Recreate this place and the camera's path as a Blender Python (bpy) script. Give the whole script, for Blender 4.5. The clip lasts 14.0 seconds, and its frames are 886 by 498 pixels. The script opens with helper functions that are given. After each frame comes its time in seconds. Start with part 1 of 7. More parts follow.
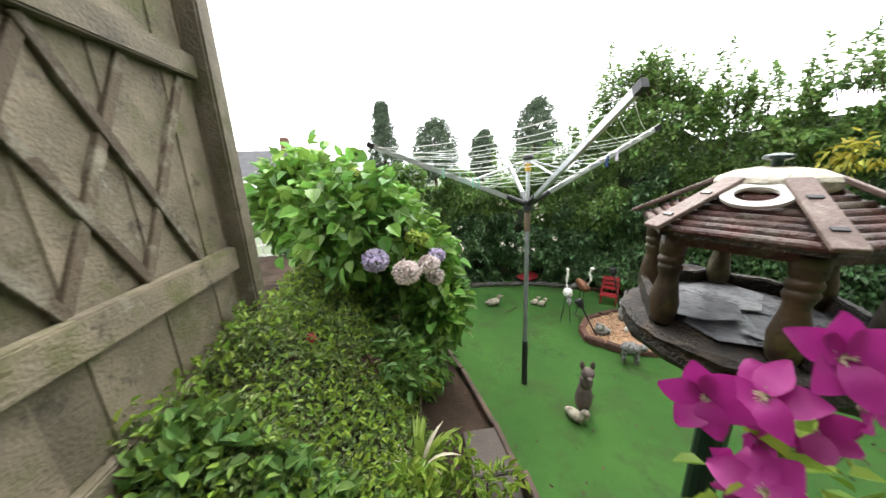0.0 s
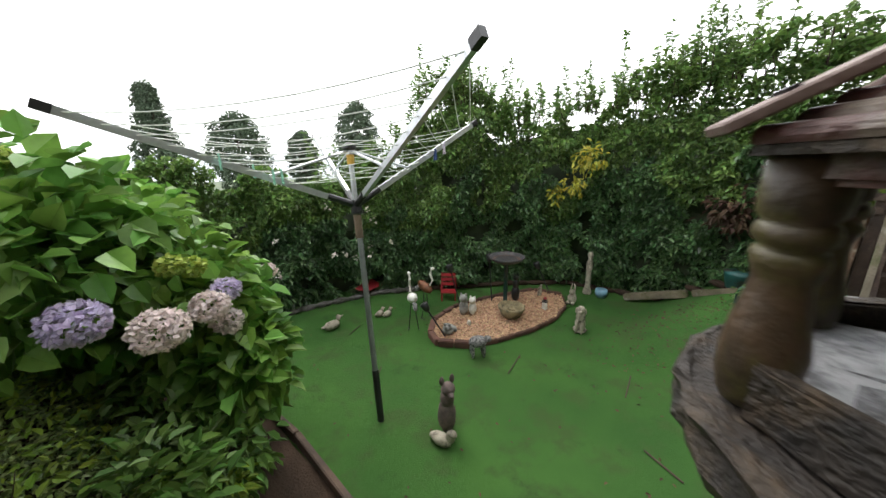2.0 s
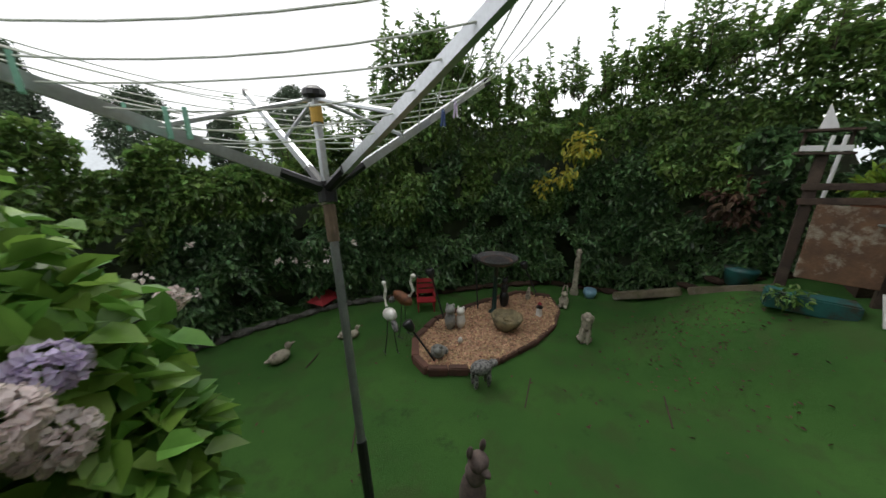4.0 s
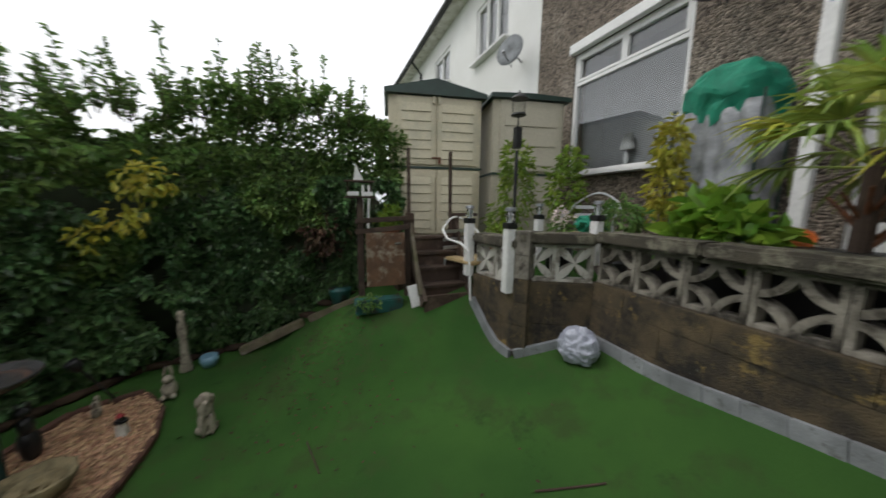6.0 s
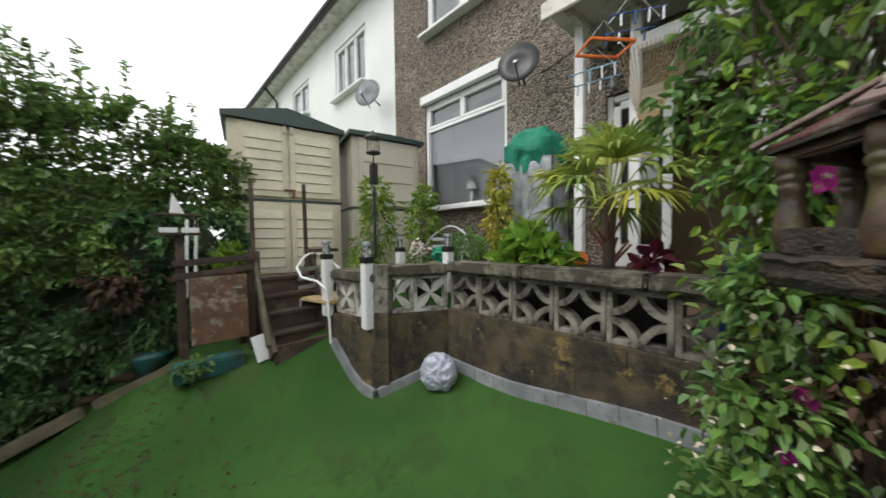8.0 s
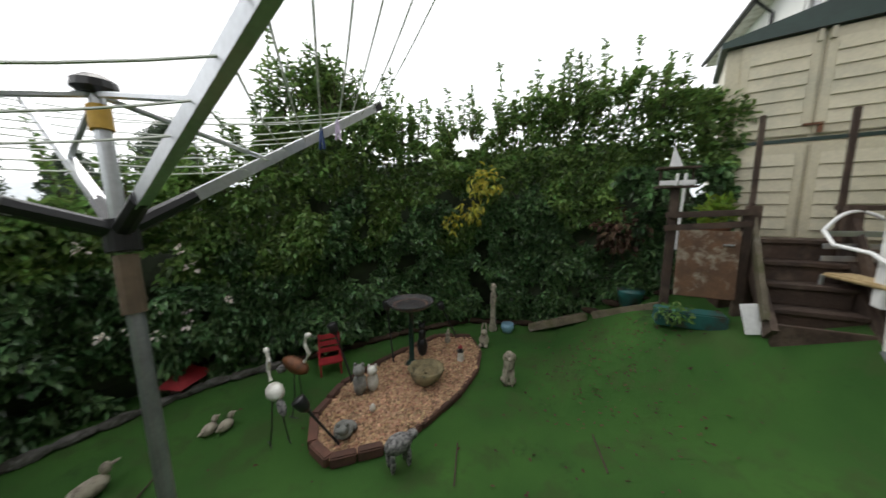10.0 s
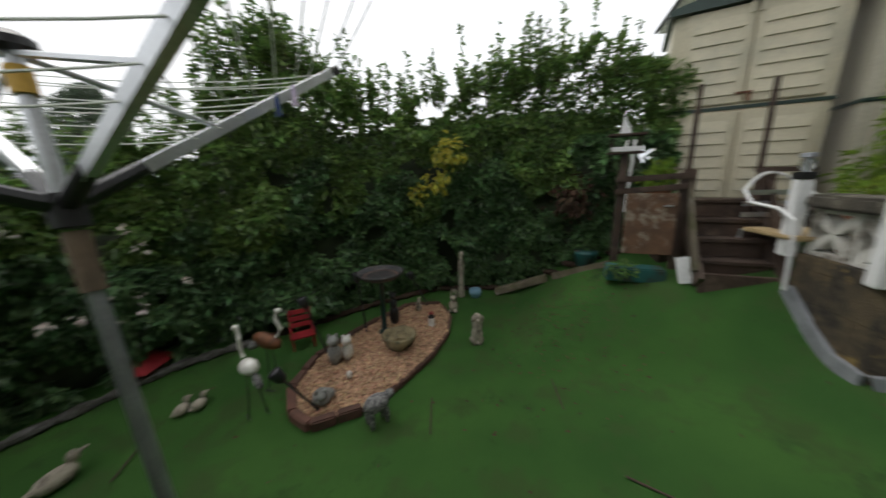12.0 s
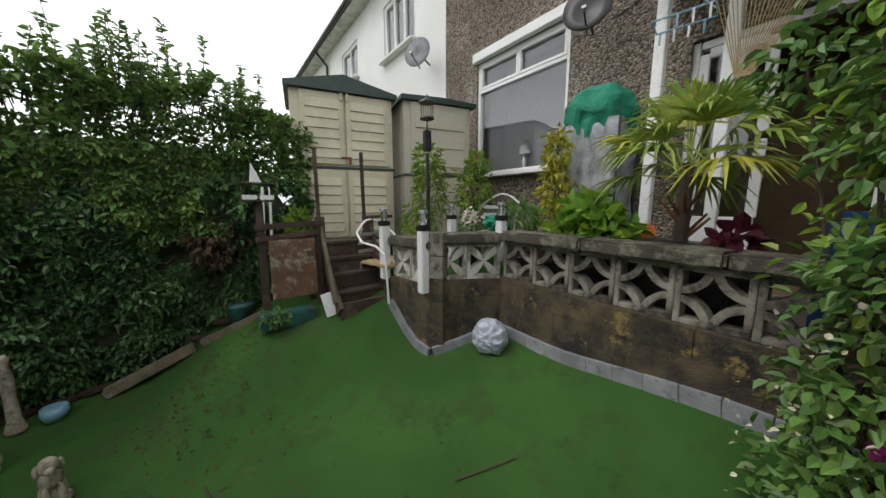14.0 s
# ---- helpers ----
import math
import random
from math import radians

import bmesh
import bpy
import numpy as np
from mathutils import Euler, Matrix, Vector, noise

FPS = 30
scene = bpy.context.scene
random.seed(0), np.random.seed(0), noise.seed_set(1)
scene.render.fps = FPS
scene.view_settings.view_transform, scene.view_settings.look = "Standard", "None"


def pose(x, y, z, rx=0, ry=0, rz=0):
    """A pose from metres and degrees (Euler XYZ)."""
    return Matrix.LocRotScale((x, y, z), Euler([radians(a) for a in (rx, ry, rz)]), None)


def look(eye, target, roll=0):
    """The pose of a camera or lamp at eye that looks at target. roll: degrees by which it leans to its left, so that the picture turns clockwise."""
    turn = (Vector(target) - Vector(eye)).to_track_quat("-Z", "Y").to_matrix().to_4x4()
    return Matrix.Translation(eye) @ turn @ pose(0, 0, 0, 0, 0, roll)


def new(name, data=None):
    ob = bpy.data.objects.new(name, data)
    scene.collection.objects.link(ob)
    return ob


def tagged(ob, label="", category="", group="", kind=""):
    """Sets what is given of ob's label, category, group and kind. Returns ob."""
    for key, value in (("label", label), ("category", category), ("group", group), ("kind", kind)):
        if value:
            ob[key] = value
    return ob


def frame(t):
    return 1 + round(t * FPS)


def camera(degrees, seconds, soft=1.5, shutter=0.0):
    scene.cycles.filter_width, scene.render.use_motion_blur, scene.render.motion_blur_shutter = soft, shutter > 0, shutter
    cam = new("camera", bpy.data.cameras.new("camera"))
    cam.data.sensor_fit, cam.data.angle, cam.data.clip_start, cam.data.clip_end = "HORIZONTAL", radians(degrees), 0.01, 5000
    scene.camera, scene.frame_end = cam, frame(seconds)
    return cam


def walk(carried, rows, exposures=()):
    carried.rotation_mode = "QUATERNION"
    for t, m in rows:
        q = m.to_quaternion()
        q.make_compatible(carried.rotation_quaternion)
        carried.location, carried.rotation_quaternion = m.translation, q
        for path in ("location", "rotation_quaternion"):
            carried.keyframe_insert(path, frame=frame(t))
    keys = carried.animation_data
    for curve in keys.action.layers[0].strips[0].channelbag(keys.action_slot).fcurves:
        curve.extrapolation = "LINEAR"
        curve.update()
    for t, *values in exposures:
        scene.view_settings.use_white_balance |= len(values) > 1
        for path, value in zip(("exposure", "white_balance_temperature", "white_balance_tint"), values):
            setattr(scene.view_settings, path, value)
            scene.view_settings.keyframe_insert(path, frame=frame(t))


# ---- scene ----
cam = camera(111.1, 14.0, soft=1.5, shutter=0.3)
PATH = [
    (0, (0.145, 0.916, 1.756), (-0.068, -1.019, 1.224), -1.9),
    (0.5, (0.130, 0.774, 1.720), (-0.407, -1.099, 1.188), -1.7),
    (1, (0.085, 0.676, 1.711), (-0.940, -0.980, 1.175), -1.9),
    (1.5, (0.031, 0.590, 1.667), (-1.138, -0.966, 1.134), -1.7),
    (2, (-0.039, 0.501, 1.665), (-1.221, -1.046, 1.141), -1.2),
    (2.2, (-0.054, 0.451, 1.629), (-1.232, -1.100, 1.110), -1.1),
    (4.3, (-0.246, -0.255, 1.508), (-1.774, -1.437, 0.988), 0.4),
    (4.5, (-0.300, -0.260, 1.449), (-1.909, -1.348, 0.971), -0.0),
    (5, (-0.411, -0.223, 1.444), (-2.247, -0.875, 0.993), -0.2),
    (5.5, (-0.463, -0.186, 1.494), (-2.421, -0.208, 1.087), -0.1),
    (6, (-0.498, -0.088, 1.559), (-2.337, 0.641, 1.274), 0.8),
    (6.5, (-0.436, -0.007, 1.572), (-2.044, 1.157, 1.370), 0.3),
    (7, (-0.402, 0.058, 1.557), (-1.675, 1.594, 1.485), -0.1),
    (7.5, (-0.424, 0.049, 1.548), (-1.640, 1.631, 1.497), -0.2),
    (8, (-0.438, 0.039, 1.569), (-1.857, 1.441, 1.498), -0.7),
    (8.5, (-0.478, -0.049, 1.589), (-2.221, 0.920, 1.492), -0.8),
    (9, (-0.490, -0.156, 1.605), (-2.465, 0.111, 1.465), -0.7),
    (9.2, (-0.495, -0.198, 1.576), (-2.488, -0.218, 1.418), -0.5),
    (11.3, (-0.377, -0.360, 1.484), (-1.783, -1.711, 1.042), -2.2),
    (11.5, (-0.375, -0.355, 1.484), (-1.828, -1.647, 1.014), -1.8),
    (12, (-0.409, -0.286, 1.492), (-2.230, -0.960, 1.015), -1.6),
    (12.5, (-0.471, -0.130, 1.490), (-2.382, 0.223, 1.018), -1.2),
    (13, (-0.476, -0.072, 1.547), (-2.167, 0.928, 1.168), -0.1),
    (13.5, (-0.478, -0.074, 1.585), (-2.077, 1.086, 1.268), 0.1),
    (14, (-0.468, -0.051, 1.599), (-2.057, 1.127, 1.303), -0.1),
]
walk(cam, [(t, look(eye, target, roll)) for t, eye, target, roll in PATH],
     exposures=[(0.0, 1.55), (1.0, 1.25), (2.2, 0.78), (4.3, -0.15), (6.0, -0.25), (7.2, 0.12), (9.0, 0.36), (11.3, -0.2), (12.5, -0.2), (14.0, 0.0)])

# ---- sky and sun: bright overcast ----
SUN_EL, SUN_ROT = radians(52), radians(200)
world = bpy.data.worlds.new("overcast")
scene.world = world
world.use_nodes = True
wn, wl = world.node_tree.nodes, world.node_tree.links
sky = wn.new("ShaderNodeTexSky")
sky.sky_type = "NISHITA"
sky.sun_disc = False
sky.sun_elevation, sky.sun_rotation = SUN_EL, SUN_ROT
sky.air_density, sky.dust_density = 1.0, 6.0
veil = wn.new("ShaderNodeMix")
veil.data_type = "RGBA"
veil.inputs[0].default_value = 0.93
wl.new(sky.outputs[0], veil.inputs[6])
veil.inputs[7].default_value = (14.5, 14.7, 15.0, 1)
bg = wn["Background"]
bg.inputs[1].default_value = 0.1
wl.new(veil.outputs[2], bg.inputs[0])
sun_data = bpy.data.lights.new("sun", "SUN")
sun_data.energy, sun_data.angle, sun_data.color = 1.0, radians(25), (1, 0.98, 0.94)
sun_ob = new("sun", sun_data)
sun_ob.rotation_euler = Euler((radians(90) - SUN_EL, 0, radians(180) - SUN_ROT))

# ---- materials ----
def mat(name, color, rough=0.7, color2=None, scale=8.0, detail=6.0, fine=60.0, bump=0.2, metal=0.0, island=0.0, objvar=0.0, spec=0.5, stain=None, stain_scale=1.5, coat=0.0, bump_dist=0.01):
    """Two-scale noise colour, fine relief, optional stain with its own shape."""
    m = bpy.data.materials.new(name)
    m.use_nodes = True
    n, l = m.node_tree.nodes, m.node_tree.links
    b = n["Principled BSDF"]
    b.inputs["Roughness"].default_value = rough
    b.inputs["Metallic"].default_value = metal
    b.inputs["Specular IOR Level"].default_value = spec
    b.inputs["Coat Weight"].default_value = coat
    co = n.new("ShaderNodeTexCoord")
    big, small = n.new("ShaderNodeTexNoise"), n.new("ShaderNodeTexNoise")
    for t, s in ((big, scale), (small, fine)):
        t.inputs["Scale"].default_value, t.inputs["Detail"].default_value = s, detail
        l.new(co.outputs["Object"], t.inputs["Vector"])
    c2 = color2 or tuple(c * 0.6 for c in color)
    ramp = n.new("ShaderNodeMix")
    ramp.data_type = "RGBA"
    ramp.inputs[6].default_value, ramp.inputs[7].default_value = (*color, 1), (*c2, 1)
    mr = n.new("ShaderNodeMapRange")
    mr.inputs[1].default_value, mr.inputs[2].default_value = 0.35, 0.65
    l.new(big.outputs[0], mr.inputs[0])
    l.new(mr.outputs[0], ramp.inputs[0])
    col = ramp.outputs[2]
    if stain:
        st, sr, sm = n.new("ShaderNodeTexNoise"), n.new("ShaderNodeMapRange"), n.new("ShaderNodeMix")
        st.inputs["Scale"].default_value, st.inputs["Detail"].default_value = stain_scale, 9
        st.inputs["Roughness"].default_value = 0.7
        l.new(co.outputs["Object"], st.inputs["Vector"])
        sr.inputs[1].default_value, sr.inputs[2].default_value = 0.5, 0.62
        l.new(st.outputs[0], sr.inputs[0])
        sm.data_type = "RGBA"
        l.new(sr.outputs[0], sm.inputs[0])
        l.new(col, sm.inputs[6])
        sm.inputs[7].default_value = (*stain, 1)
        col = sm.outputs[2]
    hsv = n.new("ShaderNodeHueSaturation")
    l.new(col, hsv.inputs["Color"])
    val = n.new("ShaderNodeMapRange")
    val.inputs[3].default_value, val.inputs[4].default_value = 0.8, 1.2
    l.new(small.outputs[0], val.inputs[0])
    out = val.outputs[0]
    if island or objvar:
        src = n.new("ShaderNodeNewGeometry").outputs["Random Per Island"] if island else n.new("ShaderNodeObjectInfo").outputs["Random"]
        k = island or objvar
        r = n.new("ShaderNodeMapRange")
        r.inputs[3].default_value, r.inputs[4].default_value = 1 - k, 1 + k
        l.new(src, r.inputs[0])
        mul = n.new("ShaderNodeMath")
        mul.operation = "MULTIPLY"
        l.new(out, mul.inputs[0])
        l.new(r.outputs[0], mul.inputs[1])
        out = mul.outputs[0]
        if island:
            h = n.new("ShaderNodeMapRange")
            h.inputs[3].default_value, h.inputs[4].default_value = 0.475, 0.515
            w = n.new("ShaderNodeMath")
            w.operation = "FRACT"
            w7 = n.new("ShaderNodeMath")
            w7.operation = "MULTIPLY"
            w7.inputs[1].default_value = 7.31
            l.new(src, w7.inputs[0])
            l.new(w7.outputs[0], w.inputs[0])
            l.new(w.outputs[0], h.inputs[0])
            l.new(h.outputs[0], hsv.inputs["Hue"])
    l.new(out, hsv.inputs["Value"])
    l.new(hsv.outputs[0], b.inputs["Base Color"])
    if bump:
        bp = n.new("ShaderNodeBump")
        bp.inputs["Strength"].default_value, bp.inputs["Distance"].default_value = bump, bump_dist
        l.new(small.outputs[0], bp.inputs["Height"])
        l.new(bp.outputs[0], b.inputs["Normal"])
    return m


def leafmat(name, color, color2, rough=0.45, trans=0.25, island=0.45):
    m = mat(name, color, rough, color2, scale=3.0, fine=40, bump=0.15, island=island, spec=0.5)
    n, l = m.node_tree.nodes, m.node_tree.links
    b = n["Principled BSDF"]
    tr, mx = n.new("ShaderNodeBsdfTranslucent"), n.new("ShaderNodeMixShader")
    l.new(b.inputs["Base Color"].links[0].from_socket, tr.inputs["Color"])
    mx.inputs[0].default_value = trans
    l.new(b.outputs[0], mx.inputs[1])
    l.new(tr.outputs[0], mx.inputs[2])
    l.new(mx.outputs[0], n["Material Output"].inputs[0])
    return m


def glassmat(name, tint=(0.6, 0.65, 0.66), rough=0.02):
    m = bpy.data.materials.new(name)
    m.use_nodes = True
    b = m.node_tree.nodes["Principled BSDF"]
    b.inputs["Base Color"].default_value = (*tint, 1)
    b.inputs["Roughness"].default_value = rough
    b.inputs["Transmission Weight"].default_value = 1.0
    b.inputs["IOR"].default_value = 1.7
    return m


M_TURF = mat("artificial_turf", (0.064, 0.158, 0.034), 0.9, (0.043, 0.115, 0.027), scale=1.3, fine=260, bump=0.8, spec=0.12, stain=(0.058, 0.11, 0.032), stain_scale=3.0, bump_dist=0.02)
M_SOIL = mat("soil", (0.06, 0.04, 0.028), 0.95, (0.03, 0.022, 0.016), scale=6, fine=80, bump=0.9, spec=0.1)
M_WET = mat("wet_paving", (0.085, 0.068, 0.056), 0.8, (0.05, 0.04, 0.032), scale=5, fine=70, bump=0.3)
M_FIELD = mat("grassland", (0.07, 0.11, 0.05), 0.95, (0.1, 0.12, 0.07), scale=0.05, fine=1.5, bump=0)
M_WOODOLD = mat("weathered_fence_wood", (0.2, 0.165, 0.115), 0.8, (0.12, 0.1, 0.066), scale=6, fine=90, bump=0.6, stain=(0.1, 0.098, 0.042), stain_scale=4, objvar=0.25)
M_WOODDARK = mat("dark_garden_wood", (0.07, 0.042, 0.028), 0.75, (0.035, 0.022, 0.016), scale=7, fine=90, bump=0.6, stain=(0.1, 0.07, 0.05), stain_scale=4, objvar=0.25)
M_PLANKBROWN = mat("board_edging_wood", (0.1, 0.062, 0.042), 0.8, (0.05, 0.034, 0.025), scale=6, fine=70, bump=0.5)
M_BHWOOD = mat("stained_bird_table_wood", (0.105, 0.042, 0.028), 0.45, (0.045, 0.022, 0.017), scale=40, fine=260, bump=0.6, stain=(0.13, 0.105, 0.075), stain_scale=26, island=0.25, bump_dist=0.004)
M_BHPOST = mat("mossy_turned_wood", (0.085, 0.05, 0.026), 0.45, (0.032, 0.022, 0.014), scale=30, fine=200, bump=0.35, stain=(0.085, 0.075, 0.024), stain_scale=18, bump_dist=0.003)
M_BHBASE = mat("rotten_bark_wood", (0.034, 0.024, 0.016), 0.6, (0.014, 0.011, 0.009), scale=40, fine=260, bump=1.0, stain=(0.075, 0.05, 0.028), stain_scale=26, bump_dist=0.006)
M_SLATEPAPER = mat("wet_tray_lining", (0.46, 0.46, 0.48), 0.25, (0.22, 0.22, 0.24), scale=14, fine=120, bump=0.3, stain=(0.08, 0.08, 0.085), stain_scale=16)
M_CAPSTONE = mat("pale_weathered_cap", (0.55, 0.5, 0.4), 0.7, (0.36, 0.31, 0.22), scale=30, fine=200, bump=0.4, stain=(0.62, 0.6, 0.52), stain_scale=30)
M_WHITE = mat("white_upvc", (0.78, 0.78, 0.77), 0.35, (0.7, 0.7, 0.69), scale=2, fine=40, bump=0.03)
M_WHITEWORN = mat("worn_white_paint", (0.72, 0.71, 0.67), 0.55, (0.55, 0.53, 0.47), scale=4, fine=60, bump=0.2, stain=(0.38, 0.36, 0.3), stain_scale=5)
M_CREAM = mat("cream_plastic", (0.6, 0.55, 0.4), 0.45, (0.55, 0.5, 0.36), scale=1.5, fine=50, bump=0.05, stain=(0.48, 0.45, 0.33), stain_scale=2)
# Cream plastic darkened and greyed, with the second shed's shade in the colour.
M_CREAMSHADE = mat("shaded_cream_plastic", (0.5, 0.47, 0.37), 0.5, (0.45, 0.42, 0.33), scale=1.5, fine=50, bump=0.05)
M_GREENTRIM = mat("dark_green_plastic", (0.02, 0.05, 0.038), 0.45, (0.015, 0.035, 0.028), bump=0.05)
M_GREENPOLE = mat("dark_green_enamel", (0.008, 0.028, 0.022), 0.3, (0.006, 0.02, 0.016), fine=40, bump=0.05)
M_RENDER = mat("white_render", (0.78, 0.78, 0.77), 0.9, (0.68, 0.68, 0.66), scale=0.8, fine=120, bump=0.25)
M_DASH = mat("brown_grey_pebble_dash", (0.2, 0.165, 0.13), 0.95, (0.14, 0.115, 0.092), scale=1.2, fine=35, bump=0, stain=(0.22, 0.19, 0.155), stain_scale=0.8)
M_SLATE = mat("roof_tiles", (0.06, 0.06, 0.065), 0.7, (0.04, 0.04, 0.045), scale=2, fine=30, bump=0.4)
M_CONC = mat("lichened_concrete", (0.27, 0.25, 0.21), 0.9, (0.1, 0.09, 0.072), scale=9, fine=110, bump=0.5, stain=(0.05, 0.044, 0.034), stain_scale=11, objvar=0.2)
M_CONCWHITE = mat("white_painted_block", (0.6, 0.59, 0.54), 0.8, (0.4, 0.38, 0.33), scale=6, fine=110, bump=0.4, stain=(0.2, 0.18, 0.15), stain_scale=7)
M_CAPC = mat("dark_lichened_coping", (0.085, 0.074, 0.054), 0.95, (0.045, 0.04, 0.032), scale=7, fine=120, bump=0.8, stain=(0.2, 0.19, 0.14), stain_scale=9)
M_WALLB = mat("stained_brown_block_wall", (0.12, 0.09, 0.05), 0.9, (0.045, 0.036, 0.025), scale=7, fine=120, bump=0.9, stain=(0.02, 0.018, 0.015), stain_scale=4, objvar=0.06)
M_GREYEDGE = mat("grey_block_edging", (0.27, 0.285, 0.3), 0.85, (0.19, 0.2, 0.21), scale=8, fine=120, bump=0.4, objvar=0.12)
M_BLACK = mat("black_plastic", (0.018, 0.018, 0.02), 0.4, (0.012, 0.012, 0.013), bump=0.1)
M_ALU = mat("brushed_aluminium", (0.62, 0.64, 0.66), 0.35, (0.5, 0.52, 0.54), scale=6, fine=90, metal=0.8, bump=0.05)
M_GALV = mat("galvanised_steel", (0.38, 0.4, 0.42), 0.4, (0.28, 0.29, 0.31), scale=9, fine=90, metal=0.75, bump=0.1)
M_LINE = mat("pale_washing_line", (0.72, 0.75, 0.68), 0.6, (0.6, 0.63, 0.55), bump=0)
M_YELLOW = mat("yellow_tape", (0.6, 0.36, 0.05), 0.6, (0.45, 0.27, 0.04), bump=0.2)
M_TAPE = mat("brown_parcel_tape", (0.16, 0.11, 0.07), 0.6, (0.1, 0.075, 0.05), bump=0.3)
M_STONE = mat("pale_garden_stone", (0.4, 0.36, 0.28), 0.9, (0.25, 0.22, 0.17), scale=20, fine=150, bump=0.5, stain=(0.13, 0.11, 0.085), stain_scale=18)
M_GREYSTONE = mat("grey_garden_stone", (0.3, 0.3, 0.28), 0.9, (0.17, 0.17, 0.155), scale=20, fine=150, bump=0.5, stain=(0.1, 0.1, 0.09), stain_scale=16)
M_REDPAINT = mat("red_paint", (0.3, 0.02, 0.025), 0.5, (0.2, 0.015, 0.02), bump=0.1)
M_BRICKRED = mat("red_brick", (0.13, 0.06, 0.042), 0.9, (0.08, 0.042, 0.03), scale=10, fine=120, bump=0.5, objvar=0.25)
M_GRAVEL = mat("golden_gravel", (0.46, 0.32, 0.18), 0.8, (0.32, 0.18, 0.1), scale=30, fine=150, bump=0.3, island=0.55)
M_RUST = mat("rusty_bronze", (0.2, 0.075, 0.03), 0.5, (0.09, 0.04, 0.02), scale=25, fine=120, bump=0.4, metal=0.3)
M_BIRDWHITE = mat("bird_white_paint", (0.7, 0.69, 0.64), 0.6, (0.5, 0.48, 0.42), scale=20, bump=0.2)
M_BROWNFUR = mat("brown_grey_stone_fur", (0.15, 0.11, 0.095), 0.85, (0.085, 0.065, 0.06), scale=30, fine=200, bump=0.6)
M_BADGER = mat("black_grey_fur_stone", (0.3, 0.29, 0.28), 0.85, (0.05, 0.05, 0.05), scale=55, fine=220, bump=0.7)
M_TERRA = mat("terracotta", (0.3, 0.12, 0.06), 0.8, (0.2, 0.085, 0.05), scale=12, bump=0.3)
M_BLUEPOT = mat("pale_blue_glaze", (0.2, 0.36, 0.46), 0.35, (0.15, 0.28, 0.37), bump=0.05)
M_TEAL = mat("teal_plastic", (0.02, 0.11, 0.1), 0.5, (0.014, 0.075, 0.07), bump=0.1, stain=(0.04, 0.035, 0.025), stain_scale=9)
M_NETGREEN = mat("green_garden_netting", (0.01, 0.25, 0.15), 0.7, (0.008, 0.18, 0.11), scale=12, fine=150, bump=0.6)
M_POLY = mat("cloudy_polythene", (0.4, 0.42, 0.45), 0.25, (0.2, 0.21, 0.22), scale=6, fine=60, bump=0.5, coat=0.3)
M_BAG = mat("grey_plastic_sack", (0.42, 0.44, 0.52), 0.35, (0.33, 0.35, 0.42), scale=12, fine=60, bump=0.6, coat=0.2)
M_WICKER = mat("pale_wicker", (0.5, 0.38, 0.2), 0.7, (0.36, 0.26, 0.13), scale=60, fine=200, bump=0.6)
# Blind and room colours are paled to suggest sky reflected in the panes.
M_BLIND = mat("pale_blind_slat", (0.62, 0.64, 0.66), 0.6, (0.55, 0.57, 0.58), bump=0.05)
M_PALEROOM = mat("paled_room_wall", (0.42, 0.42, 0.41), 0.9, (0.34, 0.34, 0.33), bump=0)
M_ORANGE = mat("orange_plastic", (0.75, 0.17, 0.02), 0.45, (0.6, 0.13, 0.02), bump=0.05)
M_BLUE = mat("blue_plastic", (0.02, 0.06, 0.2), 0.4, (0.015, 0.045, 0.15), bump=0.05)
M_MINT = mat("mint_plastic", (0.35, 0.7, 0.55), 0.5, (0.3, 0.62, 0.48), bump=0)
M_PINKPETAL = leafmat("magenta_petal", (0.42, 0.03, 0.21), (0.25, 0.01, 0.13), 0.45, 0.35, 0.4)
M_CREAMPETAL = leafmat("cream_petal", (0.72, 0.66, 0.5), (0.6, 0.55, 0.4), 0.6, 0.3, 0.15)
M_LILAC = leafmat("lilac_floret", (0.6, 0.52, 0.74), (0.74, 0.64, 0.72), 0.6, 0.3, 0.2)
M_BLUSH = leafmat("blush_floret", (0.76, 0.66, 0.66), (0.78, 0.7, 0.6), 0.6, 0.3, 0.2)
M_LIMEBUD = leafmat("lime_floret", (0.4, 0.5, 0.1), (0.3, 0.42, 0.08), 0.6, 0.3, 0.2)
# Hedge leaf in two tones: darker for shaded leaves, lighter for lit ones.
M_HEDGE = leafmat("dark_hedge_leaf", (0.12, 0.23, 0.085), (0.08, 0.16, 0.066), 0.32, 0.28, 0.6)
M_HEDGELIT = leafmat("lit_hedge_leaf", (0.16, 0.27, 0.07), (0.115, 0.21, 0.058), 0.4, 0.3, 0.45)
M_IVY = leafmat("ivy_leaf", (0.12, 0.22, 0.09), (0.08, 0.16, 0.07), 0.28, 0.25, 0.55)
M_HYDR = leafmat("hydrangea_leaf", (0.185, 0.355, 0.065), (0.12, 0.26, 0.052), 0.4, 0.32, 0.42)
M_SHRUB = leafmat("cotoneaster_leaf", (0.12, 0.195, 0.055), (0.165, 0.215, 0.07), 0.45, 0.2, 0.5)
M_LIME = leafmat("lime_leaf", (0.24, 0.36, 0.048), (0.156, 0.264, 0.042), 0.45, 0.35, 0.35)
M_GOLD = leafmat("golden_leaf", (0.5, 0.46, 0.06), (0.36, 0.38, 0.055), 0.5, 0.3, 0.35)
M_CLEM = leafmat("clematis_leaf", (0.155, 0.285, 0.065), (0.095, 0.19, 0.05), 0.42, 0.28, 0.4)
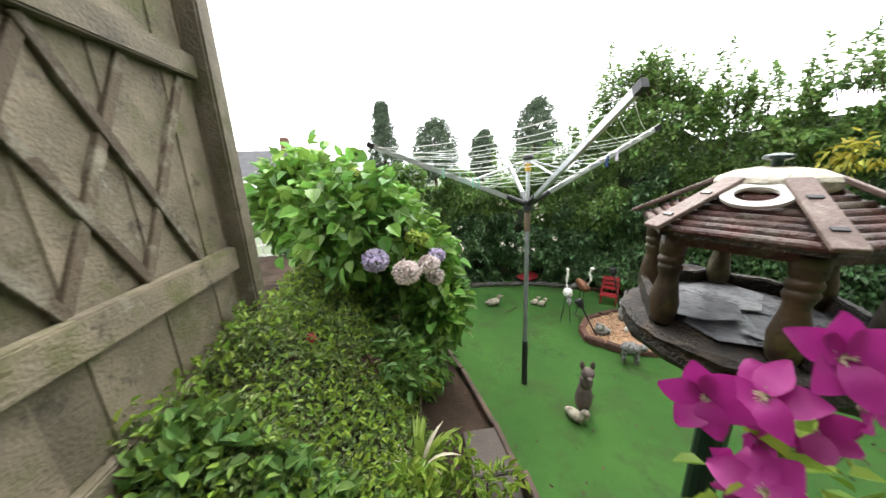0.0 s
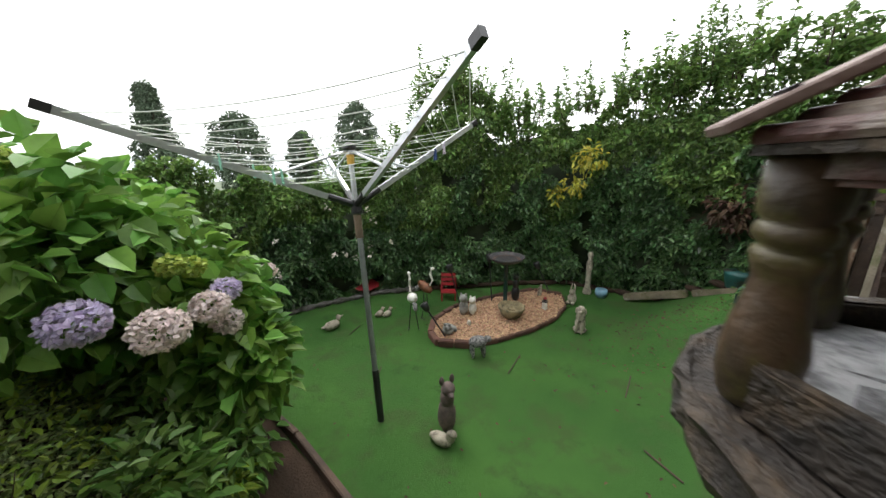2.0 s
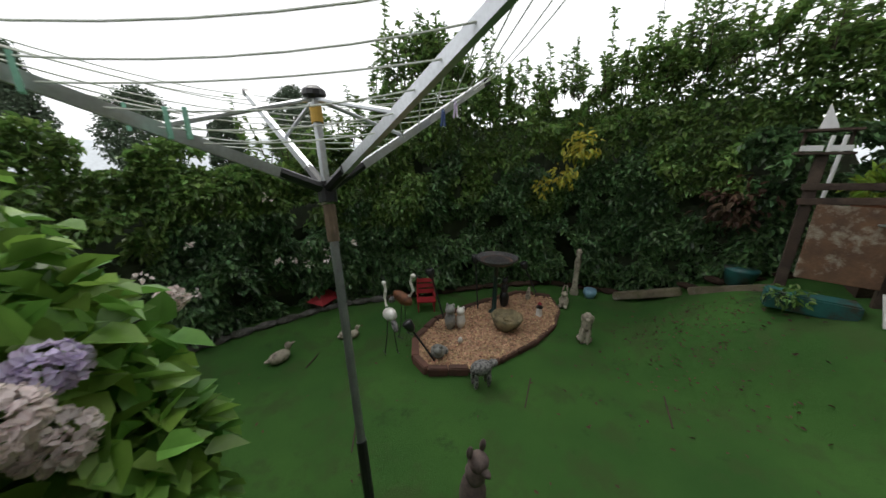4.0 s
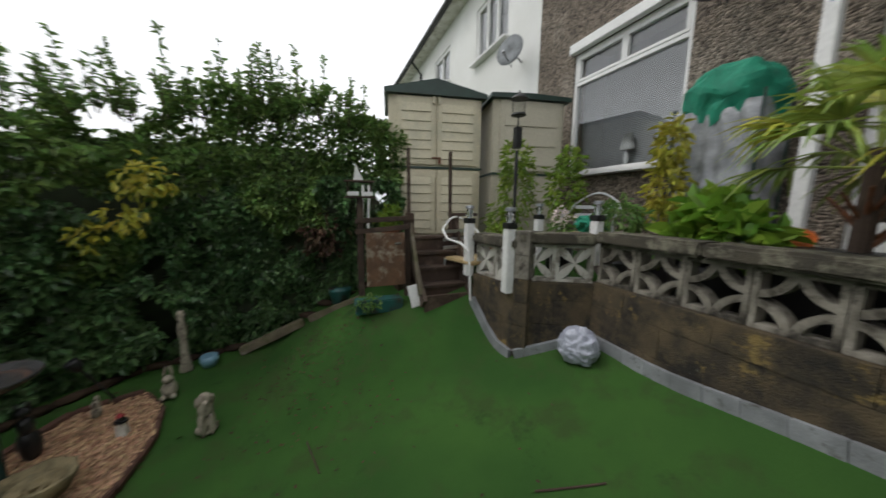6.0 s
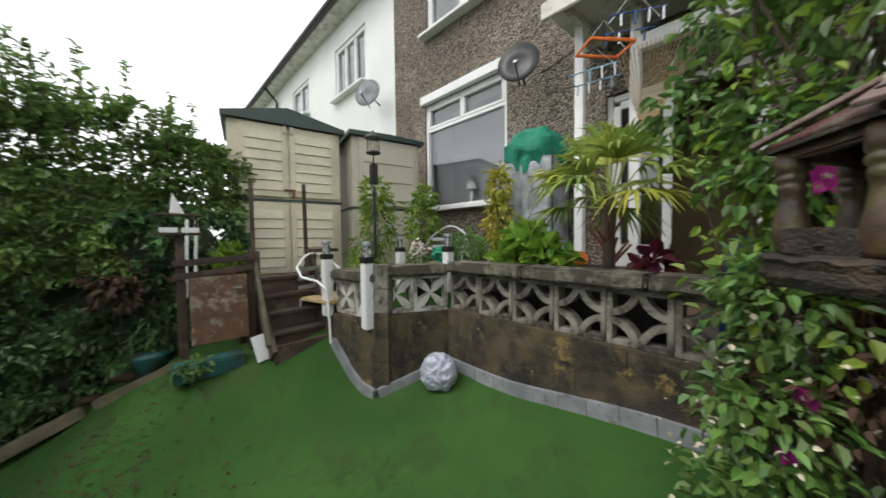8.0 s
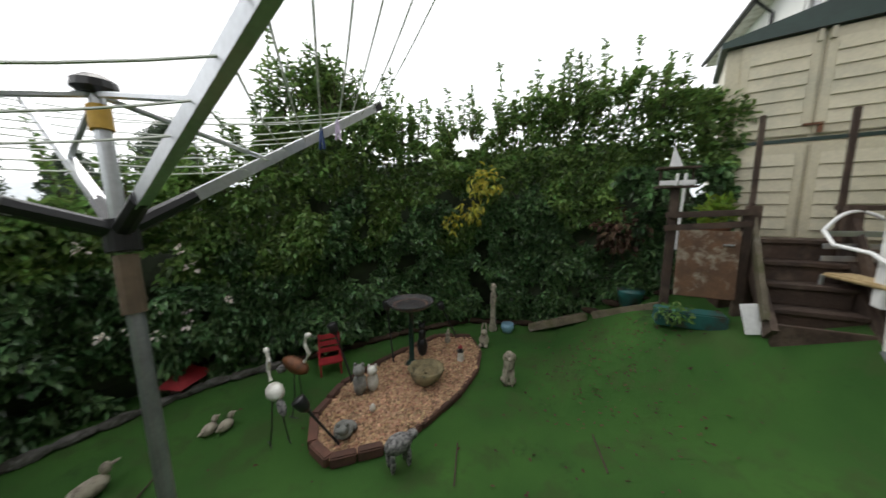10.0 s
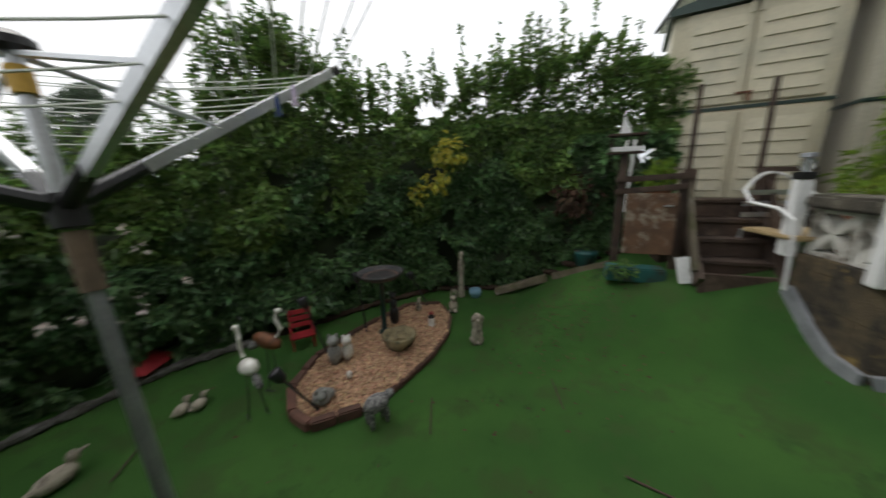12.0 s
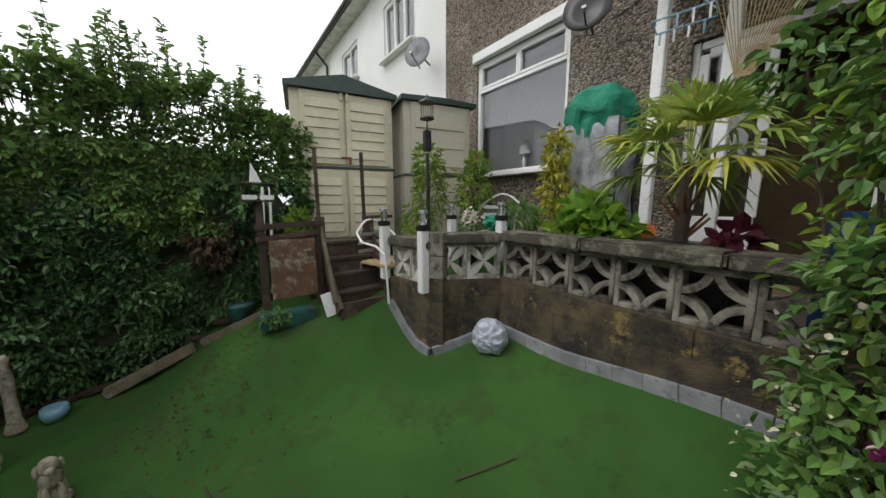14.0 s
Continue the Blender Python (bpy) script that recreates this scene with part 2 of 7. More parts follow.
M_DEAD = leafmat("dead_leaf", (0.1, 0.055, 0.03), (0.06, 0.035, 0.02), 0.8, 0.15, 0.4)
M_PALM = leafmat("palm_frond", (0.2, 0.32, 0.06), (0.3, 0.36, 0.075), 0.4, 0.25, 0.3)
M_LETTUCE = leafmat("lettuce_leaf", (0.22, 0.4, 0.05), (0.16, 0.32, 0.04), 0.4, 0.35, 0.25)
M_REDLEAF = leafmat("dark_red_leaf", (0.13, 0.015, 0.025), (0.08, 0.012, 0.02), 0.45, 0.2, 0.3)
M_FARTREE = leafmat("far_tree_leaf", (0.1, 0.14, 0.085), (0.075, 0.11, 0.07), 0.8, 0.1, 0.35)
# Valley haze is put into this pale grey hillside colour.
M_HAZE = mat("hillside_haze_colour", (0.62, 0.65, 0.67), 1.0, (0.55, 0.58, 0.6), scale=0.02, fine=0.3, bump=0, spec=0)
M_TWIG = mat("twig", (0.075, 0.05, 0.035), 0.9, (0.045, 0.03, 0.022), bump=0.3)
# Near-black green that stands for the shade deep inside the hedge.
M_CORE = mat("hedge_inner_shade", (0.04, 0.058, 0.026), 0.95, (0.026, 0.034, 0.017), scale=6, bump=0.6)
M_GLASS = glassmat("window_glass", (0.8, 0.84, 0.86))
M_CLEAR = glassmat("clear_plastic", (0.85, 0.88, 0.9), 0.1)


def lichen(m, color, scale, low, high, coords="Object"):
    """Crusty patches of lichen or flaking laid over a finished material."""
    n, l = m.node_tree.nodes, m.node_tree.links
    b = n["Principled BSDF"]
    src = b.inputs["Base Color"].links[0].from_socket
    co, no, mr, mx = n.new("ShaderNodeTexCoord"), n.new("ShaderNodeTexNoise"), n.new("ShaderNodeMapRange"), n.new("ShaderNodeMix")
    no.inputs["Scale"].default_value, no.inputs["Detail"].default_value, no.inputs["Roughness"].default_value = scale, 10, 0.75
    l.new(co.outputs[coords], no.inputs["Vector"])
    mr.inputs[1].default_value, mr.inputs[2].default_value = low, high
    l.new(no.outputs[0], mr.inputs[0])
    mx.data_type = "RGBA"
    l.new(mr.outputs[0], mx.inputs[0])
    l.new(src, mx.inputs[6])
    mx.inputs[7].default_value = (*color, 1)
    l.new(mx.outputs[2], b.inputs["Base Color"])


lichen(M_WALLB, (0.24, 0.17, 0.06), 6, 0.57, 0.63)
lichen(M_WALLB, (0.42, 0.41, 0.34), 26, 0.66, 0.7)
lichen(M_CONC, (0.02, 0.018, 0.014), 5, 0.54, 0.64)
lichen(M_CONC, (0.42, 0.41, 0.36), 30, 0.62, 0.67)
lichen(M_CONCWHITE, (0.06, 0.05, 0.035), 9, 0.57, 0.66)
lichen(M_CAPC, (0.3, 0.3, 0.25), 34, 0.64, 0.69)
lichen(M_GREYEDGE, (0.1, 0.1, 0.095), 14, 0.56, 0.66)
lichen(M_TURF, (0.03, 0.06, 0.022), 2.2, 0.58, 0.72)
lichen(M_TURF, (0.075, 0.062, 0.035), 9.0, 0.66, 0.74)
lichen(M_BHWOOD, (0.3, 0.31, 0.24), 45, 0.66, 0.7)
lichen(M_BHBASE, (0.12, 0.12, 0.1), 50, 0.66, 0.71)
lichen(M_WOODOLD, (0.3, 0.28, 0.23), 3.0, 0.58, 0.68)
lichen(M_WOODOLD, (0.06, 0.052, 0.036), 9.0, 0.57, 0.66)

# ---- building helpers ----
def part(name, bm, material, parent=None, label="", smooth=False):
    me = bpy.data.meshes.new(name)
    if isinstance(bm, bmesh.types.BMesh):
        bm.to_mesh(me)
        bm.free()
    else:
        me.from_pydata(*bm)
    me.update()
    if smooth:
        me.polygons.foreach_set("use_smooth", [True] * len(me.polygons))
    me.materials.append(material)
    ob = new(name, me)
    if parent is not None:
        ob.parent = parent
    if label:
        ob["label"] = label
    return ob


def thing(name, x, y, z, label, category, rz=0, group="", kind=""):
    e = new(name)
    e.empty_display_size = 0.05
    e.matrix_basis = pose(x, y, z, 0, 0, rz)
    return tagged(e, label, category, group, kind)


def box(bm, c, s, rot=(0, 0, 0), bev=0.0):
    r = bmesh.ops.create_cube(bm, size=1, matrix=Matrix.LocRotScale(c, Euler([radians(a) for a in rot]), s))
    if bev:
        edges = {e for v in r["verts"] for e in v.link_edges}
        bmesh.ops.bevel(bm, geom=list(edges), offset=bev, segments=2, affect="EDGES")
    return bm


def tube(bm, a, b, r0, r1=None, n=8):
    a, b = Vector(a), Vector(b)
    d = b - a
    m = Matrix.Translation((a + b) / 2) @ d.to_track_quat("Z", "Y").to_matrix().to_4x4()
    bmesh.ops.create_cone(bm, cap_ends=True, segments=n, radius1=r0, radius2=r0 if r1 is None else r1, depth=d.length, matrix=m)
    return bm


def polytube(bm, pts, r, n=6):
    """One continuous round tube along a bent line."""
    pts = [Vector(p) for p in pts]
    rings = []
    for i, p in enumerate(pts):
        d = (pts[min(i + 1, len(pts) - 1)] - pts[max(i - 1, 0)]).normalized()
        u = d.cross(Vector((0.31, 0.17, 0.93))).normalized()
        w = d.cross(u)
        rings.append([bm.verts.new(p + (u * math.cos(2 * math.pi * k / n) + w * math.sin(2 * math.pi * k / n)) * r) for k in range(n)])
    for p, q in zip(rings, rings[1:]):
        for k in range(n):
            bm.faces.new((p[k], p[(k + 1) % n], q[(k + 1) % n], q[k]))
    bm.faces.new(rings[0][::-1])
    bm.faces.new(rings[-1])
    return bm


def lathe(bm, prof, n=16, m=None):
    rings = []
    for r, z in prof:
        ring = []
        for i in range(n):
            a = 2 * math.pi * i / n
            v = Vector((r * math.cos(a), r * math.sin(a), z))
            ring.append(bm.verts.new(m @ v if m else v))
        rings.append(ring)
    for p, q in zip(rings, rings[1:]):
        for i in range(n):
            bm.faces.new((p[i], p[(i + 1) % n], q[(i + 1) % n], q[i]))
    bm.faces.new(rings[0][::-1])
    bm.faces.new(rings[-1])
    return bm


def blob(bm, c, r, rot=(0, 0, 0), sub=3, amp=0.0, freq=6.0, seed=0):
    m = Matrix.LocRotScale(c, Euler([radians(a) for a in rot]), r)
    res = bmesh.ops.create_icosphere(bm, subdivisions=sub, radius=1)
    for v in res["verts"]:
        if amp:
            v.co *= 1 + amp * noise.noise(v.co * freq + Vector((seed, seed * 2, 0)))
        v.co = m @ v.co
    return bm


def B():
    return bmesh.new()


RNG = np.random.default_rng(7)


def leaf_mesh(p, nrm, size, width=0.5, droop=0.3, fold=0.12, spread=0.7):
    """Folded leaves: points, outward directions, lengths."""
    p, nrm = np.asarray(p, float), np.asarray(nrm, float)
    k = len(p)
    size = np.broadcast_to(size, (k,)) * RNG.uniform(0.65, 1.25, k)
    d = nrm + RNG.normal(0, spread, (k, 3))
    d[:, 2] -= droop
    d /= np.linalg.norm(d, axis=1, keepdims=True) + 1e-9
    up = np.array([0, 0, 1.0]) + RNG.normal(0, 0.45, (k, 3))
    side = np.cross(d, up)
    side /= np.linalg.norm(side, axis=1, keepdims=True) + 1e-9
    nn = np.cross(side, d)
    s = size[:, None]
    base, tip = p, p + d * s - nn * s * 0.2
    lo, hi = p + d * s * 0.28 + nn * s * 0.03, p + d * s * 0.66 - nn * s * 0.03
    w1, w2, up2 = side * s * width * 0.46, side * s * width * 0.4, nn * s * fold
    v = np.stack([base, lo - w1 + up2, hi - w2 + up2 * 0.8, tip, hi + w2 + up2 * 0.8, lo + w1 + up2], 1).reshape(-1, 3)
    i = np.arange(k)[:, None] * 6
    f = np.concatenate([i + [0, 1, 2, 3], i + [0, 3, 4, 5]], 0)
    return v.tolist(), [], f.tolist()


def ball_points(c, r, k, shell=0.35, zmin=-1.0):
    d = RNG.normal(size=(k, 3))
    d /= np.linalg.norm(d, axis=1, keepdims=True)
    d = d[d[:, 2] > zmin]
    lump = 1 + 0.16 * np.sin(d[:, :1] * 5 + c[0] * 9) * np.cos(d[:, 1:2] * 6 + c[1] * 7) + 0.1 * np.sin(d[:, 2:] * 9 + d[:, :1] * 7)
    p = np.asarray(c) + d * np.asarray(r) * lump * RNG.uniform(1 - shell, 1, (len(d), 1))
    return p, d


def shrub(name, x, y, z, label, category, clumps, material, leaf, width=0.5, droop=0.3, stems=5, group=""):
    """Bush of leafy clumps on stems. clumps: (dx, dy, dz, radius or radii, leaf count)."""
    t = thing(name, x, y, z, label, category, group=group)
    ps, ns = [], []
    bm = B()
    for dx, dy, dz, r, k in clumps:
        rr = r if isinstance(r, tuple) else (r, r, r)
        p, d = ball_points((dx, dy, dz), rr, k, 0.5)
        ps.append(p)
        ns.append(d)
        tube(bm, (dx * 0.15, dy * 0.15, 0), (dx, dy, max(dz, 0.05)), 0.008, 0.004, 5)
    lv = part("foliage", leaf_mesh(np.concatenate(ps), np.concatenate(ns), leaf, width, droop), material, t)
    lv["kind"] = "stuff"
    part("stem_growth", bm, M_TWIG, t)["kind"] = "stuff"
    return t


def smooth01(t):
    t = min(1.0, max(0.0, t))
    return t * t * (3 - 2 * t)


def lawn_z(x, y):
    """The lawn climbs towards the terrace and the steps."""
    t = min(1.0, max(0.0, (y + 0.7) / 2.5))
    return 0.62 * t ** 1.7 + 0.14 * smooth01((x + 1.7) / 1.2) * t * t + 0.45 * smooth01((-2.45 - x) / 0.75) * smooth01((y + 0.9) / 1.2)

# ---- ground ----
def build_ground():
    n = 60
    v, f = [], []
    for r in (0, 6, 9, 14, 30, 80, 200, 600, 1800):
        for i in range(n):
            a = 2 * math.pi * i / n
            drop = -0.12 if r < 10 else -0.12 - 0.06 * (r - 9) * max(0.0, -math.sin(a)) * (1 if r < 100 else 0.35)
            v.append((-1.5 + r * math.cos(a), r * math.sin(a), drop))
    for k in range(8):
        for i in range(n):
            f.append((k * n + i, k * n + (i + 1) % n, (k + 1) * n + (i + 1) % n, (k + 1) * n + i))
    g = part("ground", (v, [], f), M_FIELD)
    tagged(g, "rough grassy ground falling away beyond the garden hedge", "ground", kind="structure")
    nx, ny = 90, 90
    v, f = [], []
    for j in range(ny + 1):
        for i in range(nx + 1):
            x, y = -5.2 + 6.2 * i / nx, -3.6 + 6.2 * j / ny
            v.append((x, y, lawn_z(x, y) + 0.008 * noise.noise((x * 1.5, y * 1.5, 0))))
    for j in range(ny):
        for i in range(nx):
            a = j * (nx + 1) + i
            f.append((a, a + 1, a + nx + 2, a + nx + 1))
    lawn = part("lawn", (v, [], f), M_TURF, smooth=True)
    tagged(lawn, "green artificial grass lawn with brown debris and seams", "lawn", kind="structure")


build_ground()


def build_distance():
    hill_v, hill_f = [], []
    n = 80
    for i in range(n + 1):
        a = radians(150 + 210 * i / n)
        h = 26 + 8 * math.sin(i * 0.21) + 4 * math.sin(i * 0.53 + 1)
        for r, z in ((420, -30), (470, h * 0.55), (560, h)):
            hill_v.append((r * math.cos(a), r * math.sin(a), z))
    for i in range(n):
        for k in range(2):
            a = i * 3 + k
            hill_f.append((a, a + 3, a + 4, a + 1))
    tagged(part("backdrop", (hill_v, [], hill_f), M_HAZE, smooth=True), "hillside across the valley, mist painted into its pale colour", "hill", kind="structure")
    far = [(2.2, -32, 8.0, 1.9, "conifer"), (-2.8, -30, 6.0, 2.4, "round"), (-12.5, -29, 7.6, 2.2, "pine"), (-8.6, -34, 5.4, 1.6, "round"), (-15.5, -36, 5.5, 2.0, "round")]
    for x, y, top, w, k in far:
        t = thing("tree", x, y, -3.0, {"conifer": "slim dark conifer standing beyond the garden", "round": "rounded leafy tree beyond the garden hedge", "pine": "broad dark pine tree beyond the hedge"}[k], "tree", group="trees beyond the garden")
        h = top + 3.0
        bm = B()
        tube(bm, (0, 0, 0), (0, 0, h * 0.9), 0.22, 0.05, 8)
        for i in range(9):
            a = i * 2.4
            tube(bm, (0, 0, h * (0.45 + 0.05 * i)), (math.cos(a) * w * 0.6, math.sin(a) * w * 0.6, h * (0.5 + 0.05 * i)), 0.06, 0.02, 5)
        part("trunk", bm, M_TWIG, t)
        ps, ns = [], []
        for i in range(26):
            u = (i + 0.5) / 26
            a = i * 2.4
            zz = h * (0.4 + 0.58 * u)
            rad = w * (1 - u) * 0.8 if k == "conifer" else w * math.sqrt(max(0.05, 1 - (2 * u - 0.9) ** 2)) * 0.7
            p, d = ball_points((math.cos(a) * rad, math.sin(a) * rad, zz), (w * 0.35, w * 0.35, w * 0.26), 420, 0.6)
            ps.append(p)
            ns.append(d)
        part("crown", leaf_mesh(np.concatenate(ps), np.concatenate(ns), 0.2, 0.6), M_FARTREE, t)["kind"] = "stuff"
    # neighbour's house roof down the slope
    t = thing("house", 13.5, -28, -3.0, "dark tiled house roof lower down the slope", "house")
    bm = B()
    box(bm, (0, 0, 2.2), (10, 6, 4.4))
    part("wall", bm, M_RENDER, t)
    v = [(-5.3, -3.4, 4.4), (5.3, -3.4, 4.4), (5.3, 3.4, 4.4), (-5.3, 3.4, 4.4), (-5.3, 0, 6.5), (5.3, 0, 6.5)]
    rf = part("roof", (v, [], [(0, 1, 5, 4), (2, 3, 4, 5), (1, 2, 5), (3, 0, 4), (0, 3, 2, 1)]), M_SLATE, t)
    bm = B()
    box(bm, (-3.2, 0, 6.8), (0.6, 0.6, 1.4), bev=0.03)
    part("chimney", bm, M_BRICKRED, rf)


build_distance()

# ---- house terrace ----
FY = 3.46


def wall_with_holes(x0, x1, z0, z1, y0, y1, holes):
    """Upright wall along x with rectangular openings (x0, x1, z0, z1)."""
    bm = B()
    xs = sorted({x0, x1, *[h[0] for h in holes], *[h[1] for h in holes]})
    zs = sorted({z0, z1, *[h[2] for h in holes], *[h[3] for h in holes]})
    for a, b in zip(xs, xs[1:]):
        for c, d in zip(zs, zs[1:]):
            mx, mz = (a + b) / 2, (c + d) / 2
            if not any(h[0] < mx < h[1] and h[2] < mz < h[3] for h in holes):
                box(bm, (mx, (y0 + y1) / 2, mz), (b - a, y1 - y0, d - c))
    bmesh.ops.remove_doubles(bm, verts=bm.verts, dist=0.0005)
    return bm


def pebble_relief():
    """Coarse stone dash on the house wall."""
    m = M_DASH
    n, l = m.node_tree.nodes, m.node_tree.links
    vo, co, bp = n.new("ShaderNodeTexVoronoi"), n.new("ShaderNodeTexCoord"), n.new("ShaderNodeBump")
    vo.inputs["Scale"].default_value = 48
    l.new(co.outputs["Object"], vo.inputs["Vector"])
    bp.inputs["Strength"].default_value, bp.inputs["Distance"].default_value = 1.0, 0.03
    bp.invert = True
    l.new(vo.outputs["Distance"], bp.inputs["Height"])
    b = n["Principled BSDF"]
    l.new(bp.outputs[0], b.inputs["Normal"])
    src = b.inputs["Base Color"].links[0].from_socket
    mx, mr = n.new("ShaderNodeMix"), n.new("ShaderNodeMapRange")
    mx.data_type, mx.blend_type = "RGBA", "MULTIPLY"
    sep = n.new("ShaderNodeSeparateColor")
    l.new(vo.outputs["Color"], sep.inputs[0])
    l.new(sep.outputs[0], mr.inputs[0])
    mr.inputs[3].default_value, mr.inputs[4].default_value = 0.35, 1.9
    l.new(src, mx.inputs[6])
    l.new(mr.outputs[0], mx.inputs[7])
    mx.inputs[0].default_value = 1.0
    l.new(mx.outputs[2], b.inputs["Base Color"])


pebble_relief()

WIN = (-4.29, -2.69, 2.05, 3.76)
UPWIN = (-4.22, -2.75, 4.85, 6.1)
DOOR = (-1.5, -0.35, 0.82, 3.0)
OWN = part("wall_south", wall_with_holes(-5.11, 2.6, 0.0, 6.6, FY, FY + 0.25, [WIN, UPWIN, DOOR]), M_DASH)
tagged(OWN, "brown grey pebble-dashed house wall", "wall", kind="structure")
NBW = [(-7.5, -6.1, 4.87, 6.05), (-10.4, -9.1, 5.1, 6.05), (-13.2, -12.2, 5.1, 6.05)]
NB = part("wall_neighbour", wall_with_holes(-16.0, -5.112, 0.0, 6.6, FY, FY + 0.25, NBW), M_RENDER)
tagged(NB, "white rendered wall of the neighbouring house", "wall", kind="structure")


def window(idx, x0, x1, z0, z1, lights, top=0.0, sill=True, label="white plastic framed house window"):
    """Casement window set in its opening. lights: number of panes side by side; top: height of an opening row above."""
    t = thing("window_%d" % idx, (x0 + x1) / 2, FY, z0, label, "window", kind="structure")
    w, h = x1 - x0, z1 - z0
    yy = 0.07
    bm = B()
    fw = 0.055
    for s in (-1, 1):
        box(bm, (s * (w / 2 - fw / 2), yy, h / 2), (fw, 0.08, h - 0.004), bev=0.006)
    for zc in (fw / 2, h - fw / 2):
        box(bm, (0, yy, zc), (w - 2 * fw - 0.002, 0.08, fw), bev=0.006)
    if top:
        box(bm, (0, yy, h - top), (w - 2 * fw - 0.002, 0.075, 0.05), bev=0.006)
    part("window_frame", bm, M_WHITE, t)
    rows = [(0.055, h - top - 0.025 if top else h - 0.055)] + ([(h - top + 0.025, h - 0.055)] if top else [])
    for ri, (a, b) in enumerate(rows):
        n = lights if (not top or ri == 1) else 1
        for i in range(n):
            pw = (w - 0.11) / n
            cx = -w / 2 + 0.055 + pw * (i + 0.5)
            if n > 1:
                bm = B()
                for s in (-1, 1):
                    box(bm, (cx + s * (pw / 2 - 0.022), yy - 0.012, (a + b) / 2), (0.04, 0.06, b - a - 0.004), bev=0.005)
                for zc in (a + 0.022, b - 0.022):
                    box(bm, (cx, yy - 0.012, zc), (pw - 0.09, 0.06, 0.04), bev=0.005)
                part("casement", bm, M_WHITE, t)
            bm = B()
            box(bm, (cx, yy + 0.012, (a + b) / 2), (pw - 0.006, 0.008, b - a - 0.006))
            g = part("pane", bm, M_GLASS, t)
            g.visible_shadow = False
    if sill:
        bm = B()
        box(bm, (0, -0.05, -0.025), (w + 0.12, 0.2, 0.05), bev=0.008)
        part("window_sill", bm, M_WHITE, t)
    bm = B()
    box(bm, (0, 0.95, h / 2), (w + 0.5, 0.02, h + 0.5))
    for s in (-1, 1):
        box(bm, (s * (w / 2 + 0.24), 0.6, h / 2), (0.02, 0.68, h + 0.5))
    for zc in (-0.24, h + 0.24):
        box(bm, (0, 0.6, zc), (w + 0.5, 0.68, 0.02))
    # Pale lining adds to the glass the brightness of a sky reflection.
    part("room_lining", bm, M_PALEROOM, t, "room behind the glass, paled to suggest reflected sky")
    return t


W1 = window(1, *WIN, 2, top=0.42)
bm = B()
box(bm, (0, -0.035, 1.71 + 0.06), (1.66, 0.09, 0.13), bev=0.008)
part("box_head", bm, M_WHITE, W1)
bm = B()
for i in range(56):
    box(bm, (0, 0.22, 0.08 + i * 0.0225), (1.46, 0.018, 0.002), rot=(34, 0, 0))
part("venetian_blind", bm, M_BLIND, W1, "pale half-closed venetian blind")
lamp = thing("table_lamp", -3.42, FY + 0.15, 2.1, "white table lamp standing behind the window glass", "lamp")
part("base", lathe(B(), [(0.05, 0), (0.05, 0.015), (0.02, 0.03), (0.035, 0.1), (0.015, 0.2)], 14), M_WHITE, lamp, smooth=True)
part("shade", lathe(B(), [(0.055, 0.2), (0.05, 0.2), (0.03, 0.4), (0.034, 0.4)], 18, Matrix.Diagonal((2.0, 1.0, 1.0, 1.0))), M_PALEROOM, lamp, "pale fabric shade", smooth=True)
window(2, *UPWIN, 2)
for k, a in enumerate(NBW):
    window(3 + k, *a, 3 if k == 0 else 2, label="white framed window of the neighbouring house")


def build_eaves():
    for x0, x1, nm in ((-16.0, -5.112, "roof_neighbour"), (-5.11, 2.6, "roof_own")):
        v = [(x0, FY - 0.38, 6.62), (x1, FY - 0.38, 6.62), (x1, FY + 4, 8.9), (x0, FY + 4, 8.9)]
        v += [(a, b, c + 0.12) for a, b, c in v]
        r = part(nm, (v, [], [(3, 2, 1, 0), (4, 5, 6, 7), (0, 1, 5, 4), (1, 2, 6, 5), (2, 3, 7, 6), (3, 0, 4, 7)]), M_SLATE)
        tagged(r, "dark tiled house roof above the gutter", "roof", kind="structure")
        bm = B()
        box(bm, ((x0 + x1) / 2, FY - 0.17, 6.57), (x1 - x0 - 0.004, 0.34, 0.03))
        tagged(part("trim", bm, M_WHITEWORN), "white painted soffit board under the eaves", "soffit", kind="structure")
        bm = B()
        tube(bm, (x0, FY - 0.42, 6.63), (x1, FY - 0.42, 6.63), 0.06, 0.06, 8)
        tagged(part("gutter", bm, M_BLACK), "black plastic rain gutter along the eaves", "gutter")
    bm = B()
    polytube(bm, [(-11.7, FY - 0.42, 6.58), (-11.7, FY - 0.06, 6.2), (-11.7, FY - 0.06, 0.5)], 0.04, 8)
    tagged(part("downpipe", bm, M_BLACK), "black downpipe on the white rendered wall", "downpipe")
    # closing walls behind the house fronts and round the back of the viewer
    bm = B()
    box(bm, (-6.7, FY + 4.2, 3.3), (18.6, 0.2, 6.6))
    tagged(part("wall_back", bm, M_RENDER), "plain rear wall of the house row", "wall", kind="structure")
    bm = B()
    box(bm, (2.7, FY + 2.0, 3.3), (0.2, 4.2, 6.6))
    tagged(part("wall_end", bm, M_DASH), "pebble-dashed end wall of the house", "wall", kind="structure")


build_eaves()

# ---- terrace, screen-block wall ----
bm = B()
box(bm, (-1.55, 2.62, 0.4), (3.5, 1.66, 0.8))
box(bm, (-2.86, 1.62, 0.4), (0.84, 0.6, 0.78))
box(bm, (1.3, 2.6, 0.3), (2.2, 1.7, 0.6))
tagged(part("terrace", bm, M_WET), "wet paved raised terrace behind the block wall", "terrace", kind="structure")

BW, BH, BD = 0.272, 0.285, 0.09


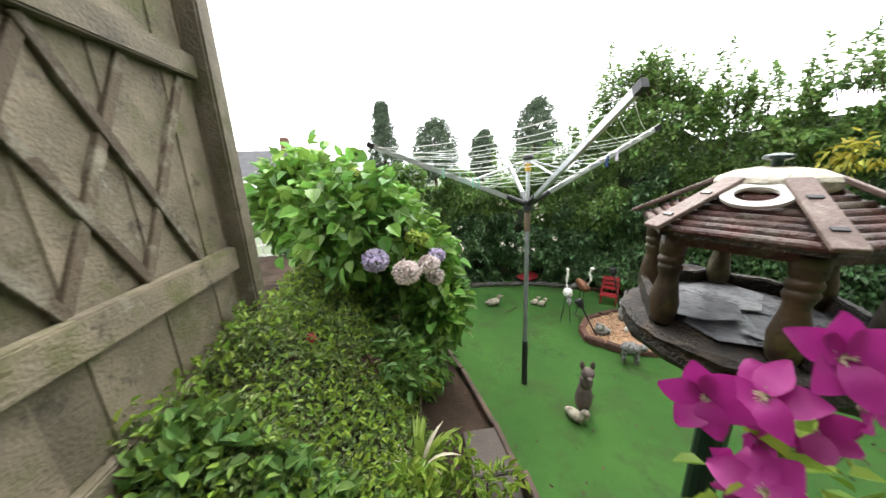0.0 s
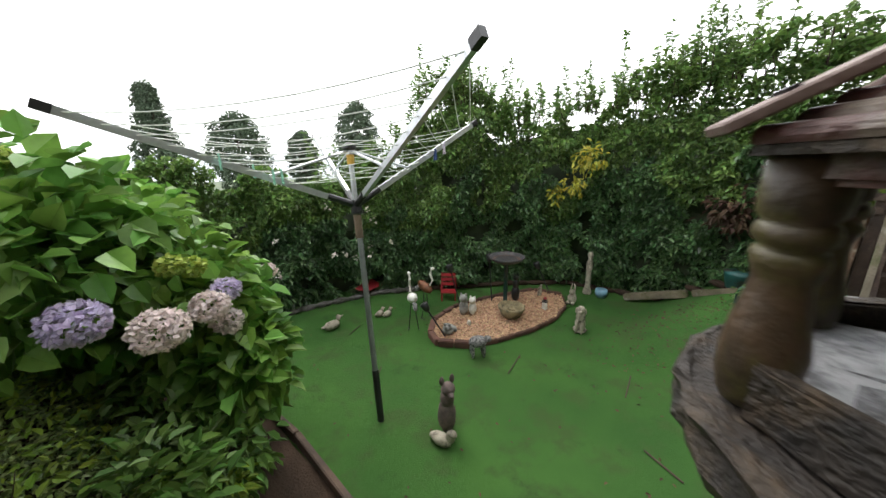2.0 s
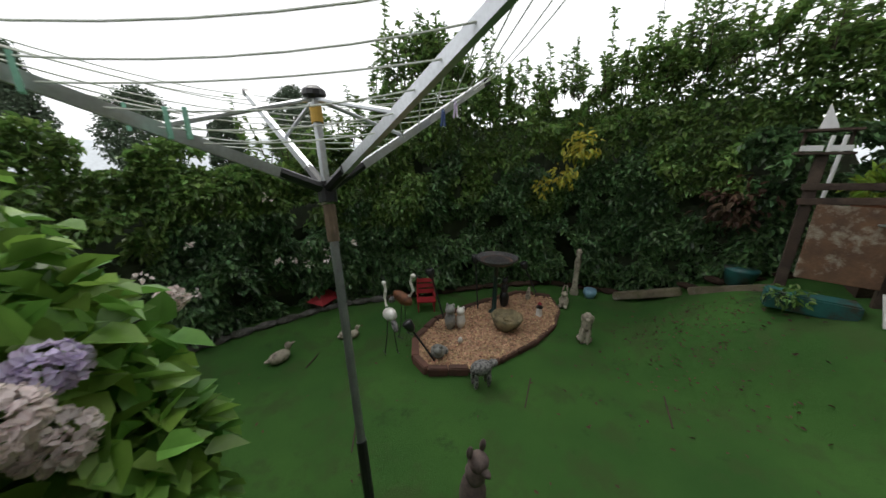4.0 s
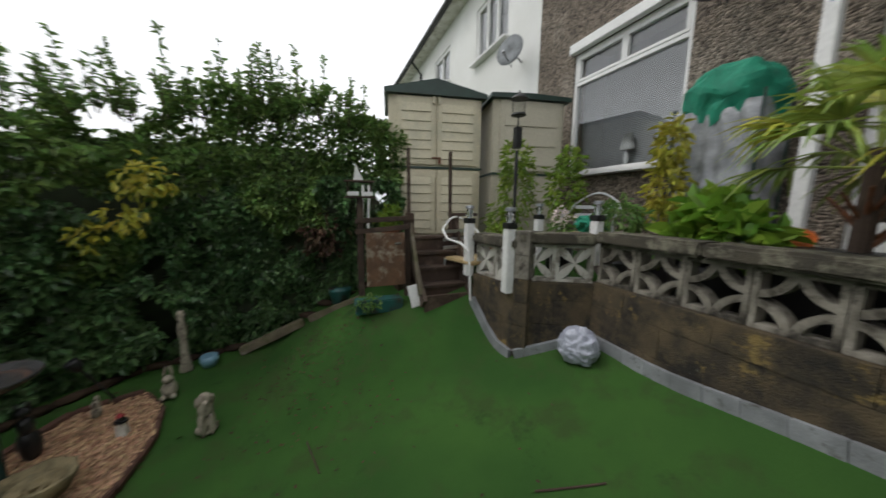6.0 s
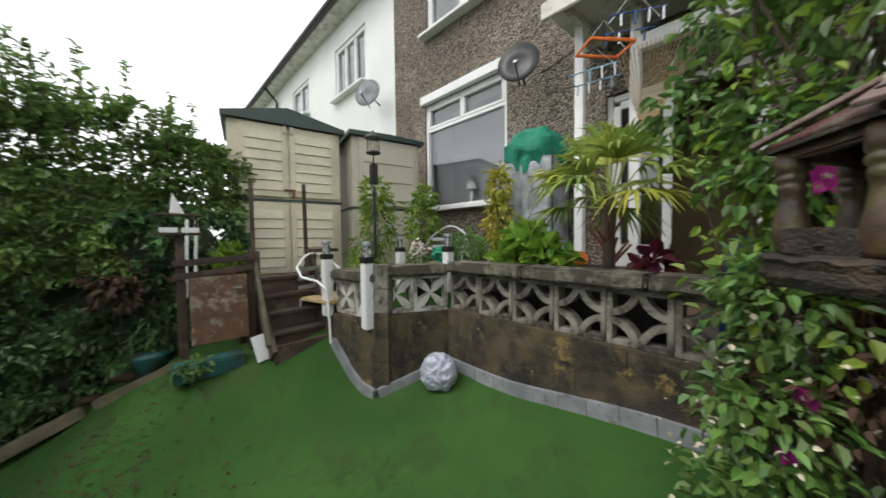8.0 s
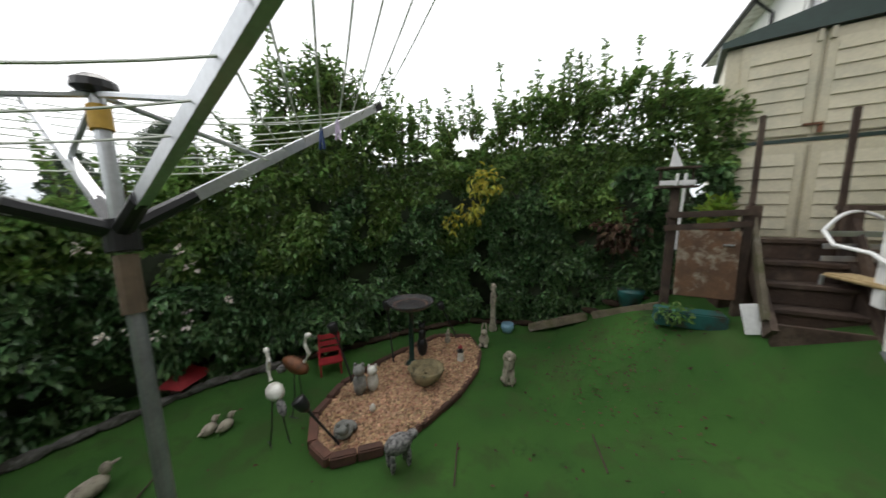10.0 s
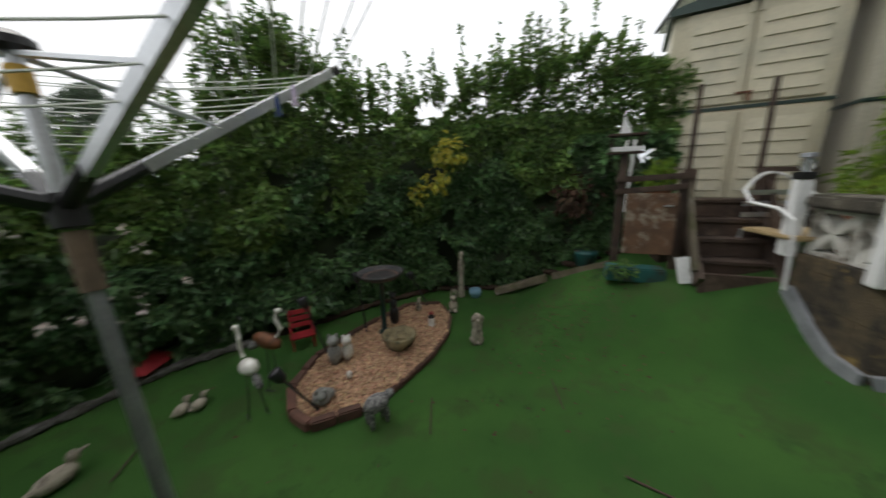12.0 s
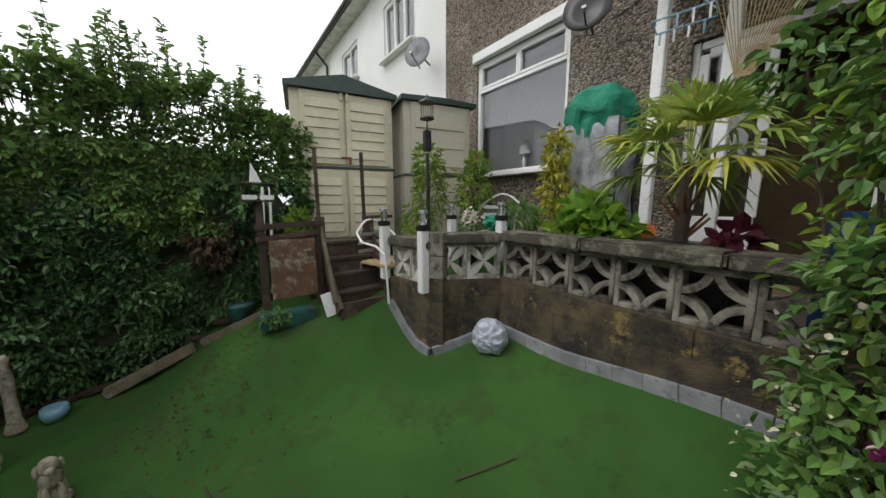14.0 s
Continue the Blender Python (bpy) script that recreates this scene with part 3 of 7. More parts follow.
def arc_strip(bm, cx, cz, r0, r1, a0, a1, n, d):
    """Curved bar in the x-z plane, depth d along y."""
    ring = []
    for i in range(n + 1):
        a = radians(a0 + (a1 - a0) * i / n)
        ring.append([bm.verts.new((cx + r * math.cos(a), y, cz + r * math.sin(a))) for r in (r0, r1) for y in (-d / 2, d / 2)])
    for p, q in zip(ring, ring[1:]):
        for a, b in ((0, 1), (1, 3), (3, 2), (2, 0)):
            bm.faces.new((p[a], p[b], q[b], q[a]))
    bm.faces.new((ring[0][0], ring[0][2], ring[0][3], ring[0][1]))
    bm.faces.new((ring[-1][0], ring[-1][1], ring[-1][3], ring[-1][2]))


def block_mesh(kind):
    bm = B()
    e = 0.026
    for s in (-1, 1):
        box(bm, (s * (BW / 2 - e / 2), 0, BH / 2), (e, BD, BH), bev=0.004)
        box(bm, (0, 0, BH / 2 + s * (BH / 2 - e / 2)), (BW - 2 * e, BD, e), bev=0.004)
    if kind == "star":
        for cx, cz, a in ((-BW / 2, 0, 0), (BW / 2, 0, 90), (BW / 2, BH, 180), (-BW / 2, BH, 270)):
            arc_strip(bm, cx, cz, 0.108, 0.142, a, a + 90, 8, BD * 0.86)
    else:
        for k in range(4):
            a = radians(45 + 90 * k)
            d, s = Vector((math.cos(a), 0, math.sin(a))), Vector((-math.sin(a), 0, math.cos(a)))
            c0 = Vector((0, 0, BH / 2))
            out = []
            for y in (-BD * 0.42, BD * 0.42):
                ring = []
                for u, w in ((0.0, 0.004), (0.05, 0.022), (0.1, 0.03), (0.14, 0.022), (0.172, 0.006)):
                    ring.append((u, w))
                pts = [c0 + d * u + s * w for u, w in ring] + [c0 + d * u - s * w for u, w in ring[::-1]]
                out.append([bm.verts.new(p + Vector((0, y, 0))) for p in pts])
            n = len(out[0])
            for i in range(n):
                bm.faces.new((out[0][i], out[0][(i + 1) % n], out[1][(i + 1) % n], out[1][i]))
            bm.faces.new(out[0][::-1])
            bm.faces.new(out[1])
    bmesh.ops.recalc_face_normals(bm, faces=bm.faces)
    me = bpy.data.meshes.new("screen_block")
    bm.to_mesh(me)
    bm.free()
    return me


ME_STAR, ME_PETAL = block_mesh("star"), block_mesh("petal")
ME_STAR.materials.append(M_CONC)
ME_PETAL.materials.append(M_CONCWHITE)

LONG_A, LONG_B = (-2.09, 1.745), (-0.1, 1.69)
SIDE_A, SIDE_B = (-2.38, 1.27), (-2.12, 1.75)
FACE_A, FACE_B = (-2.93, 1.2), (-2.38, 1.27)


def block_wall(name, a, b, zl, nblocks, mesh, label, base0, plinth_out, caps=2):
    """Rendered base, row of pierced blocks and rough coping between two points; front is to the right of a to b seen from above."""
    ax, ay, bx, by = *a, *b
    ln, ang = math.hypot(bx - ax, by - ay), math.degrees(math.atan2(by - ay, bx - ax))
    t = thing(name, ax, ay, 0, label, "garden wall", rz=ang, kind="structure")
    n = max(2, int(ln / 0.4))
    row, zz = 0, base0
    while zz < zl - 0.02:
        hh = min(0.19, zl - zz)
        off = 0.5 if row % 2 else 0.0
        xs = [0.0] + [ln * (i + off) / n for i in range(1 if not off else 0, n) if 0.02 < ln * (i + off) / n < ln - 0.02] + [ln]
        for x0, x1 in zip(xs, xs[1:]):
            bm = B()
            box(bm, ((x0 + x1) / 2, 0.05 + random.uniform(-0.003, 0.003), zz + hh / 2), (x1 - x0 - 0.0016, 0.16, hh - 0.0016), bev=0.002)
            part("wall_block", bm, M_WALLB, t)
        zz += hh
        row += 1
    pw = ln / nblocks
    for i in range(nblocks):
        ob = new("screen_block", mesh)
        ob.parent = t
        ob.matrix_basis = Matrix.LocRotScale((pw * (i + 0.5), 0.05, zl), None, (pw / BW * 0.99, 1, 1))
    for i in range(caps):
        x0, x1 = ln * i / caps, ln * (i + 1) / caps
        bm = B()
        box(bm, ((x0 + x1) / 2, 0.05, zl + BH + 0.043), (x1 - x0 - 0.006, 0.21, 0.08), bev=0.015)
        bmesh.ops.subdivide_edges(bm, edges=[e for e in bm.edges if e.calc_length() > 0.15], cuts=6, use_grid_fill=True)
        for v in bm.verts:
            v.co += 0.007 * noise.noise_vector(v.co * 11 + Vector((i, 0, 0)))
        part("coping", bm, M_CAPC, t)
    if plinth_out:
        k = max(2, int(ln / 0.15))
        for i in range(k):
            x0, x1 = ln * i / k, ln * (i + 1) / k
            wx, wy = ax + (bx - ax) * (i + 0.5) / k, ay + (by - ay) * (i + 0.5) / k
            gz = lawn_z(wx, wy - 0.05)
            tilt = math.degrees(math.atan2(lawn_z(ax + (bx - ax) * (i + 1) / k, ay + (by - ay) * (i + 1) / k - 0.05) - lawn_z(ax + (bx - ax) * i / k, ay + (by - ay) * i / k - 0.05), ln / k))
            bm = B()
            box(bm, ((x0 + x1) / 2, -0.05 + random.uniform(-0.004, 0.004), gz + 0.0), ((x1 - x0) / math.cos(radians(tilt)) - 0.001, 0.03, 0.15), rot=(random.uniform(-2, 2), random.uniform(-1, 1) - tilt, 0), bev=0.003)
            part("edging_block", bm, M_GREYEDGE, t)
    return t


block_wall("wall_terrace", LONG_A, LONG_B, 1.022, 7, ME_STAR, "mossy pierced concrete block garden wall", 0.3, True, 3)
block_wall("wall_terrace_side", SIDE_A, SIDE_B, 1.0, 2, ME_PETAL, "stained pierced block wall at the terrace corner", 0.3, True, 1)
block_wall("wall_terrace_front", FACE_A, FACE_B, 0.95, 2, ME_PETAL, "white painted pierced block wall by the steps", 0.3, True, 1)

# solid pier where the two short walls meet
pier = thing("wall_corner", -2.36, 1.3, 0, "mossy corner pier of the terrace wall", "garden wall", rz=30, kind="structure")
for zz in (0.3, 0.48, 0.66, 0.84, 1.02, 1.2):
    part("wall_block", box(B(), (0, 0.02, zz + 0.09), (0.12, 0.12, 0.177), bev=0.004), M_WALLB if zz < 0.9 else M_CONC, pier)


def white_post(x, y, z0, z1, lamp=True):
    t = thing("corner_post", x, y, z0, "white plastic corner post with a black collar and solar light", "post", group="white posts on the terrace wall")
    h = z1 - z0
    bm = B()
    box(bm, (0, 0, (h - 0.1) / 2), (0.075, 0.075, h - 0.1), bev=0.006)
    part("post", bm, M_WHITE, t)
    bm = B()
    box(bm, (0, 0, h - 0.075), (0.085, 0.085, 0.045), bev=0.006)
    part("collar", bm, M_BLACK, t)
    bm = B()
    lathe(bm, [(0.022, h - 0.052), (0.03, h - 0.03), (0.034, h), (0.022, h + 0.03)], 12)
    part("light_globe", bm, M_CLEAR, t)
    bm = B()
    lathe(bm, [(0.026, h + 0.03), (0.04, h + 0.034), (0.038, h + 0.055), (0.03, h + 0.06)], 12)
    part("light_cap", bm, M_GALV, t)
    bm = B()
    tube(bm, (0, 0, h - 0.052), (0, 0, h + 0.03), 0.008, 0.008, 6)
    part("light_core", bm, M_ALU, t)


white_post(-2.43, 1.215, 0.9, 1.49)
white_post(-2.975, 1.15, 0.92, 1.5)
white_post(-2.29, 1.93, 1.1, 1.55)
white_post(-3.05, 1.98, 1.0, 1.53)

# ---- garden fence beside the path ----
M_LATH = mat("weathered_lath", (0.1, 0.075, 0.05), 0.9, (0.09, 0.07, 0.045), scale=6, fine=90, bump=0.5, stain=(0.22, 0.2, 0.15), stain_scale=8, objvar=0.25)


def build_fence():
    t = thing("fence", 1.0, -0.62, 0.0, "weathered green-stained larch fence panel with crossed laths", "fence")
    z0, z1, ln = 0.45, 2.75, 3.6
    for i in range(26):
        y = 0.02 + i * 0.14
        bm = B()
        box(bm, (0.03 + 0.006 * (i % 2), y + 0.07, (z0 + z1) / 2), (0.014, 0.146, z1 - z0), bev=0.003)
        part("board", bm, M_WOODOLD, t)
    for z, w in ((0.95, 0.1), (1.36, 0.11), (2.18, 0.09), (2.72, 0.09)):
        bm = B()
        box(bm, (0.0, ln / 2, z), (0.045, ln, w), bev=0.006)
        part("rail", bm, M_WOODOLD, t)
    for i in range(14):
        for s in (-1, 1):
            y0, y1 = -0.3 + i * 0.26, -0.3 + i * 0.26 + s * 0.4
            if min(y0, y1) < 0.03 or max(y0, y1) > ln:
                continue
            bm = B()
            a, b = Vector((0.016 - 0.003 * s, y0, 1.42)), Vector((0.016 - 0.003 * s, y1, 2.13))
            d = b - a
            box(bm, (a + b) / 2, (0.02, 0.034, d.length), rot=(-math.degrees(math.atan2(d.y, d.z)), 0, 0), bev=0.002)
            part("lath", bm, M_LATH, t)
    for y in (-0.03, 1.82):
        bm = B()
        box(bm, (-0.03, y, 1.4), (0.085, 0.1, 2.9), bev=0.01)
        part("post", bm, M_WOODOLD, t)
    bm = B()
    box(bm, (0.07, -0.06, 1.4), (0.06, 0.06, 2.9), bev=0.008)
    part("post", bm, M_WOODOLD, t)


build_fence()


def build_trellis_fence():
    t = thing("trellis_fence", 1.6, -3.55, 0.3, "white square trellis panel beyond the shrubs", "fence")
    for i in range(9):
        bm = B()
        box(bm, (i * 0.16, 0, 0.62), (0.02, 0.012, 1.24))
        part("slat", bm, M_WHITEWORN, t)
    for i in range(7):
        bm = B()
        box(bm, (0.64, 0.014, 0.3 + i * 0.15), (1.32, 0.012, 0.02))
        part("slat", bm, M_WHITEWORN, t)
    for x in (-0.05, 1.33):
        bm = B()
        box(bm, (x, 0, 0.62), (0.06, 0.06, 1.4), bev=0.006)
        part("post", bm, M_WOODDARK, t)


build_trellis_fence()

# ---- hedge round the lawn ----
HEDGE = [(2.2, -3.5, 1.65), (0.6, -3.4, 1.62), (-0.9, -3.33, 1.62), (-1.7, -3.22, 1.68), (-2.1, -3.02, 1.85), (-2.45, -2.82, 2.5), (-2.75, -2.62, 2.68), (-3.05, -2.45, 2.5), (-3.35, -2.27, 2.22), (-4.0, -1.75, 2.42), (-4.25, -1.0, 2.5), (-4.2, -0.3, 2.58), (-4.08, 0.2, 2.52), (-4.3, 0.62, 2.5), (-4.42, 0.82, 2.48)]


def hedge_at(u):
    seg = [math.dist(a[:2], b[:2]) for a, b in zip(HEDGE, HEDGE[1:])]
    for (a, b), s in zip(zip(HEDGE, HEDGE[1:]), seg):
        if u <= s or b is HEDGE[-1]:
            k = min(1.0, u / s)
            nx, ny = (a[1] - b[1]) / s, (b[0] - a[0]) / s
            return [a[i] + (b[i] - a[i]) * k for i in range(3)] + [-nx, -ny]
        u -= s


HEDGE_LEN = sum(math.dist(a[:2], b[:2]) for a, b in zip(HEDGE, HEDGE[1:]))


def build_hedge():
    t = thing("hedge", -3.0, -2.4, 0, "tall dense mixed garden hedge with ivy and bramble", "hedge")
    t.matrix_basis = Matrix()
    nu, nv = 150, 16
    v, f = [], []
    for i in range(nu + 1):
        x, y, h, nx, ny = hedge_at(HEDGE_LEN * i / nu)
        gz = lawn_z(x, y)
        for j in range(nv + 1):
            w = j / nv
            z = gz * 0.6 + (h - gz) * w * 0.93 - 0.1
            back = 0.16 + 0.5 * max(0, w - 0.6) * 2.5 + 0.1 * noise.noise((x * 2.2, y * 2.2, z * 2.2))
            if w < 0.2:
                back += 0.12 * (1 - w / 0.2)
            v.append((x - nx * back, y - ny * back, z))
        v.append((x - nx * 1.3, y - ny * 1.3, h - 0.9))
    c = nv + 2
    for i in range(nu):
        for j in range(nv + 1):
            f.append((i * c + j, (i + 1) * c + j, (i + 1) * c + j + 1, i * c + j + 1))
    # Added dark sheet behind the leaves, so gaps read as shade.
    part("shade_backing", (v, [], f), M_CORE, t)
    k = 120000
    u = RNG.uniform(0, HEDGE_LEN, k)
    w = RNG.uniform(0.02, 1.03, k)
    pts, nrm, lit, low = [], [], [], []
    for a, b in zip(u, w):
        x, y, h, nx, ny = hedge_at(a)
        gz = lawn_z(x, y)
        z = gz + (h - gz) * b
        lump = noise.noise((x * 1.7, y * 1.7, z * 1.7)) * 0.34 + noise.noise((x * 4.3, y * 4.3, z * 4.3)) * 0.2 + noise.noise((x * 11, y * 11, z * 11)) * 0.06
        thin = noise.noise((x * 3.1 + 9, y * 3.1, z * 3.1))
        if (thin < -0.3 and b < 0.7) or (b > 0.93 and thin < -0.1):
            continue
        out = lump - 0.12 * max(0, b - 0.8) * 5 * 0.6 - 0.05 * (0.2 - min(b, 0.2)) * 5 + random.uniform(-0.12, 0.05)
        pts.append((x + nx * out, y + ny * out, z + lump * 0.3 + (0.22 * noise.noise((x * 2.6, y * 2.6, 7)) if b > 0.8 else 0.0) * (b - 0.8) * 5))
        up = 0.9 if b > 0.85 else 0.15
        nrm.append((nx, ny, up))
        low.append(x > -2.0 and b < 0.95)
        # Higher leaves mostly take the lighter tone, as if lit from above.
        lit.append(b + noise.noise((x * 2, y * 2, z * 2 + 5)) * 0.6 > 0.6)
    pts, nrm, lit, low = np.array(pts), np.array(nrm), np.array(lit), np.array(low)
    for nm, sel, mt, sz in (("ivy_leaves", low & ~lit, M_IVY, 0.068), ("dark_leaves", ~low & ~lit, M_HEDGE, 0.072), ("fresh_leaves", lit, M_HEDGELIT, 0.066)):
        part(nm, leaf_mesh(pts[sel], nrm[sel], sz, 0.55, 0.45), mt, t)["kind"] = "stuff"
    ps, ns, bm = [], [], B()
    for i in range(330):
        x, y, h, nx, ny = hedge_at(random.uniform(HEDGE_LEN * 0.36, HEDGE_LEN * 0.97))
        hh = random.uniform(0.1, 0.34) if i % 9 else random.uniform(0.3, 0.55)
        if i >= 306:
            x, y, hh = -4.25 + random.uniform(-0.1, 0.1), random.uniform(-0.75, -0.1), random.uniform(0.3, 0.85)
        elif i >= 250:
            x, y, hh = random.uniform(-3.1, -2.4), random.uniform(-2.95, -2.55), random.uniform(0.15, 0.45)
        if i in (3, 9, 40):
            hh = 0.75
        a = Vector((x - nx * random.uniform(0.0, 0.5), y - ny * random.uniform(0, 0.5), h - 0.15))
        b = a + Vector((random.uniform(-0.12, 0.12), random.uniform(-0.12, 0.12), hh + 0.15))
        tube(bm, a, b, 0.006, 0.002, 4)
        m = int(18 + hh * 60)
        q = RNG.uniform(0.1, 1, m)
        ps.append(np.array(a) + np.outer(q, np.array(b - a)))
        ns.append(np.column_stack([RNG.normal(0, 1, m), RNG.normal(0, 1, m), np.full(m, 0.6)]))
    part("shoot_growth", bm, M_TWIG, t)["kind"] = "stuff"
    part("shoot_leaves", leaf_mesh(np.concatenate(ps), np.concatenate(ns), 0.06, 0.45, 0.1, spread=0.3), M_HEDGELIT, t)["kind"] = "stuff"
    for cx, cy, cz, r, kk in ((-3.72, -1.42, 1.72, (0.16, 0.2, 0.2), 130), (-3.62, -1.52, 1.42, (0.12, 0.16, 0.14), 60), (-3.6, -1.75, 1.3, (0.1, 0.12, 0.16), 36)):
        p, d = ball_points((cx, cy, cz), r, kk, 0.7)
        part("yellow_leaves", leaf_mesh(p, d, 0.075, 0.45, 0.9), M_GOLD, t, "yellowing hanging leaves")["kind"] = "stuff"
    ps, ns = [], []
    for i in range(13):
        x, y, h, nx, ny = hedge_at(random.uniform(2.4, 4.2))
        z = random.uniform(0.5, 1.25)
        p, d = ball_points((x + nx * 0.22, y + ny * 0.22, z), (0.03, 0.03, 0.03), 9, 0.5)
        ps.append(p)
        ns.append(d)
    part("blossom", leaf_mesh(np.concatenate(ps), np.concatenate(ns), 0.034, 0.8, 0.0), M_BLUSH, t, "scattered pale pink blossoms")["kind"] = "stuff"
    p, d = ball_points((-4.0, -0.1, 1.2), (0.18, 0.25, 0.25), 220, 0.7)
    part("dead_leaves", leaf_mesh(p, d, 0.08, 0.5, 0.8), M_DEAD, t, "brown withered leaves")["kind"] = "stuff"


build_hedge()

# ---- left bank: bed, edging, shrubs ----
def bank_z(x, y):
    """Planted bank rising from the lawn edging to the fence."""
    return 0.04 + 0.85 * smooth01((x + 0.1) / 1.0) * smooth01((0.75 - y) / 0.7) * (0.75 + 0.25 * smooth01((y + 2.4) / 1.2))


M_KERB = mat("damp_dark_stone", (0.13, 0.125, 0.115), 0.85, (0.06, 0.058, 0.05), scale=14, fine=120, bump=0.6, stain=(0.035, 0.035, 0.025), stain_scale=10)


def build_bank():
    nx, ny = 30, 50
    v, f = [], []
    for j in range(ny + 1):
        for i in range(nx + 1):
            y = 1.2 - 4.4 * j / ny
            x0 = -0.37 + 0.22 * smooth01((-0.4 - y) / 1.2) - 0.1 * smooth01((-1.6 - y) / 1.2)
            x = x0 + (2.4 - x0) * i / nx
            v.append((x, y, max(bank_z(x, y), lawn_z(x, y) + 0.012) + 0.02 * noise.noise((x * 4, y * 4, 0))))
    for j in range(ny):
        for i in range(nx):
            a = j * (nx + 1) + i
            f.append((a, a + nx + 1, a + nx + 2, a + 1))
    tagged(part("flower_bed", (v, [], f), M_SOIL, smooth=True), "dark soil bank planted with low shrubs", "flower bed", kind="structure")
    t = thing("lawn_edging", 0, 0, 0, "brown timber board edging between bed and lawn", "edging")
    pts = [(-0.42, 0.35), (-0.38, -0.28), (-0.34, -0.69), (-0.23, -1.29), (-0.13, -1.62)]
    for a, b in zip(pts, pts[1:]):
        d = math.dist(a, b)
        bm = B()
        box(bm, ((a[0] + b[0]) / 2, (a[1] + b[1]) / 2, lawn_z(*a) * 0.5 + lawn_z(*b) * 0.5 + 0.03), (0.035, d - 0.004, 0.12), rot=(0, 0, math.degrees(math.atan2(b[1] - a[1], b[0] - a[0])) - 90), bev=0.006)
        part("board", bm, M_PLANKBROWN, t)
    bm = B()
    box(bm, (0.1, -1.62, 0.06), (0.46, 0.035, 0.1), bev=0.006)
    part("board", bm, M_PLANKBROWN, t)
    for i, (y0, y1) in enumerate(((0.35, 0.02), (0.01, -0.33), (-0.34, -0.66))):
        ym = (y0 + y1) / 2
        bm = box(B(), (-0.235, ym, max(bank_z(-0.235, ym), lawn_z(-0.235, ym)) + 0.03), (0.24, y0 - y1 - 0.01, 0.05), rot=(0, random.uniform(-2, 1), random.uniform(-2, 2)), bev=0.006)
        tagged(part("paving_slab", bm, M_WET), "wet grey brown paving slab beside the bed", "paving slab", "slabs by the lawn edging", kind="structure")
    # kerb stones along the foot of the hedge
    t = thing("stone_kerb", 0, 0, 0, "low grey stones edging the lawn under the hedge", "kerb")
    for i in range(46):
        x, y, h, nx_, ny_ = hedge_at(1.4 + i * 0.2)
        bm = B()
        blob(bm, (x + nx_ * 0.1, y + ny_ * 0.1, lawn_z(x, y) + 0.03), (0.12, 0.045, 0.036), rot=(0, 0, math.degrees(math.atan2(nx_, -ny_))), sub=2, amp=0.3, seed=i)
        part("stone", bm, M_KERB if i < 16 else M_SOIL, t)


build_bank()


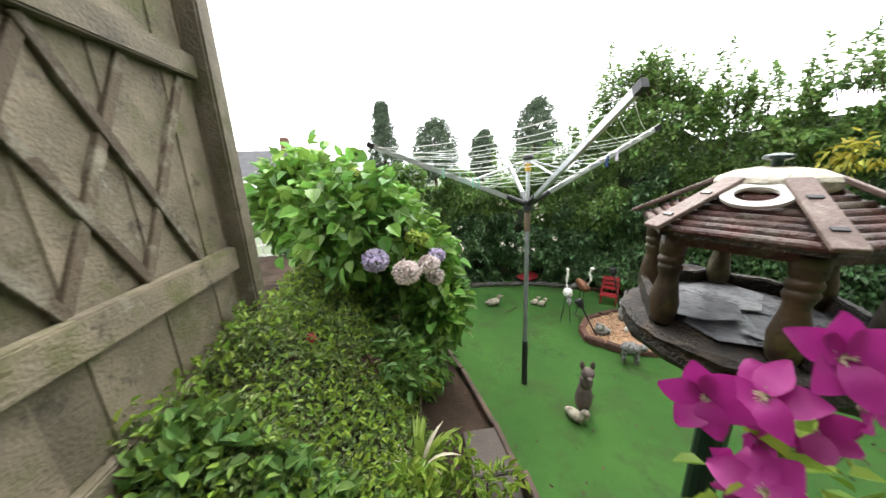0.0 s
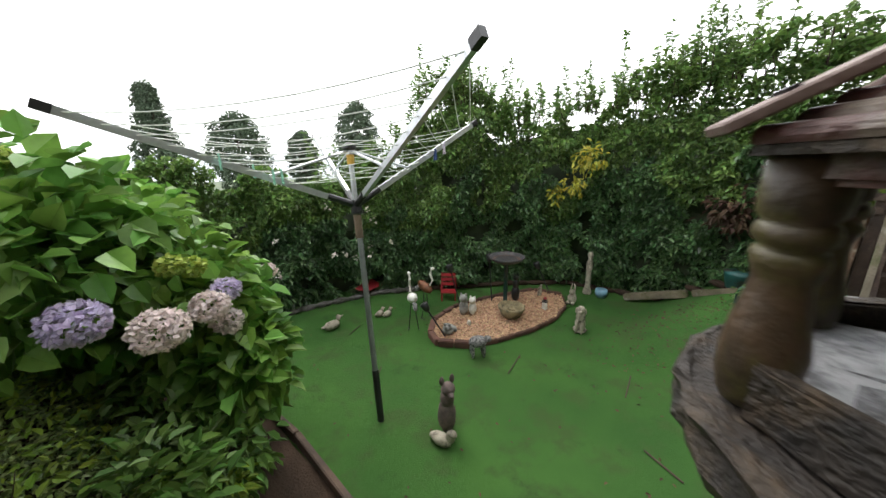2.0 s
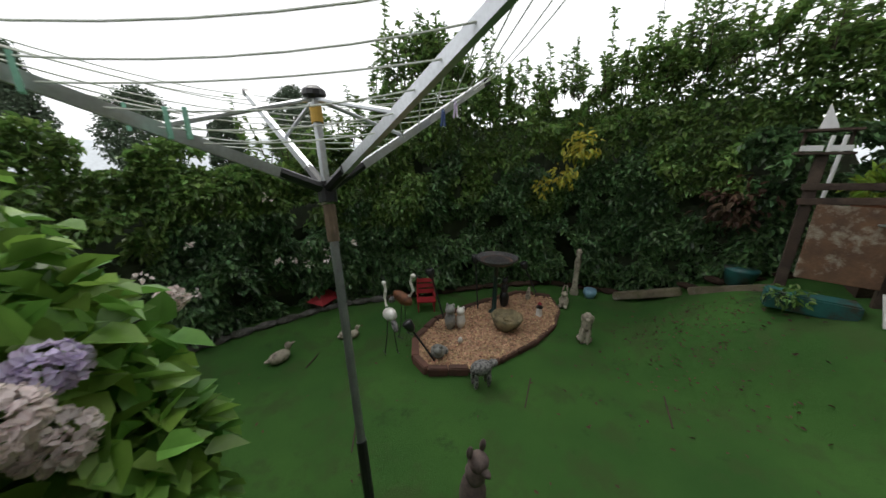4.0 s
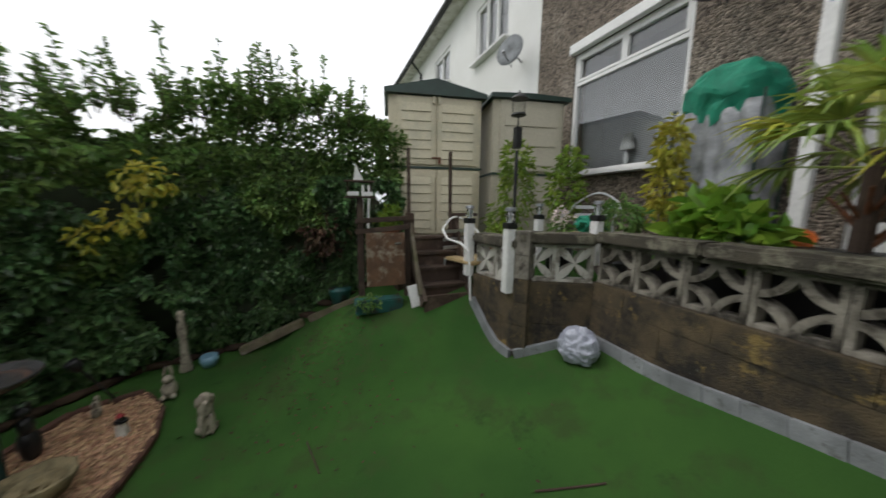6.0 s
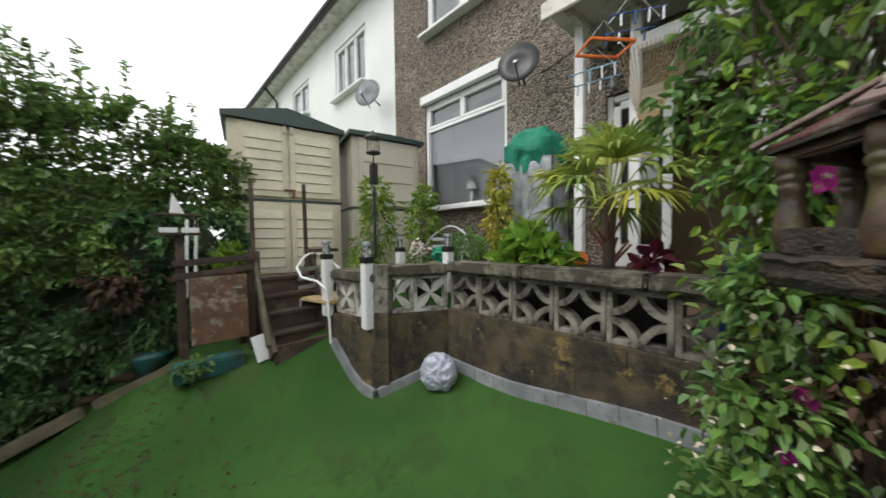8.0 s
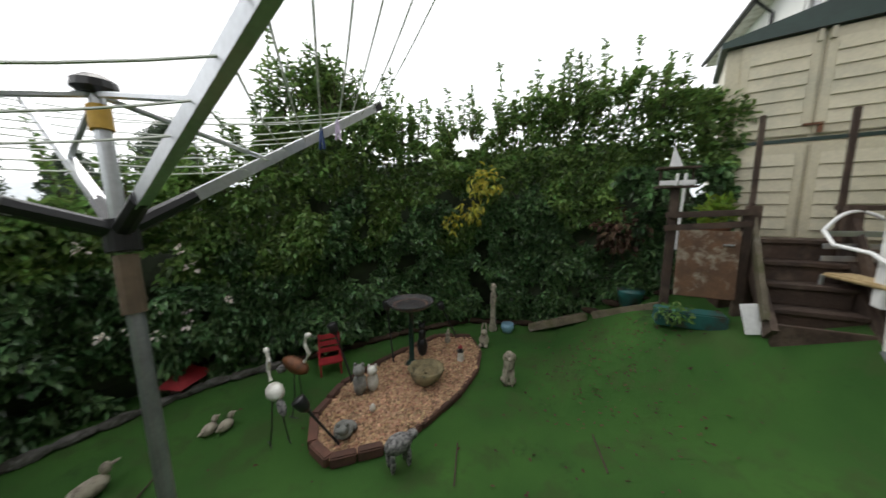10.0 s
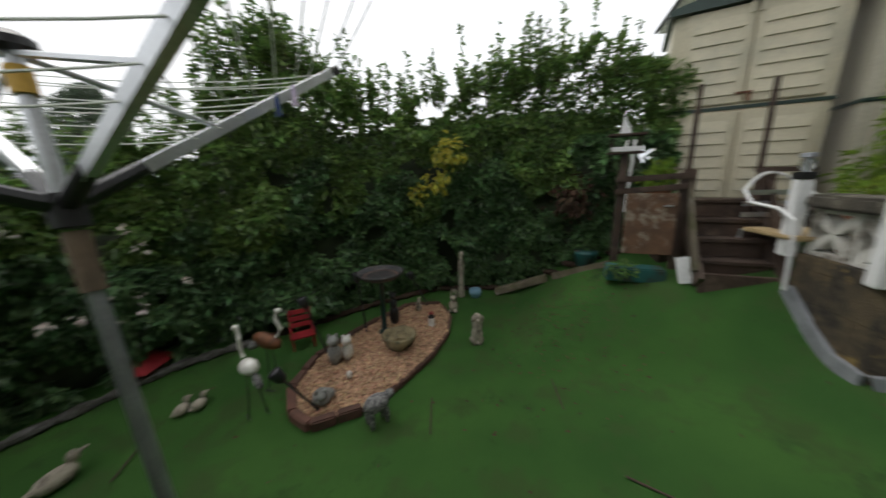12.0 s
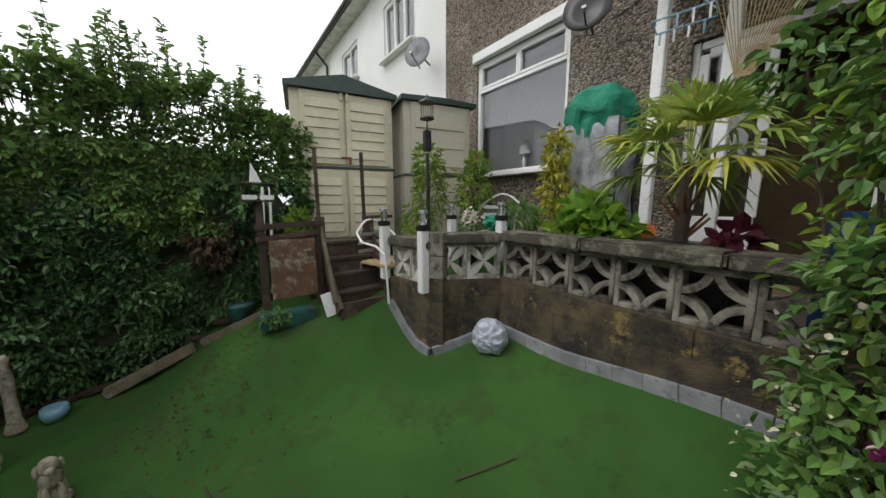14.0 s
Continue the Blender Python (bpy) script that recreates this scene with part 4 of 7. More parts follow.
def bank_shrubs():
    k = 34000
    x, y = RNG.uniform(-0.12, 1.02, k), RNG.uniform(-1.5, 0.62, k)
    keep = x > 0.0 + 0.1 * np.sin(y * 5) + 0.12
    x, y = x[keep], y[keep]
    p = np.array([(a, b, bank_z(a, b) + 0.02 + (0.22 * max(0.0, 0.45 + noise.noise((a * 3, b * 3, 1))) + 0.09 * abs(noise.noise((a * 9, b * 9, 4)))) * min(1.0, a + 0.4) * random.uniform(0.1, 1.1) ** 0.7) for a, b in zip(x, y)])
    n = np.column_stack([np.full(len(p), -0.5), np.full(len(p), 0.3), np.full(len(p), 0.8)])
    t = thing("cotoneaster", 0.6, -0.4, 0, "low dense small-leaved shrub covering the bank", "shrub")
    t.matrix_basis = Matrix()
    part("foliage", leaf_mesh(p, n, 0.024, 0.55, 0.1, spread=1.1), M_SHRUB, t)["kind"] = "stuff"
    sel = RNG.random(len(p)) < 0.16
    part("pale_growth", leaf_mesh(p[sel] + [0, 0, 0.05], n[sel], 0.036, 0.5, 0.0, spread=0.9), M_LIME, t)["kind"] = "stuff"
    bm = B()
    for i in range(60):
        a = p[random.randrange(len(p))]
        tube(bm, (a[0], a[1], bank_z(a[0], a[1])), a + RNG.normal(0, 0.04, 3) + [0, 0, 0.05], 0.003, 0.001, 4)
    part("stem_growth", bm, M_TWIG, t)["kind"] = "stuff"
    # near leafy plants at the foot of the bank
    k = 2600
    x, y = RNG.uniform(0.1, 0.95, k), RNG.uniform(0.0, 0.62, k)
    p = np.array([(a, b, bank_z(a, b) + random.uniform(0.02, 0.16)) for a, b in zip(x, y)])
    t = thing("ground_ivy", 0.5, 0.3, 0, "leafy green ground cover beside the fence", "plant")
    t.matrix_basis = Matrix()
    part("foliage", leaf_mesh(p, np.tile([-0.3, 0.3, 0.9], (k, 1)), 0.06, 0.6, 0.1, spread=0.8), M_CLEM, t)["kind"] = "stuff"
    t = shrub("lime_shrub", 0.22, -0.12, bank_z(0.22, -0.12), "small lime-green leafed shrub in the bed", "shrub", [(0, 0, 0.08, 0.14, 420), (0.15, 0.16, 0.1, 0.12, 300), (0.3, 0.25, 0.12, 0.1, 220), (-0.1, -0.75, 0.1, 0.1, 160)], M_LIME, 0.05)
    # iris-like blades
    t = thing("iris_clump", 0.17, -0.3, bank_z(0.17, -0.3) + 0.07, "clump of variegated sword-shaped iris leaves", "plant")
    for i in range(30):
        a = random.uniform(0, 6.28)
        ln, w = random.uniform(0.2, 0.36), 0.012
        d, s = Vector((math.cos(a), math.sin(a), 0)), Vector((-math.sin(a), math.cos(a), 0))
        vs, fs = [], []
        for q in range(6):
            u = q / 5
            c = d * (0.03 + ln * 0.6 * u ** 1.4) + Vector((0, 0, ln * (u - 0.45 * u * u)))
            ww = w * (1 - u ** 3) + 0.0008
            vs += [c - s * ww, c + Vector((0, 0, -0.003)), c + s * ww]
        for q in range(5):
            b = q * 3
            fs += [(b, b + 1, b + 4, b + 3), (b + 1, b + 2, b + 5, b + 4)]
        part("blade", ([tuple(z) for z in vs], [], fs), M_CREAMPETAL if i % 4 == 0 else M_LIME, t)
    # red poppy and dry seed heads
    t = thing("red_flower", 0.62, -0.42, bank_z(0.62, -0.42) + 0.1, "single red flower on a thin stem", "flower")
    bm = B()
    tube(bm, (0, 0, 0), (0.01, 0, 0.16), 0.003, 0.002, 5)
    part("stem", bm, M_LIME, t)
    p, d = ball_points((0.01, 0, 0.17), (0.02, 0.02, 0.02), 40, 0.4)
    part("petals", leaf_mesh(p, d, 0.013, 0.8), M_REDPAINT, t)
    t = shrub("withered_flower", 0.42, -0.62, bank_z(0.42, -0.62) + 0.05, "brown withered flower head among the shrubs", "flower", [(0, 0, 0.13, 0.05, 90), (0.06, 0.08, 0.11, 0.04, 60)], M_DEAD, 0.035)
    shrub("edging_foliage", 0.12, -1.05, 0.08, "dark leafy foliage spilling over the bed edge", "plant", [(0, 0, 0.25, 0.22, 520), (0.2, 0.2, 0.4, 0.25, 620), (-0.12, -0.45, 0.3, 0.2, 480), (0.2, -0.3, 0.5, 0.3, 620)], M_CLEM, 0.075, 0.45)
    shrub("fern", -0.16, -0.2, 0.1, "arching compound-leaf plant beside the edging", "plant", [(0, 0, 0.14, (0.2, 0.1, 0.06), 170), (0.14, -0.1, 0.2, (0.12, 0.1, 0.08), 120)], M_LIME, 0.055, 0.35)


bank_shrubs()


def build_hydrangea():
    cl = [(0.0, 0.0, 0.85, (0.42, 0.4, 0.42), 594), (0.45, -0.1, 1.2, (0.4, 0.35, 0.4), 594), (-0.35, 0.1, 0.6, (0.32, 0.32, 0.4), 540), (0.1, 0.25, 1.05, (0.38, 0.35, 0.4), 594), (-0.5, 0.25, 0.35, (0.22, 0.25, 0.28), 306), (0.62, -0.15, 1.1, (0.3, 0.3, 0.35), 396), (-0.1, -0.35, 0.9, (0.35, 0.35, 0.42), 396)]
    t = shrub("hydrangea", 0.45, -1.55, 0.3, "large mophead hydrangea with bright green serrated leaves", "shrub", [(a, b, c + 0.03, tuple(q * 1.05 for q in r), int(k * 1.7)) for a, b, c, r, k in cl], M_HYDR, 0.105, 0.78, 0.3)
    heads = [(0.37, -0.94, 1.2, 0.08, M_LILAC), (0.18, -0.93, 1.11, 0.085, M_BLUSH), (0.03, -1.06, 1.11, 0.07, M_BLUSH), (-0.04, -1.16, 1.14, 0.055, M_LILAC), (-0.02, -1.12, 1.0, 0.06, M_BLUSH), (0.13, -1.12, 1.3, 0.045, M_LIMEBUD), (0.06, -1.16, 1.27, 0.045, M_LIMEBUD), (-0.28, -1.75, 1.02, 0.05, M_BLUSH), (0.5, -1.25, 1.72, 0.045, M_LIMEBUD)]
    for x, y, z, r, m in heads:
        d = RNG.normal(size=(int(620 * (r / 0.09) ** 2) + 80, 3))
        d /= np.linalg.norm(d, axis=1, keepdims=True)
        p = d * np.array([r, r, r * 0.86]) * RNG.uniform(0.86, 1.0, (len(d), 1))
        q = part("flower_head", leaf_mesh(p, np.cross(d, RNG.normal(size=d.shape)) + d * 0.35, 0.021, 0.95, 0.0, 0.02, 0.1), m, t, {M_LILAC: "lilac flower head", M_BLUSH: "blush pink flower head"}.get(m, "lime green opening flower head"))
        q.location = (x - 0.45, y + 1.55, z - 0.3)


build_hydrangea()

# ---- rotary washing line ----
def build_dryer():
    base, hub, top = Vector((-0.72, -1.13, 0.0)), Vector((-0.79, -1.39, 1.44)), Vector((-0.8, -1.44, 1.78))
    t = thing("rotary_washing_line", *base, "open rotary clothes line with grey pole and white lines", "clothes line")
    o = base
    R = lambda p: Vector(p) - o
    ax = (hub - base).normalized()
    bm = B()
    tube(bm, R(base - ax * 0.02), R(base + ax * 0.36), 0.023, 0.023, 12)
    part("ground_socket", bm, M_BLACK, t)
    bm = B()
    tube(bm, R(base + ax * 0.36), R(hub - ax * 0.2), 0.0185, 0.0185, 12)
    part("pole", bm, M_GALV, t)
    bm = B()
    tube(bm, R(hub - ax * 0.21), R(hub - ax * 0.06), 0.025, 0.025, 12)
    part("taped_joint", bm, M_TAPE, t)
    bm = B()
    tube(bm, R(hub), R(top), 0.017, 0.017, 12)
    part("upper_pole", bm, M_ALU, t)
    bm = B()
    tube(bm, R(hub - ax * 0.05), R(hub + ax * 0.03), 0.036, 0.036, 14)
    hb = part("hub", bm, M_BLACK, t)
    bm = B()
    tube(bm, R(top - ax * 0.09), R(top - ax * 0.03), 0.023, 0.023, 12)
    part("yellow_tape", bm, M_YELLOW, t)
    bm = B()
    lathe(bm, [(0.03, 0), (0.045, 0.012), (0.042, 0.03), (0.02, 0.045)], 12, Matrix.Translation(R(top)))
    part("top_cap", bm, M_BLACK, t)
    tips = [Vector((0.36, -1.32, 1.9)), Vector((-0.71, -0.21, 2.0)), Vector((-1.72, -1.3, 1.97)), Vector((-0.9, -2.5, 1.95))]
    for q in tips:
        d = (q - hub).normalized()
        bm = B()
        s = hub + d * 0.17
        e = d.to_track_quat("Z", "Y").to_euler()
        bx = Matrix.LocRotScale(R((s + q) / 2), e, (0.022, 0.034, (q - s).length))
        bmesh.ops.create_cube(bm, size=1, matrix=bx)
        arm = part("arm", bm, M_ALU, t)
        bm = B()
        tube(bm, R(hub + d * 0.02), R(hub + d * 0.19), 0.022, 0.02, 8)
        part("arm_socket", bm, M_BLACK, arm)
        bm = B()
        bmesh.ops.create_cube(bm, size=1, matrix=Matrix.LocRotScale(R(q + d * 0.015), e, (0.028, 0.036, 0.05)))
        part("end_cap", bm, M_BLACK, arm)
        bm = B()
        tube(bm, R(top), R(hub + (q - hub) * 0.42), 0.008, 0.008, 6)
        part("strut", bm, M_ALU, t)
    for k in range(9):
        u = 0.34 + 0.64 * k / 8
        for a, b in ((0, 1), (1, 2), (2, 3), (3, 0)):
            p, q = hub + (tips[a] - hub) * u, hub + (tips[b] - hub) * u
            pts = []
            for i in range(9):
                w = i / 8
                c = p + (q - p) * w
                c.z -= 0.16 * u * w * (1 - w) * (1.4 if k % 3 else 0.8)
                pts.append(R(c))
            bm = polytube(B(), pts, 0.0022, 4)
            part("line", bm, M_LINE, t)
    for i, (a, b, u, w, m) in enumerate([(0, 1, 0.5, 0.2, M_MINT), (0, 1, 0.5, 0.26, M_MINT), (0, 3, 0.58, 0.2, M_MINT), (0, 1, 0.66, 0.12, M_MINT), (2, 1, 0.66, 0.1, M_BLUE), (2, 1, 0.74, 0.14, M_LILAC), (2, 1, 0.66, 0.14, M_BLUE)]):
        p, q = hub + (tips[a] - hub) * u, hub + (tips[b] - hub) * u
        c = p + (q - p) * w
        c.z -= 0.16 * u * w * (1 - w) * 1.2
        g = thing("clothes_peg", *c, "plastic clothes peg clipped on the washing line", "peg", group="pegs on the line")
        bm = B()
        for s in (-1, 1):
            box(bm, (0, s * 0.006, -0.03), (0.009, 0.006, 0.075), rot=(s * 7, 0, 0), bev=0.001)
        part("peg_body", bm, m, g)


build_dryer()

# ---- bird table beside the path ----
def build_bird_table(cx, cy, zd, R0, pole_to, label, spin=0.0):
    """Six-sided roofed table: round deck, low rails, turned posts, half-round roof laths."""
    t = thing("bird_table", cx, cy, pole_to, label, "bird table", rz=spin)
    z = zd - pole_to
    k = R0 / 0.15
    part("pole", tube(B(), (-0.02, 0.01, 0), (0, 0, z - 0.045 * k), 0.022 * k, 0.022 * k, 14), M_GREENPOLE, t)
    part("pole_collar", tube(B(), (0, 0, z - 0.07 * k), (0, 0, z - 0.04 * k), 0.034 * k, 0.034 * k, 14), M_GREENPOLE, t)
    bm = lathe(B(), [(R0 * 0.86, z - 0.04 * k), (R0 * 0.97, z - 0.038 * k), (R0 * 1.02, z - 0.026 * k), (R0 * 1.0, z - 0.012 * k), (R0 * 1.03, z - 0.004 * k), (R0 * 0.99, z)], 64)
    for v in bm.verts:
        v.co += 0.005 * k * noise.noise_vector(v.co * 60) + 0.003 * k * noise.noise_vector(v.co * 160)
    part("deck", bm, M_BHBASE, t, "dark rotting round wooden deck")
    hexp = [(math.cos(radians(60 * i + 30)), math.sin(radians(60 * i + 30))) for i in range(6)]
    for i in range(6):
        c, s = hexp[i]
        lean = (random.uniform(-0.004, 0.004) * k, random.uniform(-0.004, 0.004) * k)
        # torn sheets of lining, overlapping and curling
        bm = B()
        a0 = radians(60 * i + random.uniform(-12, 12))
        rr = R0 * random.uniform(0.62, 0.84)
        ctr = Vector((math.cos(a0), math.sin(a0), 0)) * R0 * 0.4
        edge = [bm.verts.new((ctr.x + rr * 0.62 * math.cos(radians(60 * q + 17 * i)) * random.uniform(0.8, 1.1), ctr.y + rr * 0.62 * math.sin(radians(60 * q + 17 * i)) * random.uniform(0.8, 1.1), z + 0.004 + 0.0016 * i + random.uniform(0, 0.004) * k)) for q in range(6)]
        mid = bm.verts.new((ctr.x, ctr.y, z + 0.0045 + 0.0016 * i))
        for q in range(6):
            bm.faces.new((mid, edge[q], edge[(q + 1) % 6]))
        bmesh.ops.solidify(bm, geom=bm.faces[:], thickness=0.0012)
        part("tray_lining", bm, (M_SLATEPAPER, M_PALELINING, M_SLATEPAPER)[i % 3], t, "wet torn grey tray lining")
        d = hexp[(i + 1) % 6]
        m = Vector(((c + d[0]) / 2, (s + d[1]) / 2, 0)) * R0 * 0.9
        ang = math.degrees(math.atan2(d[1] - s, d[0] - c))
        if i != 5:
            bm = box(B(), (m.x, m.y, z + 0.016 * k), (R0 * 0.74, 0.012 * k, 0.034 * k), rot=(random.uniform(-4, 4), random.uniform(-1.5, 1.5), ang), bev=0.002)
            bmesh.ops.subdivide_edges(bm, edges=[e for e in bm.edges if e.calc_length() > R0 * 0.5], cuts=8)
            for v in bm.verts:
                v.co += 0.0028 * k * noise.noise_vector(v.co * 90 + Vector((i, 0, 0)))
            part("tray_rail", bm, M_BHBASE, t)
        hp = 0.135 * k
        prof = [(0.0155, 0), (0.0185, 0.04), (0.0215, 0.14), (0.022, 0.25), (0.0195, 0.36), (0.0155, 0.48), (0.0148, 0.54), (0.0175, 0.59), (0.0188, 0.625), (0.0172, 0.655), (0.0155, 0.665), (0.0188, 0.69), (0.0195, 0.72), (0.0178, 0.75), (0.016, 0.76), (0.0195, 0.785), (0.02, 0.84), (0.0198, 1.0)]
        bm = lathe(B(), [(r * k * 0.8, z + 0.002 + h * hp) for r, h in prof], 18, Matrix.Translation((R0 * 0.82 * c + lean[0], R0 * 0.82 * s + lean[1], 0)))
        for v in bm.verts:
            v.co += 0.0016 * k * noise.noise_vector(v.co * 55 + Vector((i * 3, 0, 0)))
        part("post", bm, M_BHPOST, t, smooth=True)
    ze, zt, Re, Rt = z + 0.14 * k, z + 0.19 * k, R0 * 1.0, R0 * 0.34
    rows = 8
    for i in range(6):
        (a, b), (c, d) = hexp[i], hexp[(i + 1) % 6]
        part("roof_board", ([(a * Re, b * Re, ze - 0.004), (c * Re, d * Re, ze - 0.004), (c * Rt, d * Rt, zt - 0.004), (a * Rt, b * Rt, zt - 0.004), (a * Re, b * Re, ze), (c * Re, d * Re, ze), (c * Rt, d * Rt, zt), (a * Rt, b * Rt, zt)], [], [(3, 2, 1, 0), (4, 5, 6, 7), (0, 1, 5, 4), (1, 2, 6, 5), (2, 3, 7, 6), (3, 0, 4, 7)]), M_BHBASE, t)
        slope = math.atan2(zt - ze, (Re - Rt) * 0.866)
        for j in range(rows):
            u = (j + 0.5) / rows
            r0 = Re + (Rt - Re) * u + random.uniform(-0.0008, 0.0008)
            zc = ze + (zt - ze) * u + random.uniform(0.0, 0.0012) * k
            over = 1.015 + random.uniform(-0.012, 0.012)
            pa, pb = Vector((a * r0, b * r0, zc)), Vector((c * r0, d * r0, zc))
            pm = (pa + pb) / 2
            pa, pb = pm + (pa - pm) * over, pm + (pb - pm) * (over + random.uniform(-0.015, 0.01))
            nrm = Vector((pm.x, pm.y, 0)).normalized()
            upv = (Vector((0, 0, 1)) * math.cos(slope) + nrm * math.sin(slope))
            alo = (nrm * math.cos(slope) - Vector((0, 0, 1)) * math.sin(slope))
            w = (Re - Rt) / rows * 0.5
            vs, fs = [], []
            for p in (pa, pb):
                for q in range(7):
                    th = math.pi * q / 6
                    vs.append(tuple(p + alo * w * math.cos(th) + upv * w * 0.95 * math.sin(th)))
            for q in range(6):
                fs.append((q, q + 1, q + 8, q + 7))
            fs += [tuple(range(6, -1, -1)), tuple(range(7, 14)), (0, 7, 13, 6)]
            part("roof_lath", (vs, [], fs), M_BHWOOD, t, smooth=False)
        p, q = Vector((a * Re * 1.08, b * Re * 1.08, ze + 0.002 * k)), Vector((a * Rt, b * Rt, zt + 0.011 * k))
        dirn = (q - p).normalized()
        side = dirn.cross(Vector((0, 0, 1))).normalized()
        nr = side.cross(dirn)
        rot = Matrix((side, nr, dirn)).transposed().to_4x4()
        bm = B()
        bmesh.ops.create_cube(bm, size=1, matrix=Matrix.Translation((p + q) / 2 + nr * 0.006 * k) @ rot @ Matrix.Diagonal((0.026 * k, 0.006 * k, (q - p).length, 1)))
        bmesh.ops.bevel(bm, geom=bm.edges[:], offset=0.001, segments=1, affect="EDGES")
        bat = part("ridge_batten", bm, M_BATTEN, t)
        for u in (0.22, 0.66):
            bm = B()
            bmesh.ops.create_cube(bm, size=1, matrix=Matrix.Translation(p + (q - p) * u + nr * 0.0095 * k) @ rot @ Matrix.Diagonal((0.013 * k, 0.0025 * k, 0.005 * k, 1)))
            part("staple", bm, M_BLACK, bat)
        m = Vector(((a + c) / 2, (b + d) / 2, 0)) * R0 * 0.84
        bm = box(B(), (m.x, m.y, ze - 0.008 * k), (R0 * 0.84, 0.018 * k, 0.02 * k), rot=(0, 0, math.degrees(math.atan2(d - b, c - a))), bev=0.003)
        part("roof_beam", bm, M_BHWOOD, t)
    bm = lathe(B(), [(R0 * 0.36, zt - 0.002), (R0 * 0.4, zt + 0.004 * k), (R0 * 0.41, zt + 0.012 * k), (R0 * 0.39, zt + 0.017 * k), (R0 * 0.28, zt + 0.025 * k), (R0 * 0.12, zt + 0.029 * k), (0.006, zt + 0.03 * k)], 18)
    for v in bm.verts:
        v.co += 0.002 * k * noise.noise_vector(v.co * 50)
    part("roof_cap", bm, M_CAPSTONE, t, "pale lichened domed roof cap")
    part("finial", lathe(B(), [(0.006 * k, zt + 0.028 * k), (0.006 * k, zt + 0.037 * k), (0.016 * k, zt + 0.04 * k), (0.015 * k, zt + 0.044 * k), (0.004 * k, zt + 0.047 * k)], 14), M_GREENPOLE, t)
    slope = math.atan2(zt - ze, (Re - Rt) * 0.866)
    c0 = Vector(((Re * 0.36 + Rt * 0.64) * 0.87, 0, ze * 0.36 + zt * 0.64 + 0.014 * k))
    m = Matrix.Translation(c0) @ Euler((0, slope, 0)).to_matrix().to_4x4()
    bm = B()
    rings = []
    for i in range(32):
        a = 2 * math.pi * i / 32
        rings.append([bm.verts.new(m @ Vector((r * math.cos(a), r * math.sin(a) * 1.35, h))) for r, h in ((0.015 * k, 0), (0.025 * k, 0), (0.025 * k, 0.004), (0.015 * k, 0.004))])
    for p, q in zip(rings, rings[1:] + rings[:1]):
        for i in range(4):
            bm.faces.new((p[i], p[(i + 1) % 4], q[(i + 1) % 4], q[i]))
    part("ring_plate", bm, M_WHITEWORN, t, "worn white oval ring on the roof")


M_PALELINING = mat("wet_pale_paper", (0.66, 0.67, 0.69), 0.25, (0.45, 0.46, 0.48), scale=18, fine=120, bump=0.3, stain=(0.16, 0.16, 0.17), stain_scale=13)
M_BATTEN = mat("grey_brown_batten", (0.2, 0.135, 0.115), 0.6, (0.13, 0.085, 0.07), scale=20, fine=200, bump=0.4, stain=(0.26, 0.22, 0.18), stain_scale=15, bump_dist=0.004)
build_bird_table(-0.292, 0.592, 1.545, 0.135, 0.2, "hexagonal rustic bird table with red-brown slatted roof on a green pole", spin=28)


# ---- clematis ----
def petal_flower(name, x, y, z, rx, ry, rz, r, label):
    t = new(name)
    t.matrix_basis = pose(x, y, z, rx, ry, rz)
    tagged(t, label, "flower", "magenta clematis flowers")
    for i in range(6):
        a = 60 * i + random.uniform(-9, 9)
        cup = random.uniform(-0.1, 0.75)
        vs, fs = [], []
        for q in range(6):
            u = q / 5
            w = r * 0.36 * math.sin(math.pi * (0.12 + 0.85 * u) ** 0.9) + 0.001
            zz = r * (cup * u + 0.1 * u - 0.3 * u * u) + 0.004 * (i % 2) + 0.03 * r * math.sin(7 * u + i)
            vs += [(r * (0.08 + 0.92 * u), -w, zz + r * 0.07), (r * (0.08 + 0.94 * u), 0, zz), (r * (0.08 + 0.92 * u), w, zz + r * 0.07 * (0.6 + 0.4 * (i % 3)))]
        for q in range(5):
            b = q * 3
            fs += [(b, b + 1, b + 4, b + 3), (b + 1, b + 2, b + 5, b + 4)]
        p = part("petal", (vs, [], fs), M_PINKPETAL, t, smooth=True)
        p.rotation_euler = (0, 0, radians(a))
    k = 60
    d = RNG.normal(size=(k, 3))
    d[:, 2] = abs(d[:, 2]) + 0.3
    d /= np.linalg.norm(d, axis=1, keepdims=True)
    part("stamen_tuft", leaf_mesh(d * r * 0.05, d, r * 0.22, 0.16, 0.0, 0.0, 0.15), M_CREAMPETAL, t, "pale yellow stamens")


